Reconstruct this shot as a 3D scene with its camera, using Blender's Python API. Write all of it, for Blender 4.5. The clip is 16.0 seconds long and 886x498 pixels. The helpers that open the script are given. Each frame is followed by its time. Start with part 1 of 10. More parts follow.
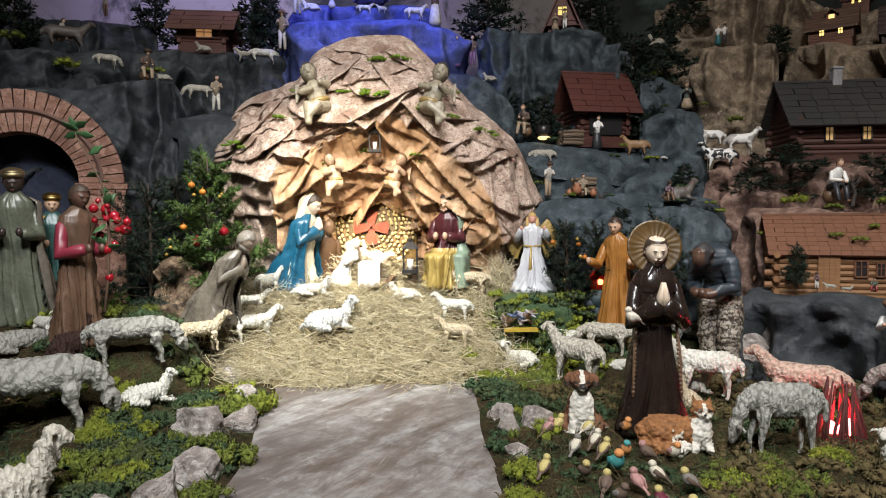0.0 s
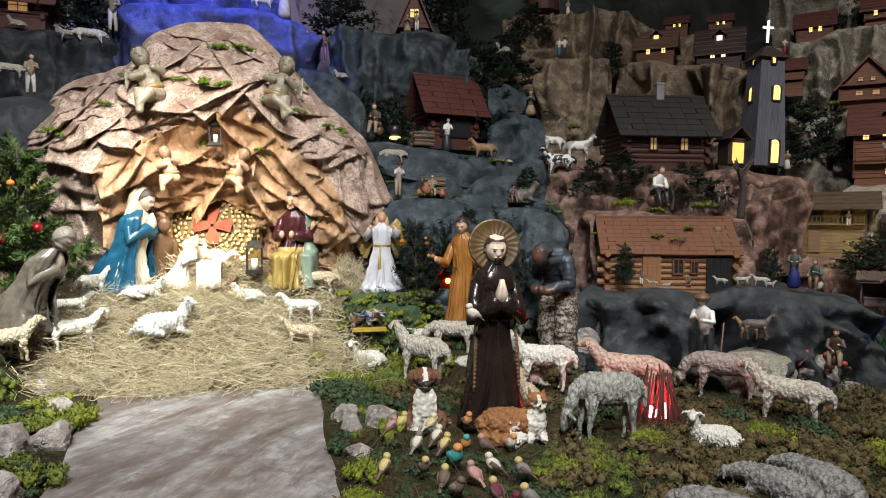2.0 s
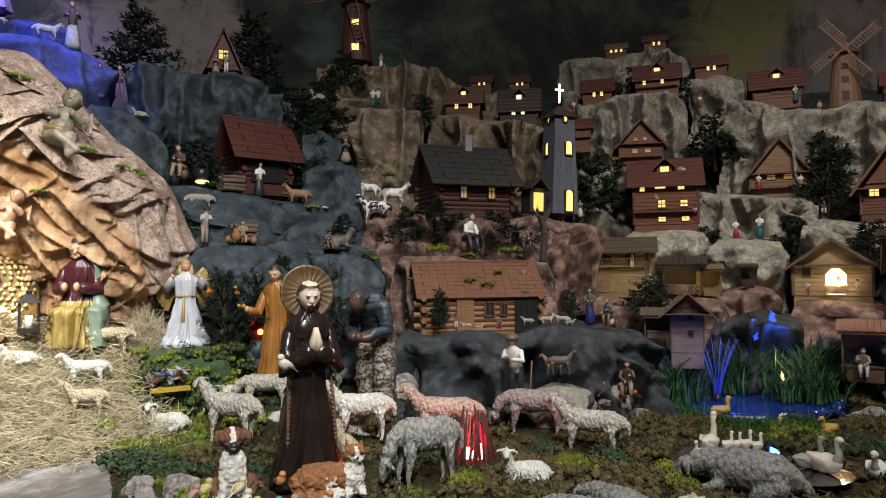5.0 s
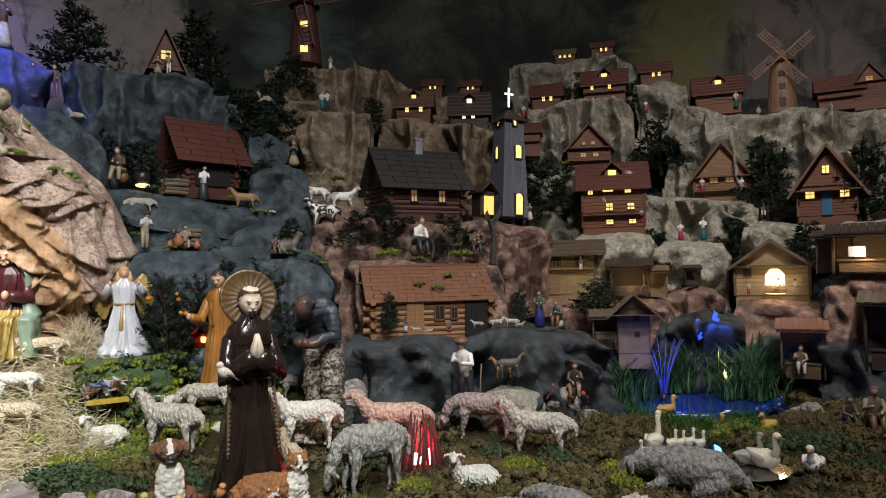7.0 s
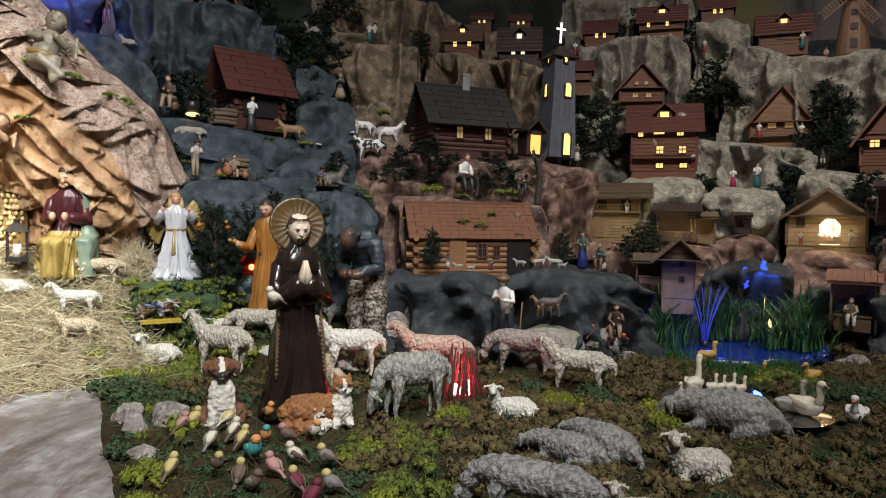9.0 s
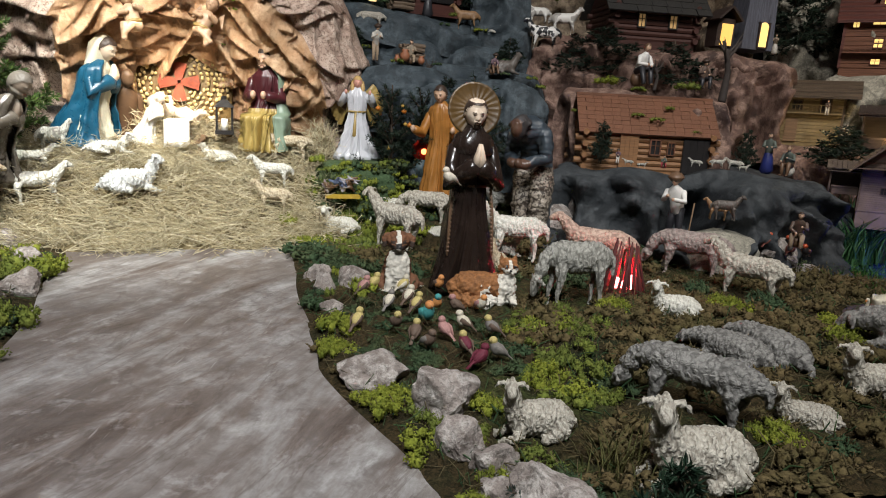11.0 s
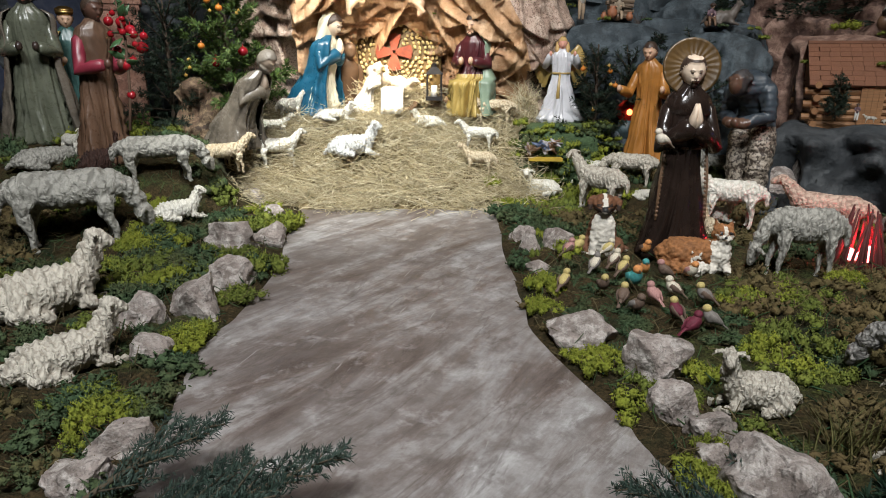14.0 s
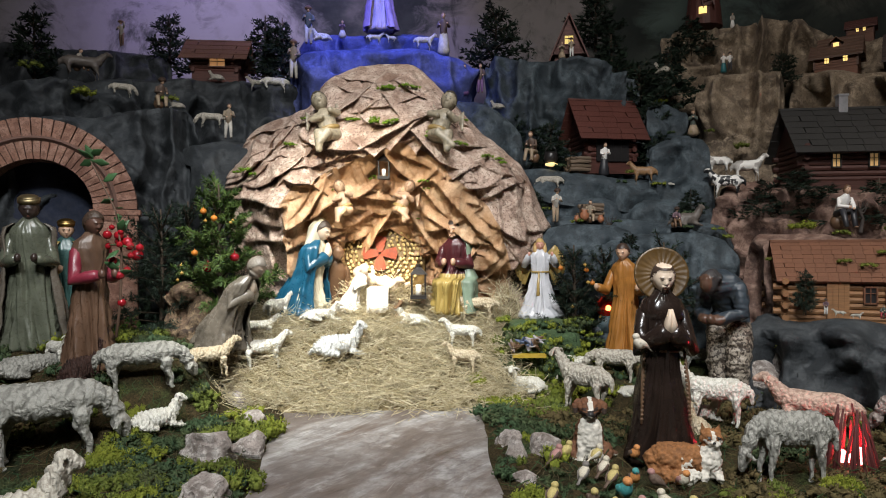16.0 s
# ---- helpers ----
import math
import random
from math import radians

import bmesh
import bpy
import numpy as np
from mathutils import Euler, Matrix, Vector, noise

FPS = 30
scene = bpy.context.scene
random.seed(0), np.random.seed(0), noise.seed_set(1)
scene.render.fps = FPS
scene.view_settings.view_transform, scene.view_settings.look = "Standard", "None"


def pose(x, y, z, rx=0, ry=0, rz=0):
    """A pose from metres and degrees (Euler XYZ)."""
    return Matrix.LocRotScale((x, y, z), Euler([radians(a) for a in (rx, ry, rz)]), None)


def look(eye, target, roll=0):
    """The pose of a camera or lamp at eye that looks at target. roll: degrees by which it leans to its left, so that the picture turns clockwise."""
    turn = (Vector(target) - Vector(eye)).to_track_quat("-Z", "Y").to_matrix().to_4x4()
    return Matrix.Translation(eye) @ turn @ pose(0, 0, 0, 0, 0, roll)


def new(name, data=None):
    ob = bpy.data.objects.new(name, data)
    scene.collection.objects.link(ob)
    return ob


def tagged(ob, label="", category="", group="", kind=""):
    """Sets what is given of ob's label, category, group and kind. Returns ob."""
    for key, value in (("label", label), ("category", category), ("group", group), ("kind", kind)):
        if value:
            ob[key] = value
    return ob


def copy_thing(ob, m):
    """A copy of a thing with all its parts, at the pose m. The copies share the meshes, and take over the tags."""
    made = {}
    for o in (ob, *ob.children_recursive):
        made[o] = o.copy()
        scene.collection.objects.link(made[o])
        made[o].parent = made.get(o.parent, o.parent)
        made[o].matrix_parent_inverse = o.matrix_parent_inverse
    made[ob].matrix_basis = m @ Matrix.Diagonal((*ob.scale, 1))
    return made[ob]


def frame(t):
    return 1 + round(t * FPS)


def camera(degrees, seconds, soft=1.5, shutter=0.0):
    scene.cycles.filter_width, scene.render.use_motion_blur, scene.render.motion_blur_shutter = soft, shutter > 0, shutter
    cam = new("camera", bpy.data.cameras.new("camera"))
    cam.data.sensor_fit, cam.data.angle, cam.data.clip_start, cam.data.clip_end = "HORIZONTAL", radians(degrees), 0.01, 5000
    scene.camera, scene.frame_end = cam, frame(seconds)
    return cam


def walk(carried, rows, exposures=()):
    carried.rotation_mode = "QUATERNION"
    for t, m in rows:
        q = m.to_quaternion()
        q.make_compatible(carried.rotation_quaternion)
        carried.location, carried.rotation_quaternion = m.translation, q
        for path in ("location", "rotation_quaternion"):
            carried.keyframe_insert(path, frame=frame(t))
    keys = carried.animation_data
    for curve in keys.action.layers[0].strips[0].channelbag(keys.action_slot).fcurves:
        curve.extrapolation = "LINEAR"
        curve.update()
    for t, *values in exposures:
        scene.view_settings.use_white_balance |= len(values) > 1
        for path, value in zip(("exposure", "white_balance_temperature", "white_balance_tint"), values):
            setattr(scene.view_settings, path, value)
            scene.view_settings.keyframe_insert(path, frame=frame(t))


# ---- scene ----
import collections
import functools

cam = camera(68.18, 16.0, soft=1.0)
PATH = [
    (0, (-0.026, 0.007, 0.591), (0.0250, 2.0039, 0.5010), -0.30),
    (0.5, (-0.013, 0.017, 0.586), (0.1595, 2.0070, 0.4824), -0.00),
    (1, (0.000, 0.021, 0.587), (0.3075, 1.9952, 0.5058), 0.52),
    (1.5, (0.005, 0.021, 0.582), (0.4096, 1.9773, 0.4890), 0.13),
    (2, (0.019, 0.025, 0.579), (0.4937, 1.9659, 0.4947), 0.34),
    (2.5, (0.027, 0.034, 0.575), (0.6105, 1.9452, 0.4930), 0.60),
    (3, (0.030, 0.044, 0.579), (0.7119, 1.9239, 0.5459), -0.16),
    (3.5, (0.036, 0.042, 0.572), (0.7670, 1.9026, 0.6424), -0.75),
    (4, (0.037, 0.047, 0.571), (0.8745, 1.8617, 0.6446), -0.51),
    (6.5, (0.069, 0.052, 0.570), (1.1327, 1.7439, 0.6411), -1.31),
    (7, (0.078, 0.052, 0.567), (1.1742, 1.7229, 0.6407), -1.18),
    (7.5, (0.084, 0.056, 0.561), (1.2115, 1.7067, 0.6254), -1.04),
    (8, (0.082, 0.063, 0.554), (1.1625, 1.7459, 0.5454), -0.33),
    (8.5, (0.077, 0.062, 0.545), (1.1123, 1.7720, 0.4851), 0.38),
    (8.7, (0.072, 0.063, 0.546), (1.0933, 1.7816, 0.4736), 0.52),
    (10.8, (0.012, 0.041, 0.526), (0.6331, 1.8992, 0.1219), 3.11),
    (11, (0.010, 0.037, 0.520), (0.5670, 1.9092, 0.0923), 3.15),
    (11.5, (-0.011, 0.033, 0.515), (0.3683, 1.9150, -0.0443), 3.67),
    (12, (-0.020, 0.025, 0.512), (0.2080, 1.9084, -0.1213), 3.03),
    (12.5, (-0.026, 0.021, 0.508), (0.0804, 1.8882, -0.2015), 1.88),
    (13, (-0.030, 0.012, 0.509), (0.0142, 1.8803, -0.2033), 1.18),
    (13.5, (-0.041, 0.003, 0.511), (-0.0654, 1.8743, -0.1948), 0.89),
    (14, (-0.039, 0.003, 0.527), (-0.0481, 1.9244, -0.0298), 0.52),
    (14.5, (-0.035, -0.001, 0.538), (-0.0369, 1.9616, 0.1508), -0.23),
    (15, (-0.035, -0.003, 0.555), (-0.0335, 1.9779, 0.2820), -0.20),
    (15.5, (-0.026, -0.009, 0.577), (-0.0348, 1.9853, 0.4327), -0.48),
    (16, (-0.026, -0.010, 0.597), (0.0004, 1.9897, 0.5818), -0.24),
]
EXPOSURE = [(0, 0.3), (2, 0.25), (4, 0.18), (6.5, 0.14), (8.5, 0.14), (10.8, 0.0), (16, 0.03)]
walk(cam, [(t, look(eye, target, roll)) for t, eye, target, roll in PATH], EXPOSURE)

# ---- light: a dim room, spots over the stage, small coloured lamps in it ----
world = bpy.data.worlds.new("room_air")
scene.world = world
world.use_nodes = True
world.node_tree.nodes["Background"].inputs["Color"].default_value = (0.55, 0.62, 0.75, 1)
world.node_tree.nodes["Background"].inputs["Strength"].default_value = 0.02


def lamp(name, kind, at, to, power, colour, size=0.1, cone=60, blend=0.6):
    data = bpy.data.lights.new(name, kind)
    data.energy, data.color = power, colour
    if kind == "AREA":
        data.shape, data.size = "DISK", size
    else:
        data.shadow_soft_size = size
    if kind == "SPOT":
        data.spot_size, data.spot_blend = radians(cone), blend
    ob = new(name, data)
    ob.matrix_world = look(at, to)
    return ob


lamp("ceiling_lamp", "SPOT", (-0.25, -1.0, 3.1), (-0.42, 1.75, 0.05), 640, (0.95, 0.98, 1.0), 0.35, 78, 1.0)
lamp("room_lamp", "SPOT", (0.4, 0.1, 3.5), (0.45, 3.2, 0.85), 190, (0.98, 0.96, 0.93), 0.15, 84, 1.0)
# Unseen fill, added to lift the hilltop and backdrop.
lamp("top_fill", "AREA", (0.6, 0.1, 3.7), (0.8, 3.6, 1.6), 44, (1.0, 0.94, 0.92), 0.6)
lamp("stage_spot", "SPOT", (-0.9, 1.0, 2.75), (-0.40, 2.60, 0.22), 545, (0.98, 1.0, 0.94), 0.05, 36, 1.0)
lamp("crib_spot", "SPOT", (-0.30, 2.42, 0.98), (-0.28, 2.90, 0.42), 48, (1.0, 0.88, 0.68), 0.03, 46, 1.0)
lamp("vault_spot", "SPOT", (-0.40, 1.62, 1.42), (-0.32, 2.95, 0.68), 56, (1.0, 0.84, 0.60), 0.03, 40, 1.0)
lamp("blue_spot", "SPOT", (-0.5, 2.9, 2.9), (-0.3, 3.9, 1.6), 165, (0.11, 0.17, 1.0), 0.05, 52, 0.8)
lamp("violet_spot", "SPOT", (-0.6, 3.4, 3.4), (-1.2, 5.0, 2.3), 200, (0.5, 0.42, 1.0), 0.05, 95, 0.9)
# Unseen fill, added to brighten the meadow on the right.
lamp("right_fill", "SPOT", (1.9, 0.2, 3.3), (2.3, 1.6, 0.1), 175, (0.97, 0.94, 0.88), 0.1, 72, 1.0)

# Unseen fill, added to brighten the right cliffs and the cloth behind.
lamp("cliff_fill", "SPOT", (1.7, 0.2, 3.4), (3.5, 2.2, 0.9), 215, (1.0, 0.92, 0.86), 0.1, 66, 1.0)

# ---- materials ----
class Nodes:
    """Short names for the nodes of one material."""

    def __init__(self, name):
        self.mat = bpy.data.materials.new(name)
        self.mat.use_nodes = True
        self.tree = self.mat.node_tree
        self.shader = self.tree.nodes["Principled BSDF"]
        self.coord = self.tree.nodes.new("ShaderNodeTexCoord")

    def link(self, a, b):
        self.tree.links.new(a, b)

    def noise(self, scale, detail=4, rough=0.6, distort=0.0, stretch=None, spin=0.0):
        n = self.tree.nodes.new("ShaderNodeTexNoise")
        n.inputs["Scale"].default_value, n.inputs["Detail"].default_value = scale, detail
        n.inputs["Roughness"].default_value, n.inputs["Distortion"].default_value = rough, distort
        self.link(self.space(stretch, spin), n.inputs["Vector"])
        return n.outputs["Fac"]

    def space(self, stretch=None, spin=0.0):
        if not stretch:
            return self.coord.outputs["Object"]
        m = self.tree.nodes.new("ShaderNodeMapping")
        m.vector_type = "TEXTURE"
        m.inputs["Scale"].default_value = [1 / v for v in stretch]
        m.inputs["Rotation"].default_value = (0, 0, radians(spin))
        self.link(self.coord.outputs["Object"], m.inputs["Vector"])
        return m.outputs["Vector"]

    def cells(self, scale, feature="F1", stretch=None):
        n = self.tree.nodes.new("ShaderNodeTexVoronoi")
        n.feature = feature
        n.inputs["Scale"].default_value = scale
        self.link(self.space(stretch), n.inputs["Vector"])
        return n.outputs["Distance"]

    def ramp(self, fac, stops):
        n = self.tree.nodes.new("ShaderNodeValToRGB")
        els = n.color_ramp.elements
        while len(els) < len(stops):
            els.new(0.5)
        for e, (pos, col) in zip(els, stops):
            e.position = pos
            e.color = (*col, 1) if len(col) == 3 else col
        self.link(fac, n.inputs["Fac"])
        return n.outputs["Color"]

    def mix(self, fac, a, b, blend="MIX"):
        n = self.tree.nodes.new("ShaderNodeMix")
        n.data_type, n.blend_type = "RGBA", blend
        for sock, v in ((n.inputs[0], fac), (n.inputs[6], a), (n.inputs[7], b)):
            if isinstance(v, (int, float)):
                sock.default_value = v
            elif isinstance(v, tuple):
                sock.default_value = (*v, 1)
            else:
                self.link(v, sock)
        return n.outputs[2]

    def math(self, op, a, b=0.0):
        n = self.tree.nodes.new("ShaderNodeMath")
        n.operation = op
        for sock, v in zip(n.inputs, (a, b)):
            if isinstance(v, (int, float)):
                sock.default_value = v
            else:
                self.link(v, sock)
        return n.outputs[0]

    def vary(self, island=False):
        if island:
            return self.tree.nodes.new("ShaderNodeNewGeometry").outputs["Random Per Island"]
        return self.tree.nodes.new("ShaderNodeObjectInfo").outputs["Random"]

    def bump(self, height, strength, distance):
        n = self.tree.nodes.new("ShaderNodeBump")
        n.inputs["Strength"].default_value, n.inputs["Distance"].default_value = strength, distance
        self.link(height, n.inputs["Height"])
        self.link(n.outputs["Normal"], self.shader.inputs["Normal"])

    def finish(self, colour, rough=0.6, metal=0.0, spec=0.5):
        if isinstance(colour, tuple):
            self.shader.inputs["Base Color"].default_value = (*colour, 1)
        else:
            self.link(colour, self.shader.inputs["Base Color"])
        if isinstance(rough, (int, float)):
            self.shader.inputs["Roughness"].default_value = rough
        else:
            self.link(rough, self.shader.inputs["Roughness"])
        self.shader.inputs["Metallic"].default_value = metal
        self.shader.inputs["Specular IOR Level"].default_value = spec
        return self.mat


def scaled(c, k):
    return tuple(min(1.0, v * k) for v in c)


@functools.lru_cache(None)
def paint(colour, rough=0.45, wear=0.35, metal=0.0):
    """Hand-painted plaster: uneven coat, dust and chips."""
    n = Nodes("painted_plaster")
    fine, wide = n.noise(60, 5), n.noise(11, 5, 0.65, 0.8)
    c = n.mix(n.ramp(wide, [(0.3, (0, 0, 0)), (0.75, (1, 1, 1))]), scaled(colour, 1 - wear), scaled(colour, 1 + 0.3 * wear))
    c = n.mix(n.ramp(fine, [(0.62, (0, 0, 0)), (0.8, (0.35, 0.35, 0.35))]), c, scaled(colour, 0.4))
    n.bump(fine, 0.25, 0.002)
    return n.finish(c, n.ramp(fine, [(0.3, (rough * 0.8,) * 3), (0.8, (min(1, rough * 1.4),) * 3)]), metal)


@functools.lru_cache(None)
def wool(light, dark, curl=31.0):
    """Moulded fleece in raised locks, a dark wash painting shade into the joints between them."""
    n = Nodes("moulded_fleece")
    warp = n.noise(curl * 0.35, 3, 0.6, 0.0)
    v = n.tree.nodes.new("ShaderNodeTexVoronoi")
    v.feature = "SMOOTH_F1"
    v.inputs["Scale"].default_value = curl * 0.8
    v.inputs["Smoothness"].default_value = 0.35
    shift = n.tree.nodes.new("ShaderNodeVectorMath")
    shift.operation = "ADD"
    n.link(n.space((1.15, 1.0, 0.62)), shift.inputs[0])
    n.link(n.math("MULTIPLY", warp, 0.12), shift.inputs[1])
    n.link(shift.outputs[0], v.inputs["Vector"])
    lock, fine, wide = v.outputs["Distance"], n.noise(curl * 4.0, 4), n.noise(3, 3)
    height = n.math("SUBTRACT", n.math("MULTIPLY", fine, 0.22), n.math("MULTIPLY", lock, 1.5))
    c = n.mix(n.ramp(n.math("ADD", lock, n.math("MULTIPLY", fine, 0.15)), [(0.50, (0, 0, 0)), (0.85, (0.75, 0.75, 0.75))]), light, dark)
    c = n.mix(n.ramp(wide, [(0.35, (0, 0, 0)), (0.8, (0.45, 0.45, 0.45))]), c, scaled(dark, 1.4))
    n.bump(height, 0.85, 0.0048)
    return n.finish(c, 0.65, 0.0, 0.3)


@functools.lru_cache(None)
def rock(main, dark, pale, scale=6.0, rough=0.75, speck=0.35):
    """Stiffened cloth painted as stone, blotched and spattered."""
    n = Nodes("painted_rock_cloth")
    wide, mid, fine = n.noise(scale * 0.5, 4, 0.6, 0.6), n.noise(scale * 2.2, 5, 0.65, 0.3), n.noise(scale * 16, 4)
    c = n.mix(n.ramp(wide, [(0.36, (0, 0, 0)), (0.56, (1, 1, 1))]), dark, main)
    c = n.mix(n.ramp(mid, [(0.46, (0, 0, 0)), (0.62, (1, 1, 1))]), c, pale)
    spot = n.noise(scale * 7, 3, 0.6)
    c = n.mix(n.ramp(spot, [(0.56, (0, 0, 0)), (0.64, (speck * 0.8,) * 3)]), c, scaled(dark, 0.8))
    c = n.mix(n.ramp(fine, [(0.55, (0, 0, 0)), (0.64, (speck,) * 3)]), c, scaled(dark, 0.55))
    wash = n.noise(scale * 1.1, 7, 0.72, 1.1)
    c = n.mix(n.ramp(wash, [(0.34, (0.6, 0.6, 0.6)), (0.46, (0, 0, 0))]), c, scaled(dark, 0.9))
    n.bump(n.math("ADD", mid, n.math("MULTIPLY", fine, 0.3)), 0.7, 0.014)
    return n.finish(c, rough)


@functools.lru_cache(None)
def wood(colour, grain=(2.0, 30.0, 30.0), rough=0.6, gloss=0.4):
    n = Nodes("stained_wood")
    g, w = n.noise(5, 6, 0.65, 0.4, grain), n.noise(6, 3)
    c = n.mix(n.ramp(g, [(0.3, (0, 0, 0)), (0.7, (1, 1, 1))]), scaled(colour, 0.45), scaled(colour, 1.25))
    c = n.mix(n.ramp(w, [(0.4, (0, 0, 0)), (0.8, (0.5, 0.5, 0.5))]), c, scaled(colour, 0.6))
    c = n.mix(n.math("MULTIPLY", n.vary(), 0.35), c, scaled(colour, 0.5))
    n.bump(g, 0.4, 0.002)
    return n.finish(c, rough, 0.0, gloss)


@functools.lru_cache(None)
def leaf(a, b, rough=0.6, through=0.0):
    n = Nodes("foliage")
    c = n.mix(n.vary(True), a, b)
    c = n.mix(n.ramp(n.noise(40, 3), [(0.3, (0, 0, 0)), (0.8, (0.7, 0.7, 0.7))]), c, scaled(a, 0.5))
    return n.finish(c, rough, 0.0, 0.3)


@functools.lru_cache(None)
def moss(a, b, c3):
    n = Nodes("dyed_moss")
    c = n.mix(n.vary(True), a, b)
    f, w = n.noise(110, 4), n.noise(9, 3)
    c = n.mix(n.ramp(w, [(0.42, (0, 0, 0)), (0.72, (0.8, 0.8, 0.8))]), c, c3)
    # Fine hollows of the bump are coloured darker.
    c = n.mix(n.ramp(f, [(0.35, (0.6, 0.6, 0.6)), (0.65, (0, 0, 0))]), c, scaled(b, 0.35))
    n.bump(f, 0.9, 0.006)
    return n.finish(c, 0.9, 0.0, 0.15)


@functools.lru_cache(None)
def glow(colour, strength):
    n = Nodes("lit_pane")
    n.shader.inputs["Emission Color"].default_value = (*colour, 1)
    n.shader.inputs["Emission Strength"].default_value = strength
    return n.finish(scaled(colour, 0.6), 0.5)


@functools.lru_cache(None)
def metal(colour, rough=0.3, relief=0.0):
    n = Nodes("worn_metal")
    f = n.noise(45, 4)
    if relief:
        n.bump(n.math("ADD", n.cells(70, "SMOOTH_F1"), f), relief, 0.006)
    c = n.mix(n.ramp(f, [(0.4, (0, 0, 0)), (0.7, (1, 1, 1))]), scaled(colour, 0.55), colour)
    return n.finish(c, rough, 1.0)


@functools.lru_cache(None)
def glass(tint=(0.9, 0.95, 1.0)):
    n = Nodes("clear_glass")
    n.shader.inputs["Transmission Weight"].default_value = 1.0
    n.shader.inputs["IOR"].default_value = 1.2
    return n.finish(tint, 0.05)


LIPS = paint((0.36, 0.13, 0.09), 0.4, 0.2)
SKIN = paint((0.62, 0.40, 0.27), 0.4, 0.2)
PALE = paint((0.70, 0.56, 0.43), 0.4, 0.2)
DARKSKIN = paint((0.045, 0.03, 0.025), 0.35, 0.3)
HAIR = paint((0.05, 0.03, 0.02), 0.5, 0.4)
GREYHAIR = paint((0.38, 0.32, 0.26), 0.6, 0.4)
STONEWHITE = paint((0.55, 0.52, 0.46), 0.6, 0.4)
WHITE = paint((0.78, 0.76, 0.72), 0.5, 0.15)
BLACK = paint((0.02, 0.018, 0.018), 0.35, 0.3)
BROWN = paint((0.16, 0.09, 0.05), 0.45, 0.4)
GOLD = metal((0.75, 0.50, 0.16), 0.35)
SLATE = rock((0.026, 0.031, 0.035), (0.010, 0.012, 0.014), (0.05, 0.056, 0.06), 6)
TEAL = rock((0.034, 0.047, 0.056), (0.012, 0.017, 0.020), (0.07, 0.092, 0.105), 6)
# Dark rock with the blue lamplight painted into its own colour.
BLUELITROCK = rock((0.045, 0.06, 0.20), (0.02, 0.03, 0.10), (0.08, 0.10, 0.28))
TAN = rock((0.22, 0.165, 0.11), (0.09, 0.066, 0.045), (0.32, 0.25, 0.17), 10, 0.8, 0.6)
RUST = rock((0.155, 0.088, 0.066), (0.05, 0.026, 0.020), (0.29, 0.19, 0.145), 9)
GREYROCK = rock((0.29, 0.27, 0.215), (0.13, 0.125, 0.10), (0.44, 0.41, 0.33), 12, 0.8, 0.75)
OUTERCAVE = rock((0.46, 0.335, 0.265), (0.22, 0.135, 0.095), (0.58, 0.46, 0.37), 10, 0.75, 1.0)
# Tan kraft lining; the warm crib light is painted into its tone too.
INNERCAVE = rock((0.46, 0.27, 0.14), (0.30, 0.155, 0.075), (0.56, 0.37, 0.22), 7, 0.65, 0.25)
LIMESTONE = rock((0.31, 0.262, 0.235), (0.13, 0.105, 0.09), (0.46, 0.42, 0.385), 16, 0.85, 0.5)
LOGWOOD = wood((0.30, 0.15, 0.065))
REDWOOD = wood((0.115, 0.036, 0.026))
DARKWOOD = wood((0.05, 0.032, 0.026))
CHALETWOOD = wood((0.17, 0.068, 0.034))
PLANKWOOD = wood((0.23, 0.14, 0.075))
LIT = glow((1.0, 0.70, 0.22), 1.15)
DIMLIT = glow((1.0, 0.62, 0.25), 0.13)
MOSSGREEN = moss((0.125, 0.165, 0.030), (0.225, 0.255, 0.050), (0.09, 0.12, 0.034))
MOSSLIME = moss((0.19, 0.23, 0.028), (0.31, 0.33, 0.046), (0.12, 0.155, 0.030))
MOSSDARK = moss((0.04, 0.075, 0.036), (0.075, 0.12, 0.058), (0.11, 0.11, 0.045))
MOSSBROWN = moss((0.10, 0.074, 0.030), (0.17, 0.125, 0.06), (0.075, 0.075, 0.028))
FIR = leaf((0.010, 0.022, 0.013), (0.024, 0.042, 0.024))
JUNIPER = leaf((0.022, 0.042, 0.032), (0.05, 0.08, 0.06))
REED = leaf((0.04, 0.14, 0.02), (0.10, 0.26, 0.04))
STRAW = leaf((0.46, 0.37, 0.20), (0.82, 0.74, 0.54), 0.55)


# ---- tools for shapes ----
def part(name, geo, mats, parent=None, label="", smooth=True):
    """Links a bmesh or a mesh as one object."""
    if isinstance(geo, bmesh.types.BMesh):
        me = bpy.data.meshes.new(name)
        bmesh.ops.recalc_face_normals(geo, faces=geo.faces[:])
        geo.to_mesh(me)
        geo.free()
    else:
        me = geo
    for m in mats if isinstance(mats, (list, tuple)) else [mats]:
        me.materials.append(m)
    if smooth:
        me.polygons.foreach_set("use_smooth", [True] * len(me.polygons))
    ob = new(name, me)
    if parent:
        ob.parent = parent
    if label:
        ob["label"] = label
    return ob


def empty(name, m):
    ob = new(name)
    ob.matrix_basis = m
    ob.empty_display_size = 0.02
    return ob


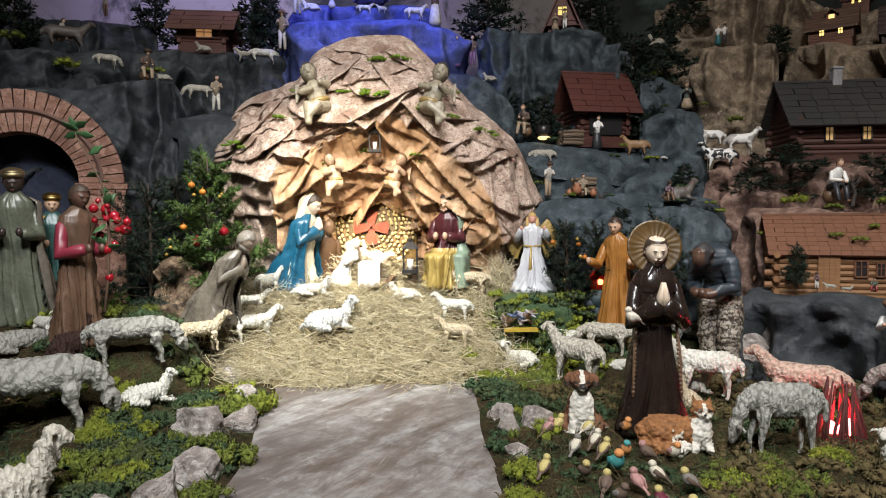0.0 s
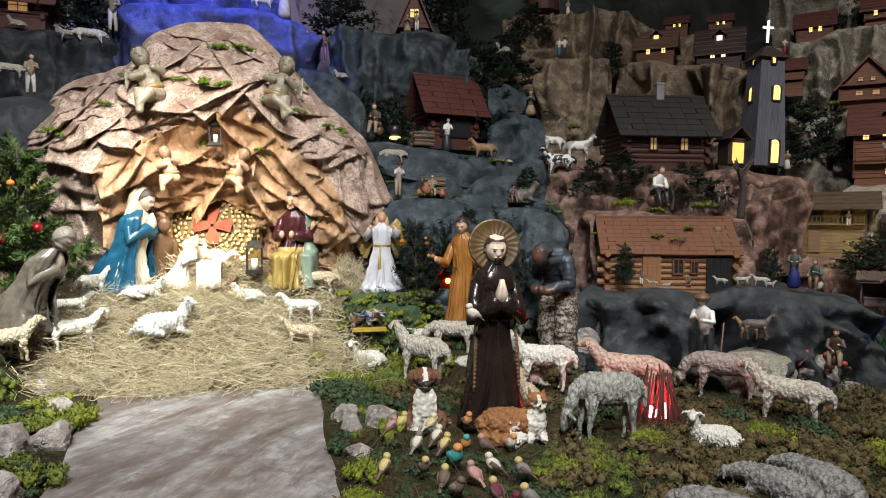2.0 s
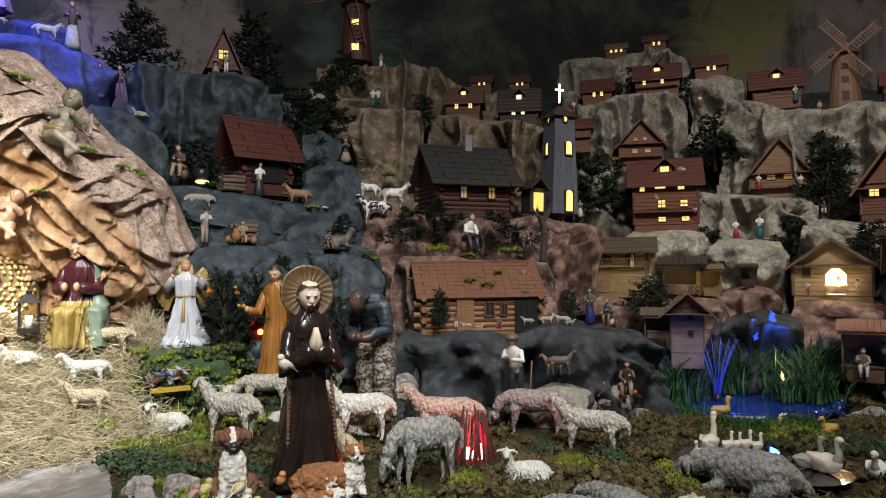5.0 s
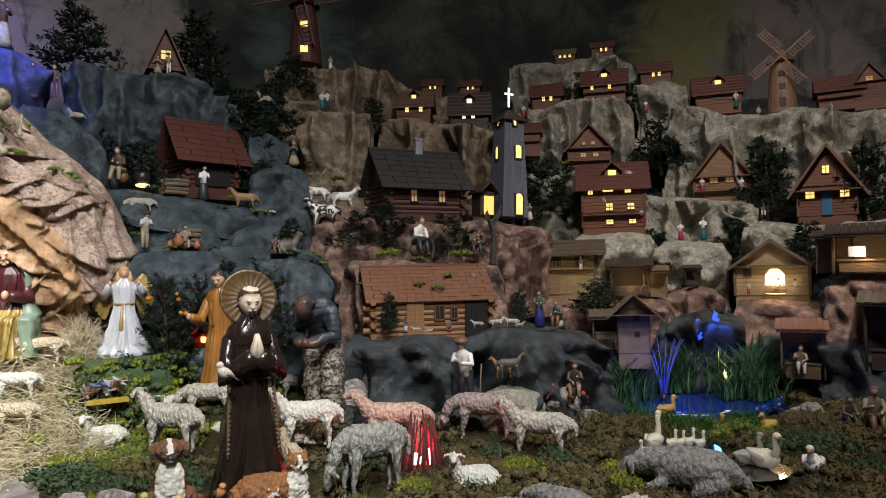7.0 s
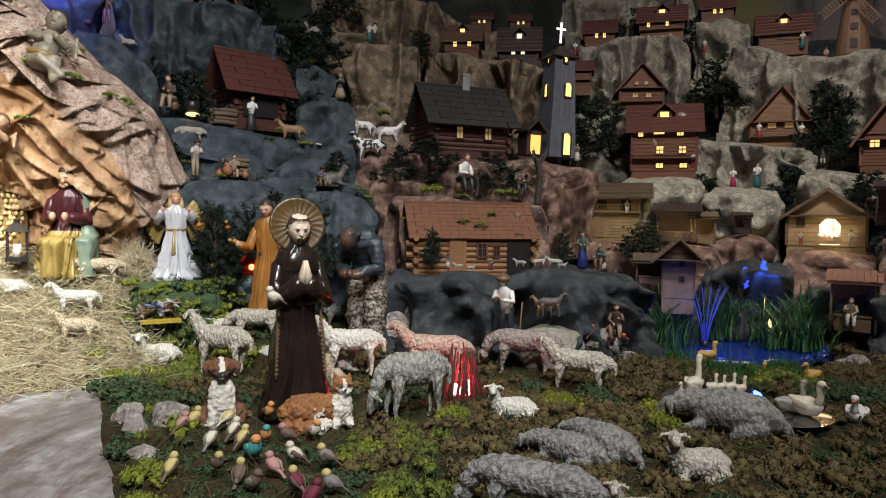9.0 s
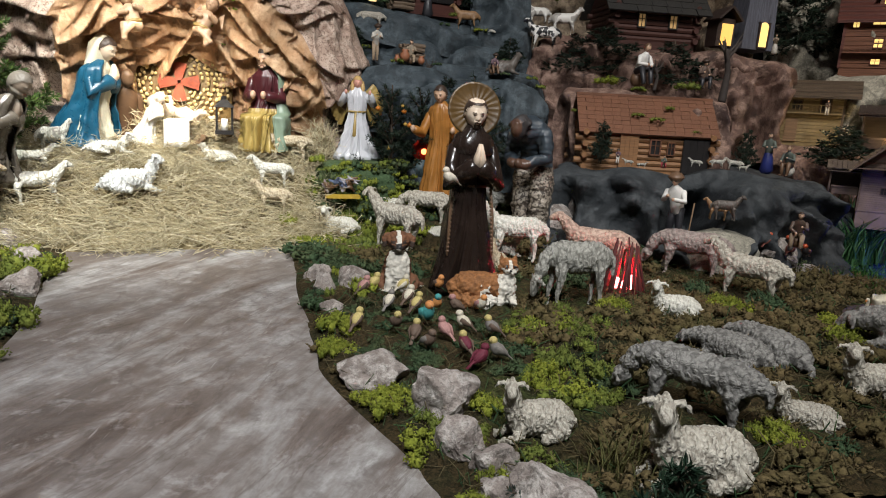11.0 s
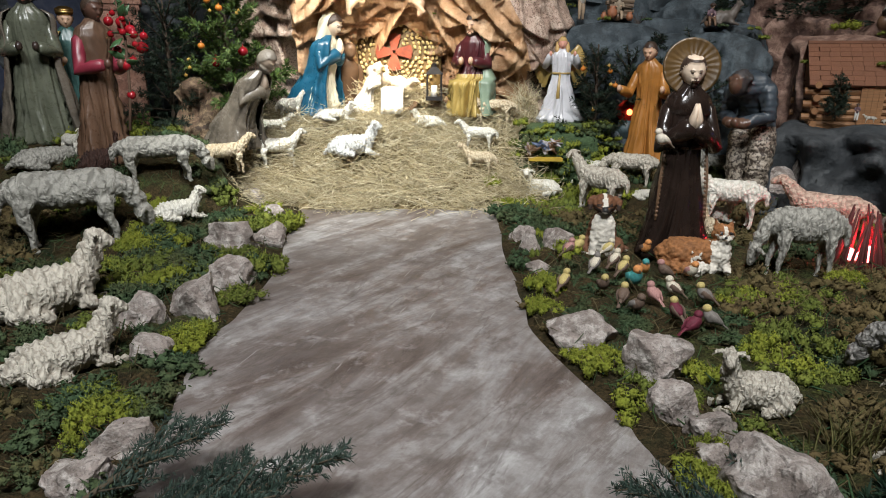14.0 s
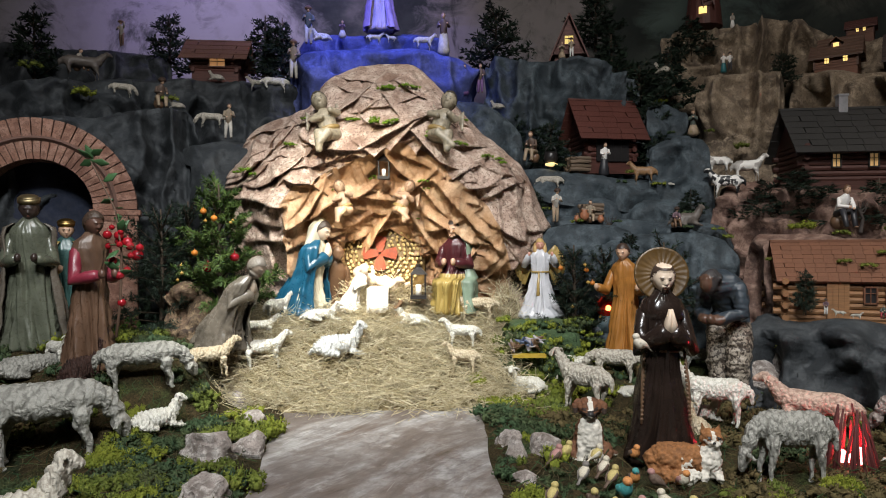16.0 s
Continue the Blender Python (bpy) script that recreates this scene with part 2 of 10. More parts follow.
def box(bm, c, s, mat=0, rot=None, taper=1.0):
    m = Matrix.Translation(c) @ (rot or Matrix()) @ Matrix.Diagonal((*s, 1))
    made = bmesh.ops.create_cube(bm, size=1.0, matrix=Matrix())["verts"]
    for v in made:
        if v.co.z > 0 and taper != 1.0:
            v.co.x *= taper
            v.co.y *= taper
        v.co = m @ v.co
    for f in {f for v in made for f in v.link_faces}:
        f.material_index = mat
    return made


def ball(bm, c, r, mat=0, rot=None, seg=12, rings=8):
    r = (r, r, r) if isinstance(r, (int, float)) else r
    m = Matrix.Translation(c) @ (rot or Matrix()) @ Matrix.Diagonal((*r, 1))
    made = bmesh.ops.create_uvsphere(bm, u_segments=seg, v_segments=rings, radius=1.0, matrix=m)["verts"]
    for f in {f for v in made for f in v.link_faces}:
        f.material_index = mat
    return made


def rod(bm, a, b, r, mat=0, seg=6, r2=None):
    tube(bm, [a, b], [r, r if r2 is None else r2], seg, mat, False)


def tube(bm, pts, rad, seg=10, mat=0, round_ends=True, side=(1, 0, 0), ripple=0.0, folds=7):
    """A skin over rings along a line; rad holds radii or (wide, deep) pairs."""
    pts = [Vector(p) for p in pts]
    rad = [(r, r) if isinstance(r, (int, float)) else r for r in rad]
    if round_ends:
        a, b = pts[0] - pts[1], pts[-1] - pts[-2]
        pts = [pts[0] + a.normalized() * min(rad[0]) * 0.5] + pts + [pts[-1] + b.normalized() * min(rad[-1]) * 0.5]
        rad = [(rad[0][0] * 0.6, rad[0][1] * 0.6)] + rad + [(rad[-1][0] * 0.6, rad[-1][1] * 0.6)]
    rings = []
    for i, p in enumerate(pts):
        way = (pts[min(i + 1, len(pts) - 1)] - pts[max(i - 1, 0)]).normalized()
        s = Vector(side)
        s = s - way * s.dot(way)
        if s.length < 0.05:
            s = way.orthogonal()
        s.normalize()
        u = way.cross(s)
        ring = []
        for k in range(seg):
            a = 2 * math.pi * k / seg
            w = 1 + ripple * (1 - i / len(pts)) * (math.sin(folds * a + 0.5 * i) + 0.5 * math.sin((folds + 3) * a + 2.0))
            ring.append(bm.verts.new(p + s * math.cos(a) * rad[i][0] * w + u * math.sin(a) * rad[i][1] * w))
        rings.append(ring)
    made = []
    for r0, r1 in zip(rings, rings[1:]):
        for k in range(seg):
            made.append(bm.faces.new((r0[k], r0[(k + 1) % seg], r1[(k + 1) % seg], r1[k])))
    made.append(bm.faces.new(rings[0][::-1]))
    made.append(bm.faces.new(rings[-1]))
    for f in made:
        f.material_index = mat
    return rings


def fused(bm, voxel, soft=2):
    """One closed skin over overlapping shapes."""
    me = bpy.data.meshes.new("fused")
    bmesh.ops.recalc_face_normals(bm, faces=bm.faces[:])
    bm.to_mesh(me)
    bm.free()
    ob = new("fused", me)
    r = ob.modifiers.new("skin", "REMESH")
    r.mode, r.voxel_size = "VOXEL", voxel
    s = ob.modifiers.new("soft", "SMOOTH")
    s.iterations = soft
    bpy.context.view_layer.update()
    out = bpy.data.meshes.new_from_object(ob.evaluated_get(bpy.context.evaluated_depsgraph_get()))
    bpy.data.objects.remove(ob)
    bpy.data.meshes.remove(me)
    return out


def crumple(p, scale, seed=0.0):
    """Creases of crumpled cloth: sharp ridges and hollows between flat facets."""
    q = Vector((p[0] * scale + seed, p[1] * scale - seed, p[2] * scale + 2 * seed))
    q = q + 0.8 * noise.noise_vector(q * 0.6)
    big = 1 - 2.2 * abs(noise.noise(q * 0.55))
    mid = 1 - 2.2 * abs(noise.noise(q * 1.25 + Vector((7, 3, 1))))
    d, _ = noise.voronoi(q * 1.4)
    return 0.55 * big + 0.32 * mid + 0.35 * (min(d[1] - d[0], 0.6) - 0.3) - 0.25


def facets(p, scale, seed=0.0):
    """Flat facets that meet in hard edges."""
    q = Vector((p[0] * scale + seed, p[1] * scale - seed * 0.7, p[2] * scale + 1.7 * seed))
    q = q + 0.35 * noise.noise_vector(q * 0.9)
    d, c = noise.voronoi(q)
    best = -9.0
    for k in range(4):
        best = max(best, 0.55 * noise.cell_vector(c[k] * 7.3).dot(q - c[k]) - 0.75 * d[k])
    return best + 0.45


def smooth_line(pts, n):
    pts = [Vector(p) for p in pts]
    ext = [2 * pts[0] - pts[1]] + pts + [2 * pts[-1] - pts[-2]]
    out = []
    for i in range(n):
        s = i / (n - 1) * (len(pts) - 1)
        k = min(int(s), len(pts) - 2)
        f, (a, b, c, d) = s - k, ext[k:k + 4]
        out.append(0.5 * (2 * b + (c - a) * f + (2 * a - 5 * b + 4 * c - d) * f * f + (3 * b - a - 3 * c + d) * f ** 3))
    return out


def grid_mesh(name, rows, close=False):
    """A mesh over a grid of points."""
    n, m = len(rows), len(rows[0])
    faces = [(i * m + j, i * m + j + 1, (i + 1) * m + j + 1, (i + 1) * m + j) for i in range(n - 1) for j in range(m - 1)]
    me = bpy.data.meshes.new(name)
    me.from_pydata([tuple(p) for r in rows for p in r], [], faces)
    me.update()
    return me


def scatter_mesh(name, base_v, base_f, mats4):
    """Many copies of one small shape, joined; for what nobody could count."""
    bv, bf = np.array(base_v, float), base_f
    n, k = len(mats4), len(bv)
    m = np.array([[list(r) for r in x] for x in mats4])
    v = np.einsum("nij,kj->nki", m[:, :3, :3], bv) + m[:, None, :3, 3]
    fa = np.array(bf)
    f = (fa[None] + (np.arange(n) * k)[:, None, None]).reshape(-1, fa.shape[1])
    me = bpy.data.meshes.new(name)
    me.from_pydata(v.reshape(-1, 3).tolist(), [], f.tolist())
    me.update()
    return me


def facing(x, y, turn=0.0):
    """Degrees about z that turn a thing's front (-y) to the visitors' side, plus turn."""
    return -math.degrees(math.atan2(x, y)) + turn

# ---- the room and the stage ----
def slab(name, x0, y0, z0, x1, y1, z1, mat, label="", kind="structure"):
    bm = bmesh.new()
    box(bm, ((x0 + x1) / 2, (y0 + y1) / 2, (z0 + z1) / 2), (x1 - x0, y1 - y0, z1 - z0))
    ob = part(name, bm, mat, None, "", False)
    return tagged(ob, label, "", "", kind)


PLASTER = paint((0.30, 0.28, 0.26), 0.8, 0.3)
slab("wall_south", -5.2, -3.2, -0.9, 6.4, -3.0, 3.9, PLASTER, "plain grey plaster wall behind the visitors")
slab("wall_west", -5.2, -3.0, -0.9, -5.0, 6.2, 3.9, PLASTER, "plain grey plaster side wall")
slab("wall_east", 6.2, -3.0, -0.9, 6.4, 6.2, 3.9, PLASTER, "plain grey plaster side wall")
slab("wall_north", -5.2, 6.2, -0.9, 6.4, 6.4, 3.9, PLASTER, "plain grey plaster wall behind the backdrop")
slab("ceiling", -5.2, -3.2, 3.9, 6.4, 6.4, 4.1, PLASTER, "plain pale plaster ceiling")
slab("floor", -5.2, -3.2, -1.0, 6.4, 6.4, -0.9, wood((0.12, 0.08, 0.05)), "dark boarded floor in front of the stage")
slab("ground", -4.2, 0.65, -0.06, 5.9, 6.0, -0.012, rock((0.06, 0.05, 0.03), (0.025, 0.022, 0.015), (0.10, 0.085, 0.05), 12), "earth-brown stage deck under moss and rocks", "structure")
slab("trim", -4.2, 0.605, -0.12, 5.9, 0.648, -0.004, wood((0.028, 0.010, 0.008), (2.0, 30.0, 30.0), 0.3, 0.5), "dark mahogany edge board of the stage")
slab("baseboard", -4.2, 0.63, -0.9, 5.9, 0.645, -0.122, wood((0.035, 0.014, 0.010)), "dark wooden skirting panel below the stage edge")


def backdrop_paint():
    """Near-black painted woods, with misty clearings in mauve, grey and olive."""
    n = Nodes("painted_backdrop")
    wide, mid, fine = n.noise(1.1, 5, 0.6, 0.8), n.noise(2.4, 6, 0.7, 1.2, (1, 1, 0.6)), n.noise(9, 5)
    c = n.ramp(wide, [(0.40, (0.010, 0.015, 0.012)), (0.52, (0.03, 0.038, 0.03)), (0.66, (0.10, 0.10, 0.08))])
    streak = n.noise(2.2, 7, 0.65, 0.9, (1.0, 1.0, 2.2), 0)
    for at, size, tint in (((4.17, 2.93, 2.36), 0.50, (0.16, 0.15, 0.06)), ((4.52, 2.35, 2.18), 0.50, (0.20, 0.17, 0.155)), ((4.40, 2.60, 1.9), 0.35, (0.12, 0.105, 0.10)),
                           ((0.61, 5.02, 2.20), 0.60, (0.26, 0.23, 0.22)), ((-2.15, 4.5, 1.95), 0.75, (0.32, 0.30, 0.30)), ((-1.40, 4.8, 1.95), 0.55, (0.30, 0.29, 0.26)),
                           ((0.30, 4.98, 1.95), 0.40, (0.25, 0.23, 0.27)), ((2.0, 4.75, 2.35), 0.45, (0.07, 0.10, 0.085))):
        d = n.tree.nodes.new("ShaderNodeVectorMath")
        d.operation = "DISTANCE"
        n.link(n.coord.outputs["Object"], d.inputs[0])
        d.inputs[1].default_value = at
        near = n.math("ADD", d.outputs["Value"], n.math("MULTIPLY", streak, -1.7 * size))
        c = n.mix(n.ramp(near, [(0.0, (0.9, 0.9, 0.9)), (0.42 * size, (0, 0, 0))]), c, tint)
    c = n.mix(n.ramp(mid, [(0.38, (0.8, 0.8, 0.8)), (0.5, (0, 0, 0))]), c, (0.012, 0.017, 0.014))
    c = n.mix(n.ramp(fine, [(0.5, (0, 0, 0)), (0.8, (0.35, 0.35, 0.35))]), c, (0.05, 0.05, 0.04))
    n.bump(fine, 0.2, 0.01)
    return n.finish(c, 0.85)


rows = []
for i in range(60):
    a = radians(-48 + 128 * i / 59)
    r = 5.1 + 0.25 * math.sin(3 * a)
    rows.append([(0.2 + r * math.sin(a), r * math.cos(a), 3.9 * j / 16 - 0.06) for j in range(17)])
tagged(part("backdrop", grid_mesh("backdrop", rows), backdrop_paint()), "dark painted cloth of misty forest and clouds", "", "", "structure")


def hill_height(x, y):
    d = math.hypot(x - 0.1, y * 1.0) + (0.25 if x < -0.6 else 0.0)
    return max(0.0, (d - 3.35) * 0.95)


rows = []
for i in range(150):
    x = -3.6 + 9.2 * i / 149
    row = []
    for j in range(90):
        y = 0.9 + 4.6 * j / 89
        h = hill_height(x, y)
        w = min(1.0, h * 4)
        row.append((x, y, h - 0.03 + w * 0.16 * crumple((x, y, 0), 3.2, 4.0)))
    rows.append(row)
tagged(part("hillside", grid_mesh("hillside", rows), SLATE), "dark slate-painted cloth hillside behind the ledges", "", "", "structure")


def path_paint():
    n = Nodes("scuffed_path")
    streak = n.noise(3.4, 12, 0.74, 0.5, (0.6, 2.6, 1.0), 58)
    wide, fine = n.noise(2.2, 4, 0.6, 0.5), n.noise(38, 5, 0.7)
    scratch = n.noise(7, 3, 0.5, 0.3, (1.0, 14.0, 1.0), 75)
    c = n.ramp(streak, [(0.36, (0.06, 0.042, 0.034)), (0.45, (0.14, 0.11, 0.096)), (0.52, (0.225, 0.203, 0.19)), (0.58, (0.29, 0.275, 0.265)), (0.66, (0.44, 0.43, 0.42))])
    c = n.mix(n.ramp(wide, [(0.42, (0, 0, 0)), (0.7, (0.55, 0.55, 0.55))]), c, (0.24, 0.225, 0.22))
    c = n.mix(n.ramp(fine, [(0.5, (0, 0, 0)), (0.8, (0.4, 0.4, 0.4))]), c, (0.18, 0.15, 0.13))
    mott = n.noise(15, 6, 0.7, 0.3)
    c = n.mix(n.ramp(mott, [(0.36, (0.7, 0.7, 0.7)), (0.52, (0, 0, 0))]), c, (0.12, 0.10, 0.09))
    c = n.mix(n.ramp(mott, [(0.55, (0, 0, 0)), (0.7, (0.5, 0.5, 0.5))]), c, (0.46, 0.45, 0.44))
    crack = n.math("ABSOLUTE", n.math("SUBTRACT", n.noise(2.6, 8, 0.62, 0.9, (0.6, 2.4, 1.0), 58), 0.47))
    c = n.mix(n.ramp(crack, [(0.002, (0.4, 0.4, 0.4)), (0.02, (0, 0, 0))]), c, (0.075, 0.055, 0.045))
    c = n.mix(n.ramp(scratch, [(0.68, (0, 0, 0)), (0.76, (0.35, 0.35, 0.35))]), c, (0.55, 0.54, 0.53))
    n.bump(n.math("ADD", streak, n.math("MULTIPLY", fine, 0.25)), 0.25, 0.008)
    return n.finish(c, n.ramp(streak, [(0.3, (0.42,) * 3), (0.7, (0.62,) * 3)]))


LEFT_SIDE = ((0.62, -0.415), (0.72, -0.43), (0.95, -0.48), (1.10, -0.495), (1.36, -0.475), (1.75, -0.495), (2.24, -0.555), (2.60, -0.64))
RIGHT_SIDE = ((0.62, 0.290), (0.72, 0.262), (0.81, 0.245), (0.93, 0.224), (1.09, 0.180), (1.25, 0.134), (1.67, 0.130), (2.36, 0.140), (2.60, 0.15))


def path_side(y, side):
    """Where the path ends at depth y, along its left or right side."""
    for (y0, x0), (y1, x1) in zip(side, side[1:]):
        if y <= y1:
            return x0 + (x1 - x0) * max(0.0, (y - y0) / (y1 - y0))
    return side[-1][1]


rows = []
for i in range(48):
    y = 0.652 + 1.92 * i / 47
    wl, wr = path_side(y, LEFT_SIDE) + 0.010 * math.sin(9 * y), path_side(y, RIGHT_SIDE) + 0.008 * math.sin(9 * y + 1)
    rows.append([(wl + (wr - wl) * j / 24, y, 0.003 * noise.noise((3 * (wl + (wr - wl) * j / 24), 3 * y, 0))) for j in range(25)])
tagged(part("path", grid_mesh("path", rows), path_paint()), "grey scuffed painted path leading to the crib", "", "", "structure")


# ---- rock ledges ----
def ledge(pts, drop, back, mat, label, folds=0.07, seed=0.0, lean=0.12, fine=4.0, name="rock_ledge"):
    """A crumpled cloth rock along a line of brow points: top behind it, face below it."""
    pts = [Vector(p) for p in pts]
    length = sum((b - a).length for a, b in zip(pts, pts[1:]))
    n = max(48, int(length / 0.0115))
    line = smooth_line(pts, n)
    prof = [(back, -0.10), (back, -0.02)] + [(back * (1 - k / 9), -0.012 * k / 9) for k in range(1, 9)] + [(0.012, -0.014), (-0.012, -0.028), (-0.03, -0.05), (-0.038, -0.075)]
    steps = max(12, int(drop / 0.014))
    prof += [(-0.04 - lean * drop * k / steps, -0.075 - (drop - 0.075) * k / steps) for k in range(1, steps + 1)]
    mid = sum(pts, Vector()) / len(pts)
    rows = []
    for i, p in enumerate(line):
        p = p + Vector((0, 0, 0.4 * folds * noise.noise(Vector((p.x * 4, p.y * 4, seed)))))
        way = line[min(i + 1, n - 1)] - line[max(i - 1, 0)]
        inward = Vector((-way.y, way.x, 0)).normalized()
        end = min(i, n - 1 - i) / (n - 1)
        close = max(0.0, 1 - end / 0.08)
        row = []
        for k, (off, dz) in enumerate(prof):
            q = p + inward * (off + close * 0.10) + Vector((0, 0, dz - close ** 2 * 0.06))
            face = 0.10 if 2 <= k <= 8 else 0.5 if k < 12 else 1.0
            b = facets(q, fine * 0.75, seed) + 0.5 * facets(q, fine * 1.7, seed + 4)
            drape = 0.5 - 2.0 * abs(noise.noise(Vector((q.x * 6.5 + seed, q.y * 6.5, q.z * 1.7 + 0.6 * noise.noise(q * 5)))))
            c = crumple(q, fine * 1.5, seed) + 0.30 * crumple(q, fine * 5.0, seed + 3)
            push = folds * face * (2.0 * b + 1.7 * drape * (k > 12) + 0.9 * c)
            row.append(q - inward * push + Vector((0, 0, 0.22 * push)) - mid)
        rows.append(row)
    ob = part(name, grid_mesh(name, rows), mat)
    ob.location = mid
    return tagged(ob, label, "rock ledge", "painted rock ledges")


# left side
ledge([(-1.930, 2.685, 1.139), (-1.687, 2.899, 1.170), (-1.404, 3.098, 1.234), (-1.173, 3.191, 1.226)], 0.95, 0.45, SLATE, "dark slate-painted cloth rock behind the brick arch", 0.09, 1.0)
ledge([(-1.151, 2.986, 1.074), (-1.004, 3.089, 1.096), (-0.844, 3.187, 1.087)], 0.85, 0.3, SLATE, "dark grey cloth rock beside the grotto", 0.06, 2.0)
ledge([(-2.189, 3.053, 1.344), (-1.842, 3.270, 1.418), (-1.541, 3.475, 1.475), (-1.140, 3.728, 1.532), (-0.711, 3.829, 1.491)], 0.6, 0.5, SLATE, "dark cloth rock shelf with animals on it", 0.08, 3.0)
ledge([(-2.504, 3.504, 1.662), (-2.032, 3.793, 1.731), (-1.642, 4.028, 1.788)], 0.5, 0.5, SLATE, "dark cloth rock under the painted clouds", 0.08, 4.0)
ledge([(-0.835, 3.652, 1.645), (-0.552, 3.652, 1.701), (-0.239, 3.683, 1.704), (0.080, 3.738, 1.685), (0.247, 3.831, 1.596)], 0.8, 0.55, BLUELITROCK, "smooth cloth rock with blue light painted in, under a blue lamp", 0.05, 5.0, 0.08, 2.6)
ledge([(-0.877, 4.001, 1.847), (-0.401, 4.073, 1.912), (0.091, 4.138, 1.883)], 0.4, 0.5, BLUELITROCK, "raised cloth rock with blue light painted in, for the tall angel", 0.05, 6.0)
ledge([(0.076, 3.638, 1.427), (0.291, 3.576, 1.344), (0.462, 3.570, 1.197)], 0.9, 0.4, TEAL, "grey-green cloth rock beside the grotto roof", 0.06, 7.0)
ledge([(0.292, 3.977, 1.724), (0.608, 3.903, 1.695), (0.923, 3.840, 1.68), (1.133, 3.888, 1.56)], 0.95, 0.5, TEAL, "dark blue-grey rock below the small lit hut", 0.08, 8.0)
ledge([(0.351, 3.432, 0.876), (0.632, 3.361, 0.852), (0.982, 3.276, 0.826), (1.247, 3.163, 0.795)], 0.35, 0.55, TEAL, "dark cloth rock terrace carrying the red hut", 0.05, 9.0)
ledge([(0.438, 3.220, 0.727), (0.694, 3.124, 0.734), (1.038, 3.027, 0.708), (1.346, 2.958, 0.675)], 0.4, 0.45, TEAL, "blue-grey cloth rock with jars and a cart on it", 0.06, 10.0)
ledge([(0.601, 2.939, 0.59), (0.878, 2.848, 0.645), (1.081, 2.799, 0.655), (1.264, 2.776, 0.60)], 0.75, 0.35, TEAL, "slate-blue cloth rock under the resting shepherd", 0.06, 11.0)
ledge([(1.143, 3.466, 1.13), (1.256, 3.394, 1.165), (1.392, 3.374, 1.15)], 0.55, 0.3, TEAL, "narrow dark rock spire with a shrine on it", 0.06, 12.0)
ledge([(1.163, 3.670, 1.378), (1.260, 3.638, 1.379), (1.360, 3.655, 1.355)], 0.6, 0.25, TEAL, "dark rock spire with a small goat on top", 0.06, 13.0)
ledge([(0.38, 3.47, 1.00), (0.56, 3.40, 0.99), (0.86, 3.34, 0.945), (1.10, 3.38, 0.945), (1.22, 3.45, 0.93)], 0.2, 0.5, TEAL, "upper dark cloth step under the red hut", 0.04, 71.0)
ledge([(0.43, 2.98, 0.67), (0.58, 2.94, 0.685), (0.76, 2.92, 0.68), (0.88, 2.93, 0.64)], 0.3, 0.22, TEAL, "small blue-grey rock with clay jars on it", 0.04, 72.0)
ledge([(2.22, 2.08, 0.195), (2.31, 2.01, 0.21), (2.42, 1.99, 0.195)], 0.2, 0.2, SLATE, "dark rock under the narrow plaster house", 0.02, 73.0, 0.0)
# upper middle cliffs
ledge([(1.514, 3.785, 1.577), (1.711, 3.649, 1.557), (1.893, 3.560, 1.528)], 0.75, 0.4, TAN, "ochre-tan crumpled cloth cliff with a couple on it", 0.10, 14.0, 0.10, 3.4)
ledge([(1.522, 4.314, 1.981), (1.764, 4.116, 1.956), (2.002, 4.009, 1.933), (2.237, 3.886, 1.850), (2.459, 3.811, 1.792)], 0.6, 0.5, TAN, "tan crumpled cloth cliff below the dark windmill", 0.10, 15.0, 0.10, 3.4)
ledge([(1.961, 3.694, 1.554), (2.183, 3.512, 1.520), (2.417, 3.297, 1.459), (2.639, 3.189, 1.412)], 0.8, 0.5, TAN, "brown-tan cloth cliff carrying small lit cottages", 0.10, 16.0, 0.08, 3.4)
ledge([(2.472, 3.980, 1.835), (2.645, 3.808, 1.809), (2.868, 3.646, 1.775)], 0.45, 0.4, TAN, "tan rock shelf with tiny far cottages", 0.08, 17.0)
# house and tower terrace
ledge([(1.410, 3.289, 0.913), (1.580, 3.102, 0.867), (1.836, 2.962, 0.857), (2.158, 2.804, 0.836), (2.496, 2.651, 0.832)], 0.5, 0.6, RUST, "reddish-brown cloth rock terrace below the chapel tower", 0.09, 18.0, 0.06)
ledge([(1.358, 2.897, 0.654), (1.561, 2.717, 0.639), (1.785, 2.579, 0.623), (2.027, 2.462, 0.597)], 0.5, 0.35, RUST, "rust-coloured ledge behind the log house roof", 0.06, 19.0)
ledge([(1.231, 2.581, 0.301), (1.386, 2.414, 0.311), (1.630, 2.237, 0.320), (1.908, 2.104, 0.324), (2.145, 2.014, 0.324)], 0.40, 0.75, SLATE, "smooth dark slate cloth rock carrying the log house", 0.125, 20.0, 0.28, 3.2)
ledge([(1.509, 2.003, 0.137), (1.566, 1.909, 0.156), (1.692, 1.855, 0.137)], 0.14, 0.3, GREYROCK, "flat grey-green rock with goats on it", 0.03, 21.0)
# right-hand cliffs
ledge([(2.748, 3.163, 1.204), (2.868, 2.987, 1.194), (3.078, 2.772, 1.178), (3.244, 2.657, 1.132)], 0.5, 0.45, GREYROCK, "grey-green crumpled cloth ledge below a gabled cottage", 0.10, 22.0, 0.06, 3.6)
ledge([(2.987, 3.485, 1.690), (3.097, 3.321, 1.667), (3.258, 3.164, 1.712), (3.479, 2.922, 1.699)], 0.62, 0.45, GREYROCK, "pale grey cloth cliff with cottages along its edge", 0.11, 23.0, 0.05, 3.6)
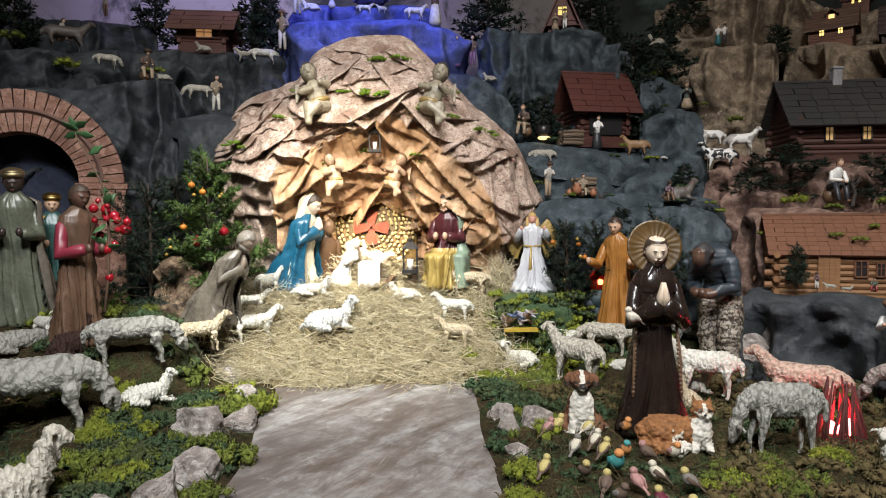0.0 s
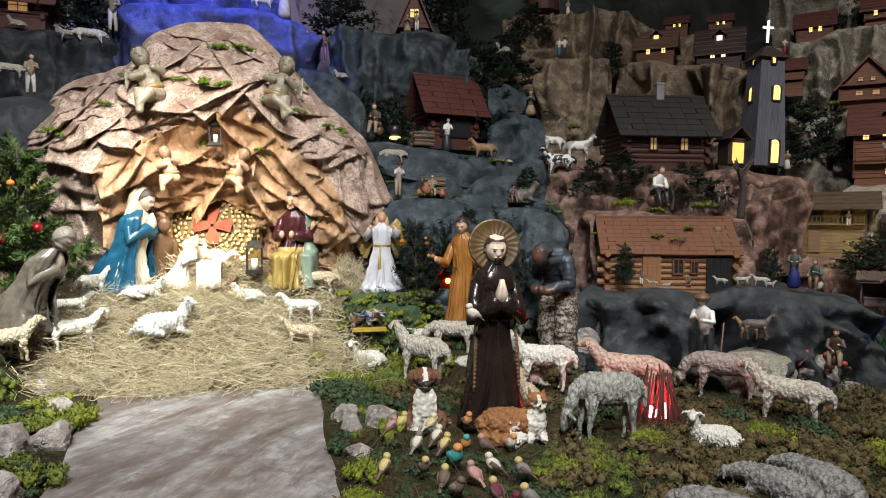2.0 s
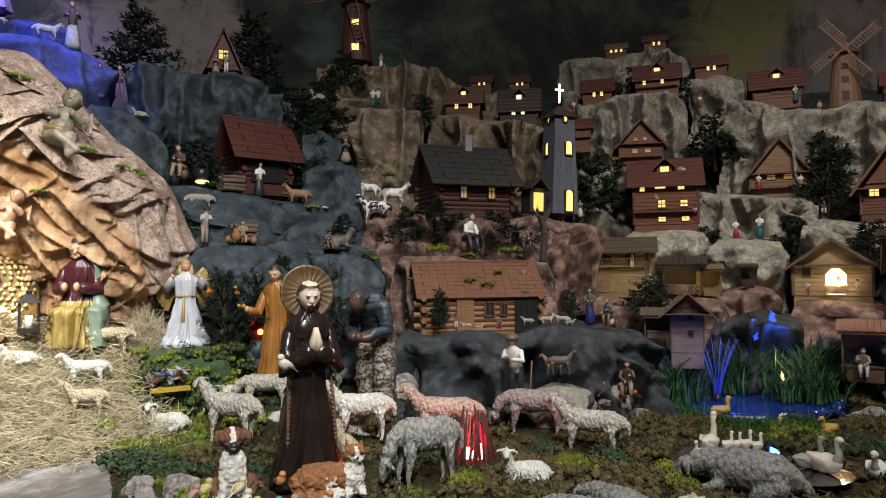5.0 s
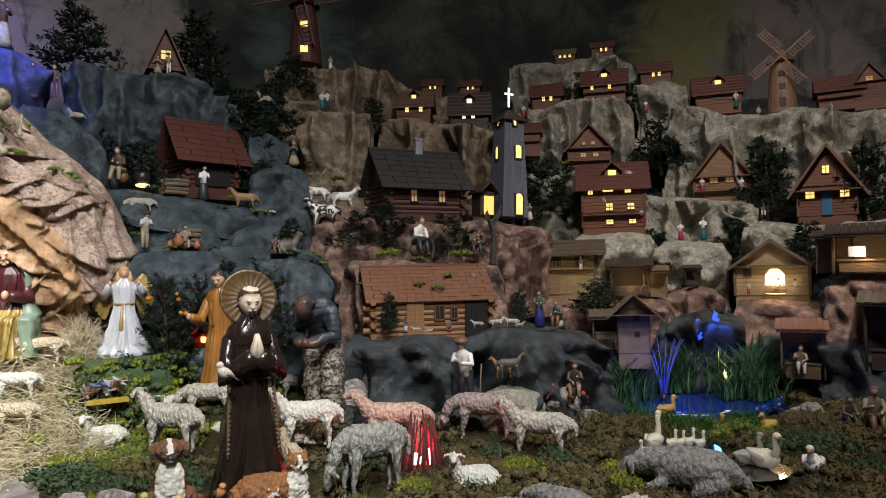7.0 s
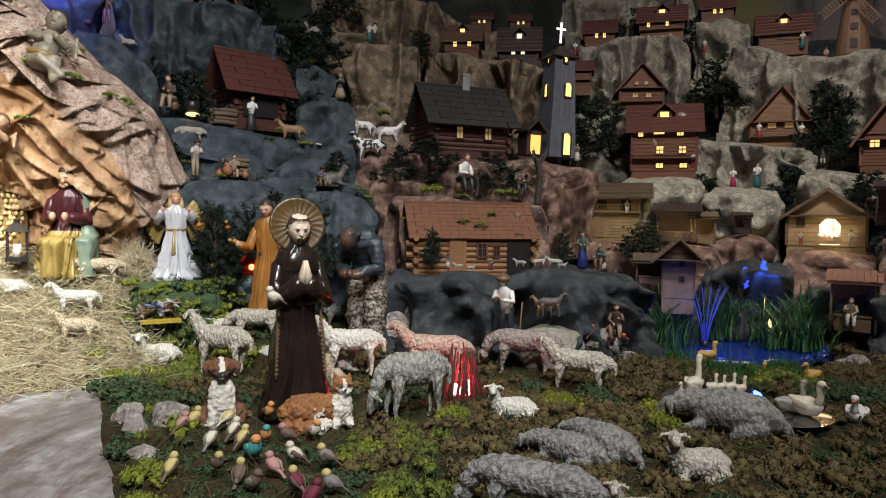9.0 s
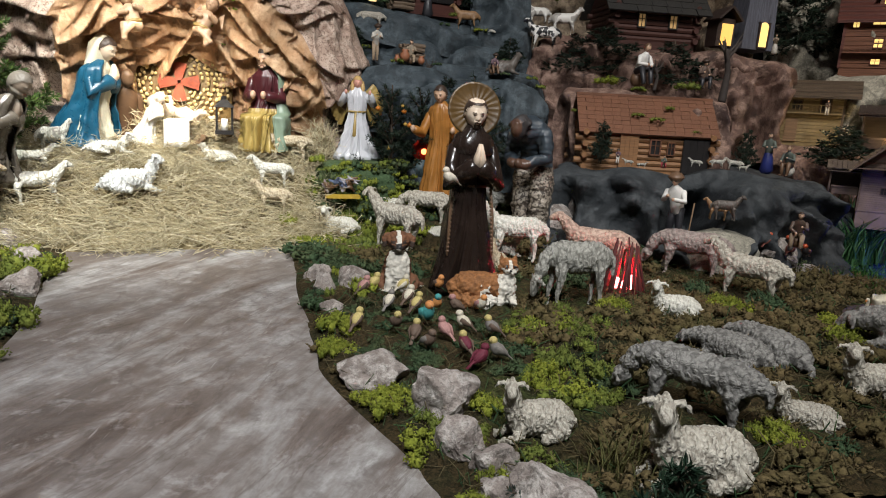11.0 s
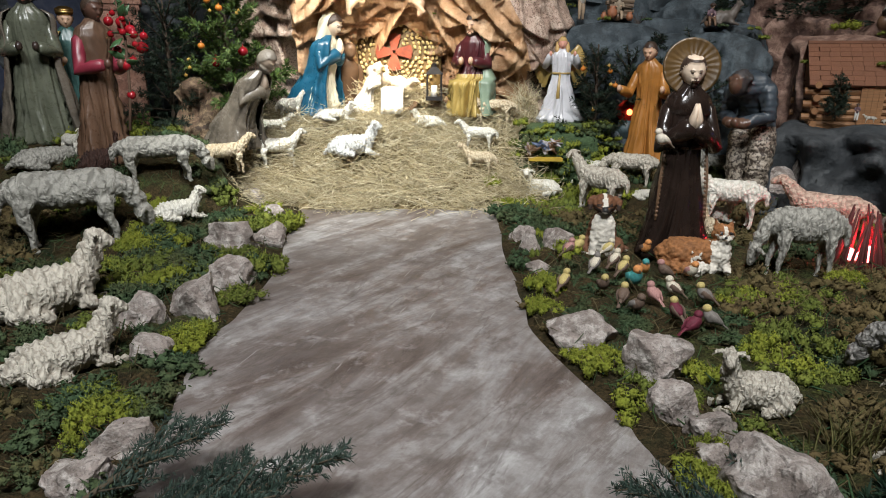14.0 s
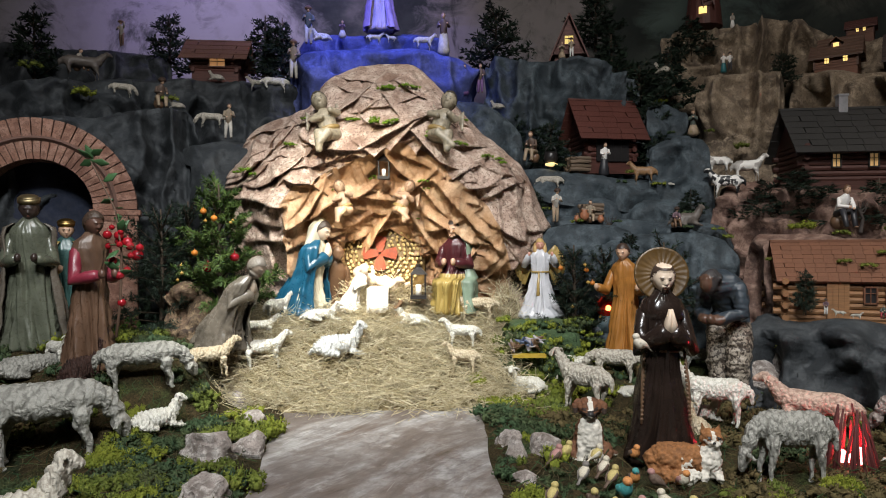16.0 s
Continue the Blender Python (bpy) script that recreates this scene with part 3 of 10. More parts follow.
ledge([(3.155, 3.801, 2.095), (3.370, 3.545, 2.083), (3.597, 3.316, 2.088), (3.775, 3.113, 2.002)], 0.5, 0.4, GREYROCK, "highest pale rock with two tiny cottages", 0.10, 24.0, 0.05, 3.6)
ledge([(3.657, 3.020, 1.832), (3.709, 2.875, 1.818), (3.815, 2.734, 1.751)], 0.5, 0.35, GREYROCK, "grey speckled rock knob with a lit cottage", 0.09, 25.0, 0.08, 3.6)
ledge([(3.569, 2.730, 1.563), (3.683, 2.485, 1.537), (3.774, 2.248, 1.469), (3.889, 2.043, 1.451), (3.987, 1.843, 1.445), (4.121, 1.514, 1.393)], 0.9, 0.5, GREYROCK, "long grey-yellow cloth cliff below the pale windmill", 0.13, 26.0, 0.04, 3.2)
ledge([(2.757, 2.747, 0.795), (2.869, 2.556, 0.772), (3.043, 2.428, 0.754)], 0.5, 0.4, GREYROCK, "pale rock block under the two-storey chalet", 0.07, 27.0)
ledge([(3.183, 2.652, 1.026), (3.297, 2.425, 0.973), (3.417, 2.254, 0.960), (3.536, 2.159, 0.936)], 0.6, 0.4, GREYROCK, "pale grey cloth cliff with a gabled chalet above", 0.10, 28.0, 0.05, 3.6)
ledge([(3.061, 2.406, 0.722), (3.108, 2.260, 0.709), (3.244, 2.117, 0.703)], 0.5, 0.35, GREYROCK, "grey rock step with two costumed dolls", 0.07, 29.0)
ledge([(3.434, 2.135, 0.805), (3.500, 1.922, 0.802), (3.593, 1.740, 0.796), (3.690, 1.522, 0.796), (3.753, 1.357, 0.784)], 0.6, 0.4, GREYROCK, "dim grey cloth ledge below the shuttered cottage", 0.10, 30.0)
ledge([(2.389, 2.680, 0.431), (2.504, 2.505, 0.436), (2.658, 2.342, 0.427), (2.869, 2.163, 0.417)], 0.35, 0.45, RUST, "reddish ledge below the little inn", 0.06, 31.0)
ledge([(2.932, 2.278, 0.460), (2.958, 2.127, 0.477), (3.043, 2.058, 0.453)], 0.3, 0.3, RUST, "pink-brown rock knob behind the water grotto", 0.06, 32.0)
ledge([(3.028, 1.972, 0.415), (3.091, 1.793, 0.422), (3.212, 1.609, 0.410)], 0.3, 0.45, RUST, "pinkish-brown cloth ledge under the lit bakehouse", 0.06, 33.0)
ledge([(3.077, 1.544, 0.527), (3.092, 1.395, 0.525), (3.145, 1.269, 0.518), (3.196, 1.131, 0.516)], 0.4, 0.45, RUST, "pinkish-brown cloth ledge under the lit stall", 0.06, 34.0)


# ---- the grotto ----
def fold_lines(seed, n, wide, low, high, size, deep):
    """Slack folds of the paper: centre, half length, slope, bow and depth of each."""
    rng = random.Random(seed)
    out = []
    for _ in range(n):
        u = rng.uniform(-1, 1)
        cz = rng.uniform(low, high)
        half = rng.uniform(0.5, 1.3) * size
        out.append((u * wide, cz, half, rng.gauss(-0.45 * u, 0.5), rng.uniform(-1.2, 2.6), deep * rng.uniform(0.5, 1.15), rng.uniform(0.05, 0.11)))
    return out


def slack(x, z, lines):
    """Depth of the folds at a place: each swells downwards and tucks back under its lower edge."""
    h = 0.0
    wob = 0.018 * noise.noise(Vector((x * 9, z * 9, 0.0)))
    for cx, cz, half, m, bow, deep, tall in lines:
        u = x - cx
        if abs(u) < half:
            d = z - cz - m * u - bow * u * u + wob
            if -0.022 < d < tall:
                r = 1 - (u / half) ** 2
                h = max(h, deep * math.sqrt(r) * ((d + 0.022) / 0.022 if d < 0 else (1 - d / tall) ** 1.3))
    return h


def grotto():
    """A draped hood of crumpled packing paper over a shallow alcove, slack folds hanging over one another."""
    root = empty("grotto", pose(-0.285, 2.95, 0.0))
    nu, nv = 360, 300
    outer, inner = [], []
    brow = fold_lines(5, 46, 0.66, 0.78, 1.40, 0.24, 0.085) + fold_lines(6, 40, 0.95, 0.25, 1.05, 0.15, 0.05) + fold_lines(15, 60, 0.6, 0.85, 1.42, 0.10, 0.04)
    lining = fold_lines(8, 60, 0.52, 0.34, 1.04, 0.22, 0.085) + fold_lines(18, 70, 0.5, 0.4, 1.04, 0.11, 0.05)
    edge = smooth_line([(-0.85, 0, 0.10), (-0.80, 0, 0.49), (-0.75, 0, 0.87), (-0.65, 0, 1.04), (-0.575, 0, 1.16), (-0.38, 0, 1.235), (-0.31, 0, 1.27), (-0.245, 0, 1.385), (-0.13, 0, 1.44), (0.0, 0, 1.46), (0.17, 0, 1.448), (0.25, 0, 1.385), (0.33, 0, 1.30), (0.47, 0, 1.155), (0.60, 0, 1.04), (0.695, 0, 0.935), (0.775, 0, 0.765), (0.84, 0, 0.61), (0.885, 0, 0.40), (0.90, 0, 0.10)], nu + 1)
    mouth = smooth_line([(-0.40, 0, 0.10), (-0.39, 0, 0.33), (-0.375, 0, 0.52), (-0.366, 0, 0.735), (-0.34, 0, 0.83), (-0.235, 0, 0.895), (-0.127, 0, 0.945), (-0.01, 0, 1.0), (0.11, 0, 1.025), (0.24, 0, 0.98), (0.346, 0, 0.885), (0.453, 0, 0.80), (0.525, 0, 0.683), (0.573, 0, 0.54), (0.585, 0, 0.32), (0.59, 0, 0.10)], nu + 1)
    cut = int(0.5 * nv)
    for i in range(nu + 1):
        e, m = edge[i], mouth[i]
        lip = 0.03 - 0.21 * ease((m.z - 0.20) / 0.50)
        sa = min(1.0, max(0.0, (m.z - 0.15) / 0.85))
        row_o, row_i = [], []
        for j in range(nv + 1):
            v = j / nv
            if j <= cut:
                w = j / cut
                x, z = e.x + (m.x - e.x) * w, e.z + (m.z - e.z) * w
                back = max(0.0, 1 - w / 0.06)
                y = 0.12 + (lip - 0.12) * math.sin(min(1.0, w * 1.15) * math.pi / 2) + 0.20 * back * back
                out = Vector((x * 0.35, -0.92, 0.10)).normalized()
                sd, k = 3.0, min(1.0, 0.25 + 3 * w)
                h = slack(x, z, brow)
            else:
                w = (j - cut) / (nv - cut)
                x, z = m.x + (0.05 - m.x) * w, m.z + (0.30 - m.z) * w
                y = lip + (0.20 - lip) * min(1.0, w / 0.7) ** 0.9
                out = Vector((-0.25 * x, -0.95, -0.12)).normalized()
                sd, k = 9.0, min(1.0, 0.7 + 2 * w) * (1 - 0.7 * max(0.0, w - 0.75) / 0.25)
                h = slack(x, z, lining)
            p = Vector((x, y, z))
            w3 = p + 0.07 * noise.noise_vector(p * 3.0 + Vector((sd, 0, 0)))
            c = 0.075 * facets(w3, 4.4, sd) + 0.05 * crumple(w3, 5.0, sd + 2) + 0.030 * facets(w3, 10.0, sd + 1) + 0.016 * crumple(w3, 15.0, sd + 5)
            # long upright creases down the flanks
            c += 0.06 * (1 - sa ** 2) * (0.5 - 1.9 * abs(noise.noise(Vector((w3.x * 7 + sd, w3.y * 5, w3.z * 1.6)))))
            p = p + out * k * (c + h - 0.02) - Vector((0, 0, 0.75 * h * k))
            if j <= cut:
                row_o.append(p)
            if j >= cut - 2:
                row_i.append(p.copy() if j > cut else p + Vector((0, 0.004, 0)))
        outer.append(row_o)
        inner.append(row_i)
    part("outer_shell", grid_mesh("outer_shell", outer), OUTERCAVE, root, "beige paper spattered brown and white")
    part("inner_vault", grid_mesh("inner_vault", inner), INNERCAVE, root, "tan crumpled paper lining with warm light in its colour")
    tagged(root, "crumpled paper grotto painted as spattered beige rock", "grotto")
    return np.array([p[:] for row in outer + inner for p in row]) + np.array((-0.285, 2.95, 0.0))


def ease(t):
    t = min(1.0, max(0.0, t))
    return t * t * (3 - 2 * t)


SHELL = grotto()


def on_shell(x, y, z, sunk=0.0):
    """The place on the paper that lies on the line from the visitors' eyes through a point."""
    eye = np.array((0.0, 0.0, 0.62))
    d = np.array((x, y, z)) - eye
    d /= np.linalg.norm(d)
    q = SHELL - eye
    along = q @ d
    off = np.linalg.norm(q - along[:, None] * d, axis=1)
    p = SHELL[np.argmin(along + 40 * np.maximum(off, 0.012))]
    return tuple(p + d * sunk)

# ---- hay ----
def mound_height(x, y):
    """The hay bank that rises from the end of the path to the crib."""
    body = ease((y - 2.28) / 0.55) * ease((x + 1.02) / 0.2) * ease((0.42 - x) / 0.25)
    return 0.280 * body + 0.045 * min(1.0, 3 * body) * (noise.noise((x * 5, y * 5, 8)) + 0.5 * noise.noise((x * 12, y * 12, 4)))


def bank_height(x, y):
    """Low mossy banks that rise under the kings and behind the friar."""
    return 0.235 * ease((y - 1.75) / 0.6) * ease((-0.70 - x) / 0.30) + 0.10 * ease((y - 2.2) / 0.5) * ease((x - 0.35) / 0.3) * ease((2.0 - x) / 0.3)


def soil(x, y):
    return max(mound_height(x, y), bank_height(x, y))


rows = []
for i in range(100):
    x = -1.15 + 1.75 * i / 99
    rows.append([(x, 2.2 + 1.35 * j / 79, mound_height(x, 2.2 + 1.35 * j / 79) - 0.014 + 0.014 * noise.noise((x * 9, j * 0.2, 0))) for j in range(80)])
HAYBED = rock((0.26, 0.20, 0.10), (0.12, 0.09, 0.045), (0.36, 0.29, 0.16), 30, 0.9, 0.5)
tagged(part("hay_bank", grid_mesh("hay_bank", rows), HAYBED), "bank of packed hay in front of the crib", "", "", "structure")
EARTH = rock((0.055, 0.06, 0.03), (0.022, 0.024, 0.014), (0.10, 0.09, 0.05), 14)
for name, x0, x1 in (("ground_2", -2.9, -0.6), ("ground_3", 0.3, 2.1)):
    rows = []
    for i in range(90):
        x = x0 + (x1 - x0) * i / 89
        rows.append([(x, 1.7 + 1.5 * j / 69, bank_height(x, 1.7 + 1.5 * j / 69) - 0.016 + 0.012 * noise.noise((x * 9, j * 0.2, 3))) for j in range(70)])
    tagged(part(name, grid_mesh(name, rows), EARTH), "dark mossy bank rising towards the rocks", "", "", "structure")


def strands(name, n, place, length, thick, mat, lift=0.5, seed=1, bends=3, curve=0.16):
    """Loose bent stalks, each a thin three-sided prism."""
    rng = random.Random(seed)
    verts, faces = [], []
    for _ in range(n):
        x, y, z = place(rng)
        a, e = rng.uniform(0, 2 * math.pi), rng.uniform(-0.15, lift)
        ln, r = length * rng.uniform(0.5, 1.5), thick * rng.uniform(0.6, 1.3)
        d = Vector((math.cos(a) * math.cos(e), math.sin(a) * math.cos(e), math.sin(e)))
        bend = Vector((rng.gauss(0, 1), rng.gauss(0, 1), rng.gauss(-0.1, 0.6))) * ln * curve
        s = d.orthogonal().normalized() * r
        u = d.cross(s)
        b0 = len(verts)
        for k in range(bends + 1):
            t = k / bends
            p = Vector((x, y, z)) + d * ln * (t - 0.3) + bend * (4 * t * (1 - t))
            for q in range(3):
                g = 2.094 * q
                verts.append(tuple(p + s * math.cos(g) + u * math.sin(g)))
        for k in range(bends):
            for q in range(3):
                faces.append((b0 + 3 * k + q, b0 + 3 * k + (q + 1) % 3, b0 + 3 * k + 3 + (q + 1) % 3, b0 + 3 * k + 3 + q))
    me = bpy.data.meshes.new(name)
    me.from_pydata(verts, [], faces)
    me.update()
    return part(name, me, mat)


def hay_spot(rng):
    while True:
        x, y = rng.uniform(-0.98, 0.36), rng.uniform(2.2, 3.2)
        edge = 2.32 + 0.09 * noise.noise((x * 4, 0, 5)) + 0.5 * max(0.0, x - 0.08) + 0.4 * max(0.0, -0.72 - x)
        if y > edge or rng.random() < 0.04:
            return x, y, mound_height(x, y) + rng.uniform(-0.01, 0.03)


tagged(strands("hay", 15000, hay_spot, 0.095, 0.0010, STRAW, 0.75, 3, 4, 0.30), "loose pale dry hay heaped before the crib", "hay", "", "stuff")


# ---- statues: one plain mesh each ----
def sculpt_head(bm, c, s, nod, skin=1, hair=2, dark=2, lips=1, style="short", beard="", fine=True):
    """A modelled head of radius s: nose, brows, eyes, lips, chin, and hair or a shaven crown."""
    nu, nv = (56, 52) if fine else (20, 16)
    rings, tops = [], []

    def shape(x, y, z):
        px, py, pz = x * 0.80 * (1 - 0.30 * max(0.0, -z) ** 1.2), y * 0.95, z * 1.10
        if y < 0:
            t = (0.22 - z) / 0.38
            nose = math.exp(-(x / 0.13) ** 2) * (0.0 if t < 0 else t ** 1.2 if t < 1 else max(0.0, 1 - (t - 1) * 5))
            ax = abs(x)
            py -= 0.24 * nose * -y
            py += 0.08 * math.exp(-((ax - 0.34) / 0.16) ** 2 - ((z - 0.10) / 0.10) ** 2)
            py -= 0.04 * math.exp(-((ax - 0.30) / 0.22) ** 2 - ((z - 0.28) / 0.08) ** 2)
            py -= 0.05 * math.exp(-(x / 0.2) ** 2 - ((z + 0.42) / 0.06) ** 2)
            py -= 0.08 * math.exp(-(x / 0.25) ** 2 - ((z + 0.75) / 0.18) ** 2)
        return px, py, pz

    def kind_at(x, y, z):
        hl = z - (0.60 - 1.35 * max(0.0, y + 0.55))
        if style == "tonsure":
            if hl > 0.06 and (z < 0.80 or y > 0.55):
                return hair
        elif style == "long":
            if hl > -0.05 or y > 0.15:
                return hair
        elif style != "bald" and hl > 0:
            return hair
        if y < 0:
            ax = abs(x)
            if ((ax - 0.33) / 0.11) ** 2 + ((z - 0.09) / 0.042) ** 2 < 1 or ((ax - 0.33) / 0.17) ** 2 + ((z - 0.27 + 0.5 * (ax - 0.3) ** 2) / 0.036) ** 2 < 1:
                return dark
            if (x / 0.2) ** 2 + ((z + 0.43) / 0.05) ** 2 < 1:
                return lips
        if beard == "full" and y < 0.15 and z < -0.30 - 0.35 * max(0.0, -y - 0.55) and not (abs(x) < 0.18 and z > -0.5):
            return hair
        if beard == "short" and y < 0 and ((abs(x) < 0.32 and z < -0.58) or (abs(x) < 0.25 and -0.36 < z < -0.27) or (0.2 < abs(x) < 0.34 and -0.7 < z < -0.27)):
            return hair
        return skin

    dirs = []
    for j in range(1, nv):
        th = math.pi * j / nv
        dirs.append([(math.sin(th) * math.sin(2 * math.pi * i / nu), -math.sin(th) * math.cos(2 * math.pi * i / nu), math.cos(th)) for i in range(nu)])

    def vert(d):
        p = Vector(shape(*d))
        if kind_at(*d) == hair:
            p *= 1.09 + 0.10 * (0.5 - abs(noise.noise(Vector(d) * 7.0))) + (0.10 if beard == "full" and d[2] < -0.4 and d[1] < 0 else 0.0)
        return bm.verts.new(c + nod @ (p * s))

    rings = [[vert(d) for d in row] for row in dirs]
    top, low = vert((0, 0, 1)), vert((0, 0, -1))
    for j in range(nv - 2):
        for i in range(nu):
            k = (i + 1) % nu
            f = bm.faces.new((rings[j][i], rings[j + 1][i], rings[j + 1][k], rings[j][k]))
            mid = [sum(q) / 4 for q in zip(dirs[j][i], dirs[j + 1][i], dirs[j + 1][k], dirs[j][k])]
            f.material_index = kind_at(*mid)
    for i in range(nu):
        k = (i + 1) % nu
        bm.faces.new((top, rings[0][i], rings[0][k])).material_index = kind_at(0, 0, 1)
        bm.faces.new((low, rings[-1][k], rings[-1][i])).material_index = kind_at(0, -0.1, -1)
    for sx in (-1, 1):
        if style in ("short", "tonsure", "bald"):
            ball(bm, c + nod @ Vector((sx * 0.80 * s, 0.05 * s, 0.0)), (0.09 * s, 0.15 * s, 0.24 * s), skin, nod, 10, 8)


def figure(name, x, y, z, h, robe, skin=None, hair=None, cloak=None, turn=0.0, stance="stand", arms="pray", lean=0.0, tilt=0.0,
           wide=1.0, hat=None, halo=None, label="", category="statue", group="", fine=True, wings=None, collar=None, hold=None, beard=False, veil=None,
           top=None, sleeve=None, span=(-62, 304), cord=None, fold=0.34, hem=1.0, seed=0, fringe=False):
    """A plaster statue of height h that looks to -y before it is turned."""
    bm = bmesh.new()
    mats = [robe, skin or SKIN, hair or HAIR, cloak or robe, hat or halo or GOLD, wings or GOLD, collar or robe, hold or BROWN, veil or robe, top or robe, sleeve or top or (cloak if fine and cloak else robe), cord or robe, LIPS]
    seg = 110 if fine else 16
    if stance == "stand":
        rings = [(0.0, 0.150, 0.118), (0.02, 0.153, 0.122), (0.15, 0.136, 0.11), (0.35, 0.114, 0.096), (0.52, 0.098, 0.082), (0.58, 0.096, 0.08), (0.68, 0.108, 0.083), (0.76, 0.115, 0.078), (0.81, 0.100, 0.064), (0.84, 0.06, 0.05), (0.87, 0.038, 0.038)]
        head, hr, waist = 0.922, 0.068, 0.56
        spine = lambda q: (0.0, -lean * max(0.0, q - 0.5) ** 1.5)
    elif stance == "kneel":
        rings = [(0.0, 0.165, 0.22), (0.03, 0.17, 0.225), (0.15, 0.16, 0.205), (0.3, 0.15, 0.165), (0.42, 0.135, 0.12), (0.52, 0.138, 0.108), (0.64, 0.148, 0.106), (0.71, 0.135, 0.09), (0.765, 0.075, 0.066), (0.80, 0.05, 0.05)]
        head, hr, waist = 0.885, 0.096, 0.45
        spine = lambda q: (0.0, 0.20 * max(0.0, 0.5 - q) - 0.85 * lean * max(0.0, q - 0.28) ** 1.15)
    else:
        rings = [(0.0, 0.17, 0.17), (0.03, 0.172, 0.18), (0.2, 0.165, 0.20), (0.33, 0.172, 0.22), (0.40, 0.15, 0.16), (0.50, 0.125, 0.105), (0.64, 0.145, 0.10), (0.73, 0.135, 0.085), (0.785, 0.075, 0.062), (0.82, 0.048, 0.048)]
        head, hr, waist = 0.892, 0.092, 0.42
        spine = lambda q: (0.0, -0.10 if q < 0.36 else -lean * max(0.0, q - 0.5))

    def at(px, py, q):
        o = spine(q)
        return Vector(((px + o[0] + tilt * max(0, q - 0.3)) * h, (py + o[1]) * h, q * h))

    full = []
    for (a, b) in zip(rings, rings[1:]):
        m = 5 if fine and b[0] - a[0] > 0.05 else 1
        for k in range(m):
            t = k / m
            full.append(tuple(u + (w - u) * t for u, w in zip(a, b)))
    full.append(rings[-1])
    # robe: deep uneven folds that fade towards the shoulders
    loops = []
    for (q, rx, ry) in full:
        ring = []
        depth = fold * max(0.18, 1 - q / 0.95) if fine else 0.0
        flare = 1 + (hem - 1) * max(0.0, 1 - q / 0.5)
        for k in range(seg):
            g = 2 * math.pi * k / seg
            w = noise.noise(Vector((math.cos(g) * 2.6 + seed, math.sin(g) * 2.6, q * 1.1 + seed)))
            gt = g + 1.1 * (q - 0.2) * math.sin(2 * g + seed)
            v = 1 - 2.3 * abs(noise.noise(Vector((math.cos(gt) * 5.0 + 9, math.sin(gt) * 5.0 + seed, q * 1.1))))
            c = 1 - 2.6 * abs(noise.noise(Vector((math.cos(g) * 2 + 3, math.sin(g) * 2 + seed, q * 7.0 + 1.2 * math.cos(g)))))
            v2 = 1 - 2.4 * abs(noise.noise(Vector((math.cos(gt) * 8.5 - 4, math.sin(gt) * 8.5 + seed, q * 1.7 + 3))))
            k2 = (1 + depth * (1.1 * w + 1.15 * v + 0.45 * v2 - 0.6) + (0.05 * c if fine and q > 0.25 else 0)) * wide * flare
            ring.append(bm.verts.new(at(rx * k2 * math.cos(g), ry * k2 * math.sin(g), q)))
        loops.append(ring)
    for (q, _, _), r0, r1 in zip(full, loops, loops[1:]):
        for k in range(seg):
            f = bm.faces.new((r0[k], r0[(k + 1) % seg], r1[(k + 1) % seg], r1[k]))
            f.material_index = 9 if top and q > waist else 0
    bm.faces.new(loops[0][::-1])
    bm.faces.new(loops[-1])
    hc = at(0, -0.014 - 0.02 * lean, head)
    nod = Matrix.Rotation(radians(14 + 34 * lean), 4, "X")
    style = "tonsure" if fringe else "long" if veil or category == "doll" else "short"
    sculpt_head(bm, hc, hr * h, nod, 1, 2, 2, 12, style, ("short" if fringe else "full") if beard else "", fine)
    sh = 0.75 if stance == "stand" else 0.69
    sw = (0.102 if stance == "stand" else 0.13) * wide
    ar = (0.037 if stance == "stand" else 0.05) * h
    for sx in (-1, 1):
        s0 = at(sx * sw, 0.0, sh)
        if arms == "pray":
            e, w = at(sx * sw * 1.32, -0.06, sh - 0.18), at(sx * 0.018, -0.14, sh - 0.085)
        elif arms == "down":
            e, w = at(sx * sw * 1.35, 0.01, sh - 0.19), at(sx * sw * 1.2, -0.06, sh - 0.33)
        elif arms == "open":
            e, w = at(sx * sw * 1.5, -0.07, sh - 0.17), at(sx * sw * 1.7, -0.20, sh - 0.13)
        elif arms == "up":
            e, w = at(sx * sw * 1.9, -0.04, sh - 0.09), at(sx * sw * 1.45, -0.13, sh + 0.03)
        elif arms == "raise":
            e, w = (at(sx * sw * 1.6, -0.06, sh - 0.08), at(sx * sw * 1.7, -0.16, sh + 0.10)) if sx > 0 else (at(sx * sw * 1.3, -0.02, sh - 0.18), at(sx * sw * 0.9, -0.13, sh - 0.2))
        else:
            e, w = at(sx * sw * 1.3, -0.04, sh - 0.18), at(sx * sw * 0.6, -0.16, sh - 0.15)
        tube(bm, [s0, s0.lerp(e, 0.5), e, e.lerp(w, 0.55), w], [ar * 0.95, ar * 1.05, ar * 1.18, ar * (1.25 if fine and arms == "pray" else 1.08), ar * (1.35 if fine and arms == "pray" else 0.95)], 16 if fine else 7, 10, True, (1, 0, 0), 0.07 if fine else 0.0, 5)
        d = (w - e).normalized()
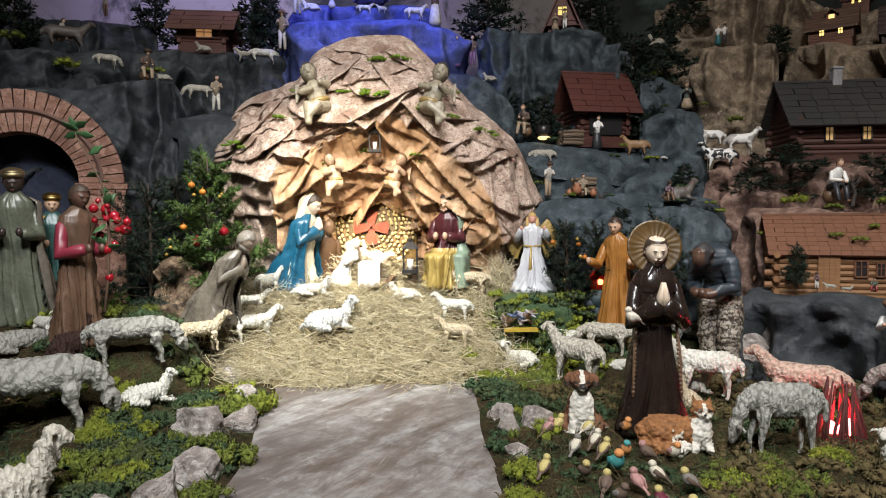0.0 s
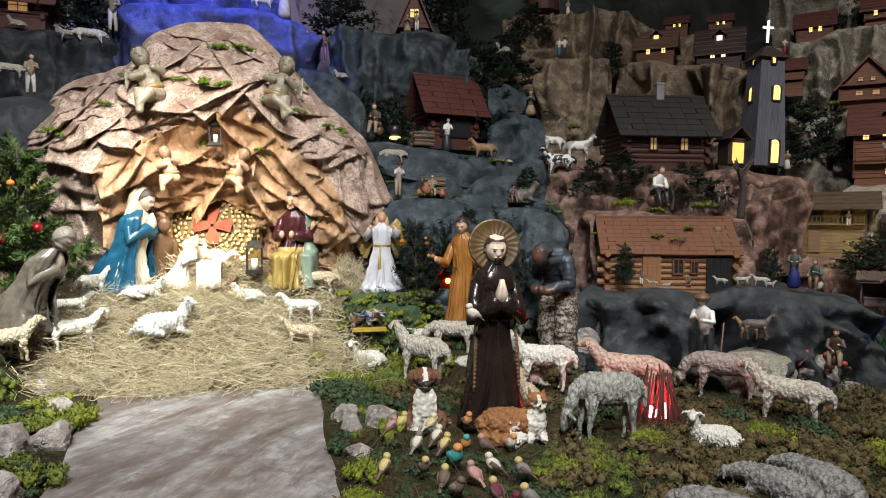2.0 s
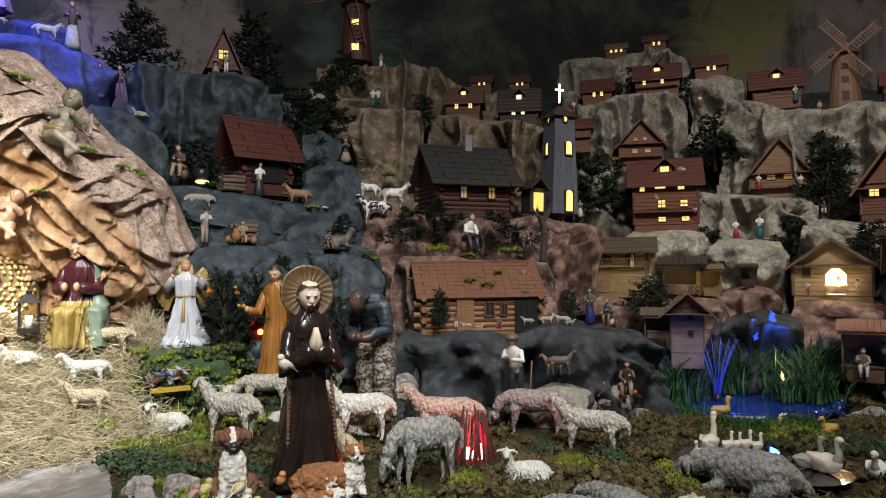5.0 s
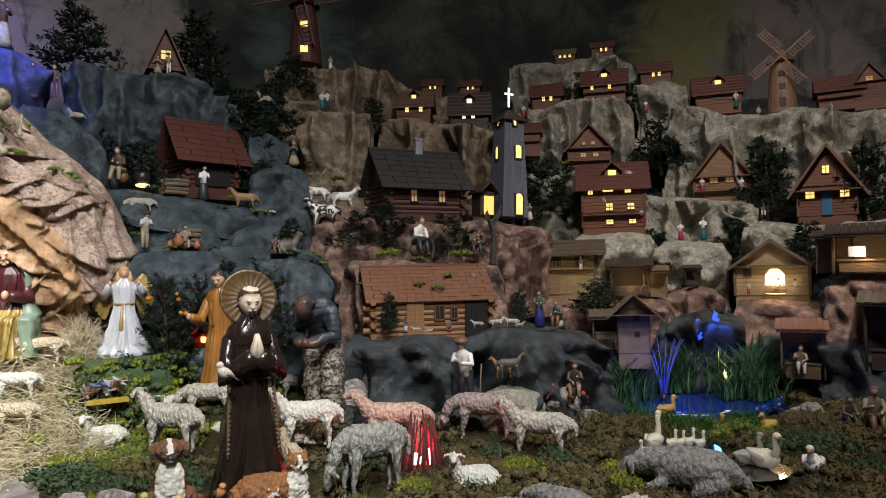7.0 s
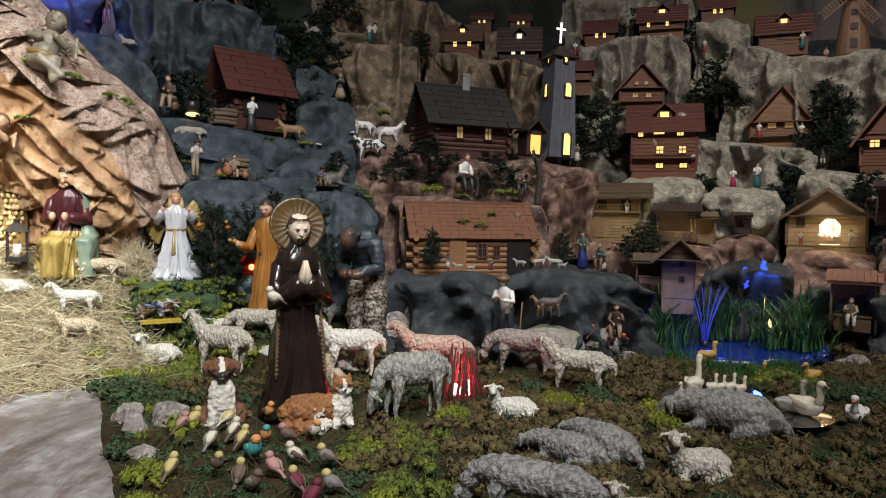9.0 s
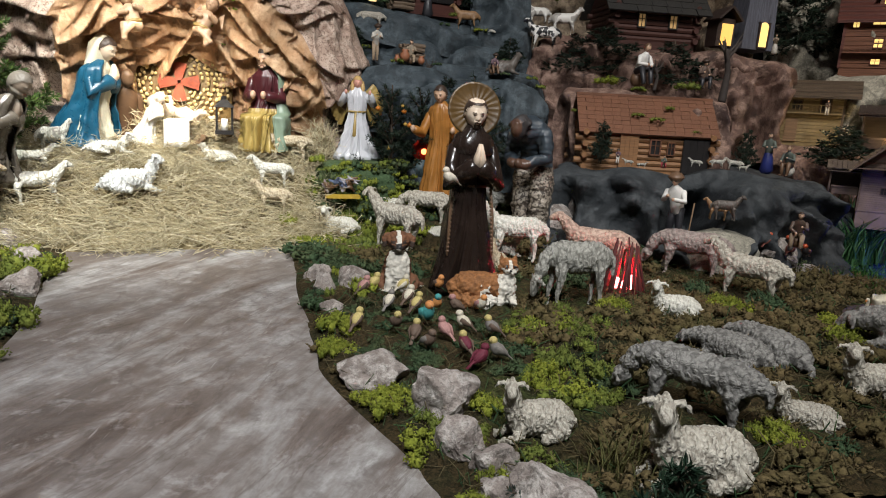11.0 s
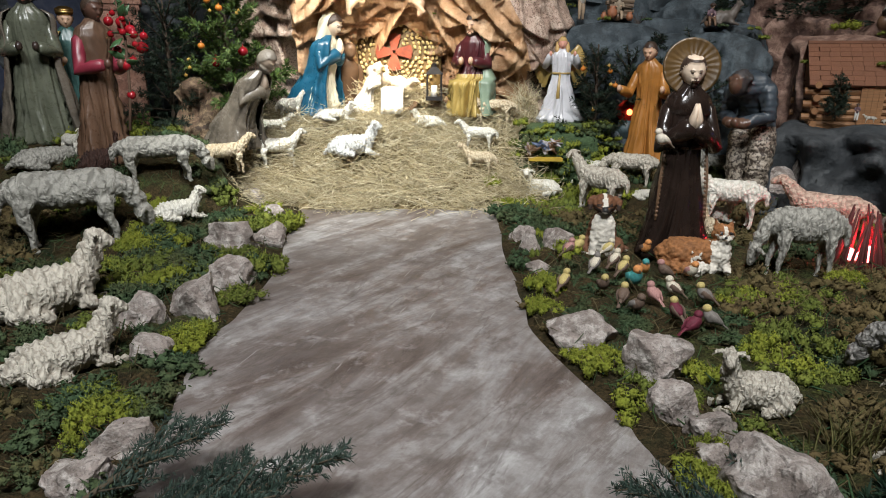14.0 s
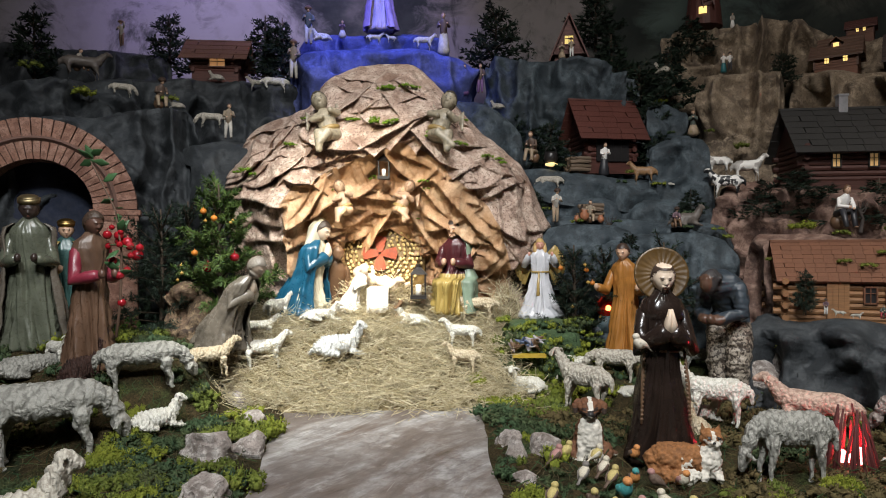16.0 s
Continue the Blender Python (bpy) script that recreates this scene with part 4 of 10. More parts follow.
        if arms == "pray" and fine:
            tube(bm, [w + d * ar * 0.4, w + Vector((-sx * 0.1 * ar, -0.6 * ar, ar * 1.2)), w + Vector((-sx * 0.3 * ar, -0.6 * ar, ar * 2.2)), w + Vector((-sx * 0.34 * ar, -0.55 * ar, ar * 3.0))], [(ar * 0.7, ar * 0.7), (ar * 0.45, ar * 0.85), (ar * 0.32, ar * 0.7), (ar * 0.16, ar * 0.35)], 10, 1)
        else:
            ball(bm, w + d * ar * 0.9, (ar * 0.55, ar * 0.7, ar * 0.8), 1, None, 10, 7)
    if cloak and fine:
        # mantle: an open sheet over shoulders and back, with thickness and folds
        hi, cols, rws = (0.83 if stance == "stand" else 0.79), 56, 30
        inner, outer = [], []
        for j in range(rws + 1):
            q = hi - (hi - 0.015) * j / rws
            k = min(range(len(full)), key=lambda i: abs(full[i][0] - q))
            rx, ry = full[k][1] * wide + 0.02 + 0.025 * j / rws, full[k][2] * wide + 0.02 + 0.03 * j / rws
            ri, ro = [], []
            for c in range(cols + 1):
                g = radians(span[0] + span[1] * c / cols)
                v = 1 - 2.2 * abs(noise.noise(Vector((math.cos(g) * 3.4 + 5, math.sin(g) * 3.4 + seed, q * 1.4 + seed))))
                sag = 1 - 2.4 * abs(noise.noise(Vector((math.cos(g) * 1.3 + seed, math.sin(g) * 1.3, q * 9.0 + 2.0 * math.cos(g)))))
                w = 1 + 0.30 * v * (0.25 + 0.75 * j / rws) + 0.06 * sag
                ri.append(bm.verts.new(at(rx * w * math.cos(g), ry * w * math.sin(g), q)))
                ro.append(bm.verts.new(at((rx * w + 0.012) * math.cos(g), (ry * w + 0.012) * math.sin(g), q)))
            inner.append(ri)
            outer.append(ro)
        fs = []
        for j in range(rws):
            for c in range(cols):
                fs.append(bm.faces.new((inner[j][c], inner[j + 1][c], inner[j + 1][c + 1], inner[j][c + 1])))
                fs.append(bm.faces.new((outer[j][c], outer[j][c + 1], outer[j + 1][c + 1], outer[j + 1][c])))
            for c in (0, cols):
                fs.append(bm.faces.new((inner[j][c], outer[j][c], outer[j + 1][c], inner[j + 1][c])))
        for f in fs:
            f.material_index = 3
    if collar:
        tube(bm, [at(0, 0, sh - 0.02), at(0, 0.0, sh + 0.04), at(0, 0, sh + 0.082)], [(0.13 * h * wide, 0.094 * h * wide), (0.114 * h * wide, 0.082 * h * wide), (0.052 * h, 0.05 * h)], 40 if fine else 14, 6, True, (1, 0, 0), 0.05, 6)
    if veil:
        back = [hc + Vector((0, hr * 0.05 * h, hr * 1.0 * h)), hc + Vector((0, hr * 0.5 * h, hr * 0.35 * h)), at(0, 0.035, sh + 0.04), at(0, 0.06, sh - 0.12)]
        tube(bm, back, [(hr * 0.75 * h, hr * 0.7 * h), (hr * 1.12 * h, hr * 0.85 * h), (sw * 1.0 * h, 0.075 * h), (sw * 1.1 * h, 0.05 * h)], 32, 8, True, (1, 0, 0), 0.08)
    if cord:
        tube(bm, [at(0.101 * wide * math.cos(2 * math.pi * k / 24), 0.086 * wide * math.sin(2 * math.pi * k / 24), 0.56) for k in range(25)], [0.008 * h] * 25, 6, 11, False)
        for sx in (-1, 1):
            tube(bm, [at(sx * 0.10, -0.05, 0.55), at(sx * 0.115, -0.07, 0.4), at(sx * 0.12, -0.08, 0.2)], [0.006 * h] * 3, 6, 11)
            for k in range(16):
                ball(bm, at(sx * (0.10 + 0.02 * k / 16), -0.05 - 0.032 * k / 16, 0.54 - 0.34 * k / 16), 0.0095 * h, 11, None, 6, 5)
    if halo:
        m = Matrix.Translation(hc + Vector((0, 0.035 * h, 0.02 * h))) @ Matrix.Rotation(radians(80), 4, "X")
        made = []
        n, r0 = 96, hr * 2.0 * h
        hub = bm.verts.new(m @ Vector((0, 0, 0.012 * h)))
        rim = [[bm.verts.new(m @ Vector((math.cos(2 * math.pi * k / n) * r, math.sin(2 * math.pi * k / n) * r, zz * h + (0.0018 * h if k % 4 < 2 and r < r0 * 0.93 else 0)))) for k in range(n)] for r, zz in ((r0 * 0.5, 0.010), (r0 * 0.92, 0.006), (r0, 0.012), (r0, -0.006))]
        for k in range(n):
            made.append(bm.faces.new((hub, rim[0][k], rim[0][(k + 1) % n])))
            for p, q in zip(rim, rim[1:]):
                made.append(bm.faces.new((p[k], q[k], q[(k + 1) % n], p[(k + 1) % n])))
        made.append(bm.faces.new(rim[-1]))
        for f in made:
            f.material_index = 4
    if hat:
        m = Matrix.Translation(hc + nod @ Vector((0, 0.12 * hr * h, hr * 0.85 * h))) @ nod
        made = bmesh.ops.create_cone(bm, cap_ends=True, segments=24, radius1=hr * 0.95 * h, radius2=hr * 1.0 * h, depth=hr * 0.5 * h, matrix=m)["verts"]
        for f in {f for v in made for f in v.link_faces}:
            f.material_index = 4
        ball(bm, m @ Vector((0, 0, hr * 0.25 * h)), (hr * 0.9 * h, hr * 0.9 * h, hr * 0.35 * h), 4, nod, 16, 8)
    if wings:
        for sx in (-1, 1):
            for k in range(12):
                t = k / 11
                root = at(sx * 0.05, 0.09, 0.74 - 0.08 * t)
                tip = at(sx * (0.17 + 0.16 * math.sin(2.6 * t + 0.3)), 0.10, 0.90 - 0.50 * t)
                tube(bm, [root, root.lerp(tip, 0.5) + Vector((sx * 0.04 * h, 0, 0.02 * h)), tip], [(0.020 * h, 0.008 * h), (0.040 * h, 0.012 * h), (0.034 * h, 0.008 * h)], 9, 5)
    if category == "doll":
        for sx in (-1, 1):
            ball(bm, at(sx * sw * 1.25, -0.01, sh - 0.01), (0.062 * h, 0.055 * h, 0.058 * h), 0, None, 16, 10)
            tube(bm, [hc + Vector((sx * hr * 0.75 * h, 0.02 * h, 0.01 * h)), hc + Vector((sx * hr * 0.95 * h, 0.0, -0.07 * h)), hc + Vector((sx * hr * 0.8 * h, -0.03 * h, -0.14 * h))], [0.028 * h, 0.030 * h, 0.012 * h], 8, 2)
        tube(bm, [at(0.108 * math.cos(2 * math.pi * k / 24), 0.09 * math.sin(2 * math.pi * k / 24), 0.57) for k in range(25)], [0.014 * h] * 25, 6, 5, False)
        tube(bm, [at(-0.02, -0.10, 0.56), at(-0.03, -0.14, 0.4), at(-0.035, -0.17, 0.27)], [(0.012 * h, 0.006 * h), (0.018 * h, 0.006 * h), (0.024 * h, 0.006 * h)], 8, 5)
        tube(bm, [at(0, 0, 0.0), at(0, 0, 0.03), at(0, 0, 0.09)], [(0.27 * h, 0.21 * h), (0.265 * h, 0.205 * h), (0.20 * h, 0.16 * h)], 60, 0, True, (1, 0, 0), 0.13, 12)
        ball(bm, hc + Vector((0, 0, hr * 1.05 * h)), (hr * 0.55 * h, hr * 0.55 * h, hr * 0.22 * h), 5, None, 12, 6)
    if hold:
        ball(bm, at(0, -0.17, sh - 0.10), (0.05 * h, 0.05 * h, 0.055 * h), 7)
    me = bpy.data.meshes.new(name)
    bmesh.ops.recalc_face_normals(bm, faces=bm.faces[:])
    bm.to_mesh(me)
    bm.free()
    ob = part(name, me, mats)
    ob.matrix_basis = pose(x, y, z, 0, 0, turn)
    return tagged(ob, label, category, group)


ROBEBROWN = paint((0.022, 0.014, 0.011), 0.22, 0.35)
MARYBLUE = paint((0.012, 0.090, 0.160), 0.3, 0.35)
MARYWHITE = paint((0.66, 0.62, 0.48), 0.4, 0.2)
OLIVE = paint((0.13, 0.14, 0.10), 0.28, 0.5)
GREYCLOAK = paint((0.17, 0.145, 0.115), 0.25, 0.5)
WINE = paint((0.07, 0.014, 0.018), 0.35, 0.4)
MUSTARD = paint((0.42, 0.30, 0.09), 0.35, 0.4)
SAGE = paint((0.22, 0.29, 0.21), 0.4, 0.4)
ORANGE = paint((0.40, 0.17, 0.035), 0.4, 0.4)
NAVY = paint((0.045, 0.06, 0.075), 0.42, 0.5)
LEATHER = paint((0.14, 0.08, 0.05), 0.3, 0.4)
BLUSH = paint((0.72, 0.60, 0.48), 0.45, 0.15)
SATIN = paint((0.58, 0.58, 0.61), 0.2, 0.2)
DOLLPINK = paint((0.72, 0.36, 0.28), 0.3, 0.15)
# Robe paint that carries the violet light in its colour.
PURPLE = paint((0.20, 0.10, 0.28), 0.5, 0.4)

# main statues
figure("friar_statue", 0.585, 1.745, 0.015, 0.53, ROBEBROWN, PALE, HAIR, None, -4, "stand", "pray", 0.06, halo=paint((0.11, 0.06, 0.016), 0.4, 0.6), label="glossy dark brown praying friar statue with a gilt halo", collar=ROBEBROWN, beard=True, wide=0.92, cord=BROWN, seed=3, fringe=True)
figure("kneeling_woman_statue", -0.572, 2.845, 0.292, 0.412, MARYWHITE, PALE, HAIR, MARYBLUE, 66, "kneel", "pray", 0.30, label="painted kneeling woman statue in a blue mantle and white veil", veil=MARYWHITE, sleeve=MARYBLUE, span=(-52, 284), seed=5)
figure("seated_man_statue", 0.066, 2.835, 0.300, 0.405, MUSTARD, SKIN, HAIR, SAGE, -24, "sit", "hold", 0.05, label="painted seated man statue in wine tunic and sage mantle", top=WINE, sleeve=WINE, beard=True, span=(-30, 170), seed=7)
figure("crib_angel_statue", -0.382, 2.835, 0.305, 0.209, WHITE, BLUSH, BLUSH, None, 70, "kneel", "pray", 0.5, label="small white kneeling angel statue bending over the manger", seed=8)
figure("angel_doll", 0.428, 2.80, 0.288, 0.330, SATIN, DOLLPINK, paint((0.55, 0.36, 0.14), 0.5), None, -6, "stand", "up", 0.0, label="doll in a white satin dress with gilt wings", category="doll", wings=paint((0.42, 0.29, 0.09), 0.3, 0.5), wide=1.05, hem=1.55, fold=0.36, seed=9)
figure("king_statue", -1.457, 2.327, 0.232, 0.535, OLIVE, DARKSKIN, DARKSKIN, GREYCLOAK, 24, "stand", "hold", 0.05, hat=metal((0.45, 0.36, 0.2), 0.5), label="dark-skinned king statue in a mossy green robe and crown", sleeve=OLIVE, span=(-25, 235), seed=11)
figure("king_statue", -1.440, 2.524, 0.235, 0.456, paint((0.05, 0.12, 0.11), 0.3, 0.4), SKIN, HAIR, MUSTARD, 30, "stand", "hold", 0.0, hat=metal((0.5, 0.33, 0.12), 0.4), label="king statue in teal and gold half hidden by another", seed=12)
figure("king_statue", -1.174, 2.189, 0.186, 0.525, LEATHER, paint((0.10, 0.05, 0.035), 0.4), HAIR, None, 58, "stand", "hold", 0.08, label="brown king statue with crimson sleeves holding a stem", sleeve=paint((0.24, 0.03, 0.05), 0.35), top=paint((0.12, 0.07, 0.045), 0.35, 0.5), wide=0.95, seed=13)
figure("kneeling_elder_statue", -0.810, 2.471, 0.196, 0.361, GREYCLOAK, paint((0.26, 0.20, 0.15), 0.5, 0.4), paint((0.22, 0.19, 0.155), 0.5, 0.5), GREYCLOAK, 66, "kneel", "pray", 0.75, label="grey-bearded kneeling elder statue in a bronze-grey cloak", beard=True, seed=14)
figure("shepherd_statue", 0.743, 2.617, 0.139, 0.458, ORANGE, SKIN, HAIR, None, -34, "stand", "open", 0.18, label="young shepherd statue in an ochre-orange tunic", seed=15, fold=0.28)


def speckled(a, b, scale):
    n = Nodes("speckled_fleece")
    f = n.noise(scale, 3, 0.6, 0.6)
    n.bump(f, 0.8, 0.006)
    return n.finish(n.mix(n.ramp(f, [(0.46, (0, 0, 0)), (0.54, (1, 1, 1))]), b, a), 0.5)


def stooping_shepherd(x, y, z, h, turn):
    """Bent at the waist, hands clasped; fleece trousers, jacket and hat in hand."""
    bm = bmesh.new()
    for sx in (-1, 1):
        tube(bm, [(sx * 0.075, 0.04, 0.05), (sx * 0.085, 0.03, 0.28), (sx * 0.08, 0.05, 0.50), (sx * 0.055, 0.07, 0.62)], [(0.055, 0.06), (0.075, 0.085), (0.085, 0.10), (0.075, 0.095)], 18, 0)
        tube(bm, [(sx * 0.075, 0.02, 0.04), (sx * 0.08, -0.10, 0.03)], [0.045, 0.035], 10, 1)
    tube(bm, [(0, 0.08, 0.56), (0, 0.085, 0.70), (0, 0.0, 0.84), (0, -0.11, 0.91), (0, -0.18, 0.91)], [(0.125, 0.10), (0.13, 0.11), (0.14, 0.115), (0.125, 0.095), (0.05, 0.05)], 22, 2)
    for sx in (-1, 1):
        tube(bm, [(sx * 0.125, -0.07, 0.86), (sx * 0.16, -0.07, 0.67), (sx * 0.045, -0.22, 0.63)], [0.058, 0.052, 0.04], 12, 2)
        ball(bm, (sx * 0.022, -0.25, 0.64), (0.028, 0.04, 0.034), 3)
    nod = Matrix.Rotation(radians(55), 4, "X")
    ball(bm, (0, -0.255, 0.885), (0.058, 0.066, 0.082), 3, nod)
    ball(bm, (0, -0.235, 0.925), (0.068, 0.074, 0.072), 4, nod)
    for k in range(26):
        a = 2.4 * k
        ball(bm, (0.065 * math.cos(a) * (k / 26 + 0.25), -0.225 + 0.075 * math.sin(a) * (k / 26 + 0.25), 0.985 - 0.06 * k / 26), 0.020, 4, None, 7, 5)
    me = fused(bm, 0.010, 1)
    n = len(me.vertices)
    co, no = np.empty(n * 3), np.empty(n * 3)
    me.vertices.foreach_get("co", co)
    me.vertices.foreach_get("normal", no)
    co, no = co.reshape(-1, 3), no.reshape(-1, 3)
    for i in range(n):
        p = Vector(co[i])
        if p.y > -0.2 or p.z < 0.7:
            co[i] += no[i] * (0.020 * crumple(p, 9.0, 2.0) + 0.010 * (1 - 2.2 * abs(noise.noise(Vector((p.x * 6, p.y * 6, p.z * 22))))))
    me.vertices.foreach_set("co", co.ravel())
    me.update()
    for f in me.polygons:
        c = f.center
        f.material_index = 1 if c.z < 0.13 else 0 if c.z < 0.60 and c.y > -0.12 else 3 if (c.z < 0.68 and c.y < -0.22) or (c.y < -0.29) else 4 if c.y < -0.17 and c.z > 0.84 and abs(c.x) < 0.12 else 2
    ob = part("shepherd_statue", me, [speckled((0.36, 0.31, 0.25), (0.06, 0.045, 0.035), 42), LEATHER, NAVY, paint((0.11, 0.06, 0.04), 0.35), paint((0.05, 0.045, 0.045), 0.5)])
    ob.matrix_basis = pose(x, y, z, 0, 0, turn) @ Matrix.Scale(h, 4)
    return tagged(ob, "stooping shepherd statue in navy jacket and fleece trousers", "statue")


stooping_shepherd(1.040, 2.370, 0.026, 0.476, -52)

# ---- sheep: one mesh each ----
def sheep_mesh(kind, curl, voxel=0.0190):
    """A moulded sheep one unit long, facing +x."""
    bm = bmesh.new()
    if kind == "stand" or kind == "graze":
        tube(bm, [(-0.42, 0, 0.50), (-0.30, 0, 0.53), (-0.05, 0, 0.515), (0.18, 0, 0.54), (0.32, 0, 0.56)], [(0.11, 0.12), (0.145, 0.165), (0.155, 0.168), (0.145, 0.165), (0.10, 0.12)], 16, side=(0, 1, 0))
        if kind == "stand":
            neck, hd = [(0.28, 0, 0.60), (0.38, 0, 0.72), (0.42, 0.01, 0.80)], (0.49, 0.01, 0.84)
            nose = (0.60, 0.02, 0.79)
        else:
            neck, hd = [(0.28, 0, 0.56), (0.40, 0, 0.50), (0.46, 0.01, 0.38)], (0.50, 0.01, 0.28)
            nose = (0.545, 0.02, 0.15)
        tube(bm, neck, [0.12, 0.092, 0.080], 12, side=(0, 1, 0))
        for sx, sy, bend in ((-0.30, 0.10, -0.03), (-0.33, -0.10, 0.03), (0.22, 0.09, 0.02), (0.24, -0.10, 0.05)):
            tube(bm, [(sx, sy, 0.42), (sx - 0.01, sy, 0.30), (sx + bend, sy, 0.16), (sx + bend * 0.8, sy, 0.05), (sx + bend * 0.8 + 0.02, sy, 0.012)], [0.078, 0.056, 0.032, 0.026, 0.034], 9, side=(0, 1, 0))
        tube(bm, [(-0.46, 0, 0.56), (-0.52, 0, 0.47), (-0.525, 0, 0.34)], [0.05, 0.05, 0.032], 8, side=(0, 1, 0))
    else:
        tube(bm, [(-0.44, 0.02, 0.14), (-0.30, 0.02, 0.19), (-0.08, 0, 0.20), (0.12, 0, 0.21), (0.26, 0, 0.22)], [(0.11, 0.10), (0.19, 0.165), (0.20, 0.18), (0.17, 0.17), (0.11, 0.13)], 16, side=(0, 1, 0))
        neck, hd, nose = [(0.22, 0, 0.26), (0.30, 0.0, 0.38), (0.33, 0.0, 0.48)], (0.37, -0.01, 0.54), (0.48, -0.05, 0.49)
        if kind == "gaze":
            neck, hd, nose = [(0.22, 0, 0.27), (0.29, -0.01, 0.40), (0.31, -0.03, 0.51)], (0.33, -0.06, 0.57), (0.375, -0.185, 0.51)
        if kind == "rest":
            neck, hd, nose = [(0.22, 0, 0.25), (0.34, 0, 0.25), (0.42, 0, 0.22)], (0.50, 0, 0.20), (0.60, 0.0, 0.12)
        tube(bm, neck, [0.13, 0.105, 0.095], 12, side=(0, 1, 0))
        for sy in (-1, 1):
            tube(bm, [(0.20, sy * 0.12, 0.09), (0.33, sy * 0.12, 0.045), (0.44, sy * 0.09, 0.035)], [0.06, 0.042, 0.035], 8, side=(0, 1, 0))
            tube(bm, [(-0.30, sy * 0.15, 0.12), (-0.16, sy * 0.19, 0.07), (-0.05, sy * 0.19, 0.035)], [0.10, 0.06, 0.035], 8, side=(0, 1, 0))
        tube(bm, [(-0.46, 0.02, 0.16), (-0.54, 0.05, 0.09), (-0.56, 0.08, 0.04)], [0.045, 0.04, 0.03], 8, side=(0, 1, 0))
    hv, nv = Vector(hd), Vector(nose)
    tube(bm, [hv - (nv - hv) * 0.35, hv, hv.lerp(nv, 0.55), nv], [0.066, 0.080, 0.060, 0.040], 12, side=(0, 1, 0))
    w = (nv - hv).normalized()
    up = (Vector((0, 0, 1)) - w * w.z).normalized()
    if up.z < 0:
        up = -up
    across = Vector((0, 1, 0)) if abs(w.y) < 0.3 else Vector((w.y, -w.x, 0)).normalized()
    for sy in (-1, 1):
        e0 = hv + across * sy * 0.07 + up * 0.035 - w * 0.02
        tube(bm, [e0, e0 + across * sy * 0.07 - up * 0.015 - w * 0.01, e0 + across * sy * 0.125 - up * 0.085 + w * 0.01], [(0.026, 0.018), (0.042, 0.017), (0.020, 0.013)], 8, side=tuple(w))
    me = fused(bm, voxel, 2)
    # fleece: locks raised on the body, a smooth face and lower legs
    n = len(me.vertices)
    co, no = np.empty(n * 3), np.empty(n * 3)
    me.vertices.foreach_get("co", co)
    me.vertices.foreach_get("normal", no)
    co, no = co.reshape(-1, 3), no.reshape(-1, 3)
    for i in range(n):
        p = Vector(co[i])
        bare = max(0.0, 1 - (p - hv.lerp(nv, 0.6)).length / 0.15)
        legs = max(0.0, min(1.0, (0.30 - p.z) / 0.1)) if kind in ("stand", "graze") else 0.0
        k = max(0.0, 1 - 1.6 * bare - 0.85 * legs)
        q = Vector((p.x, p.y, p.z)) * curl if curl > 15 else Vector((p.x * 1.35, p.y * 0.9, p.z * 0.55)) * curl
        d, _ = noise.voronoi(q + 0.35 * noise.noise_vector(q * 0.5))
        row = (0.013 if kind in ("lie", "gaze") else 0.007) * math.sin(2 * math.pi * (p.x * 15 + p.z * 3 + 0.9 * noise.noise(p * 7))) if curl < 20 or kind in ("lie", "gaze") else 0.0
        co[i] += no[i] * (row * k + 0.014 * k * (0.45 - d[0]) + 0.008 * k * noise.noise(q * 2.5))
    me.vertices.foreach_set("co", co.ravel())
    me.update()
    # a smooth face with two dark eyes
    eyes = [hv.lerp(nv, 0.25) + across * sy * 0.060 + up * 0.030 for sy in (-1, 1)]
    for f in me.polygons:
        q = f.center
        if min((q - e).length for e in eyes) < 0.021:
            f.material_index = 2
        elif (q - hv.lerp(nv, 0.65)).length < 0.105:
            f.material_index = 1
    return me


@functools.lru_cache(None)
def face_paint(kind):
    return paint(kind, 0.5, 0.3)


FACES = {}
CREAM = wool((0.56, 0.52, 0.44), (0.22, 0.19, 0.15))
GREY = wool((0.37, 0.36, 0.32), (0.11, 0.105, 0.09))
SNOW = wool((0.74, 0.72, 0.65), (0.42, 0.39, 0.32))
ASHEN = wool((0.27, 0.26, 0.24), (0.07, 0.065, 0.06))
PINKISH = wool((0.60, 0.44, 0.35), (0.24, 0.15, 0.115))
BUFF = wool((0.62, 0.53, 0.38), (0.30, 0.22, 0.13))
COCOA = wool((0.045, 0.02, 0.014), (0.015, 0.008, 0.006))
for m, c in ((CREAM, (0.52, 0.46, 0.37)), (GREY, (0.32, 0.30, 0.26)), (ASHEN, (0.24, 0.22, 0.20)), (SNOW, (0.70, 0.66, 0.57)), (PINKISH, (0.55, 0.42, 0.33)), (BUFF, (0.58, 0.49, 0.35))):
    FACES[m.name] = face_paint(c)
FOOT = []
BASES = {}
for kind in ("stand", "graze", "lie", "rest", "gaze"):
    for curl, tag in ((24.0, "curly"), (15.0, "shaggy")):
        BASES[kind, tag] = sheep_mesh(kind, curl)
        BASES[kind, tag + " far"] = sheep_mesh(kind, curl, 0.04)


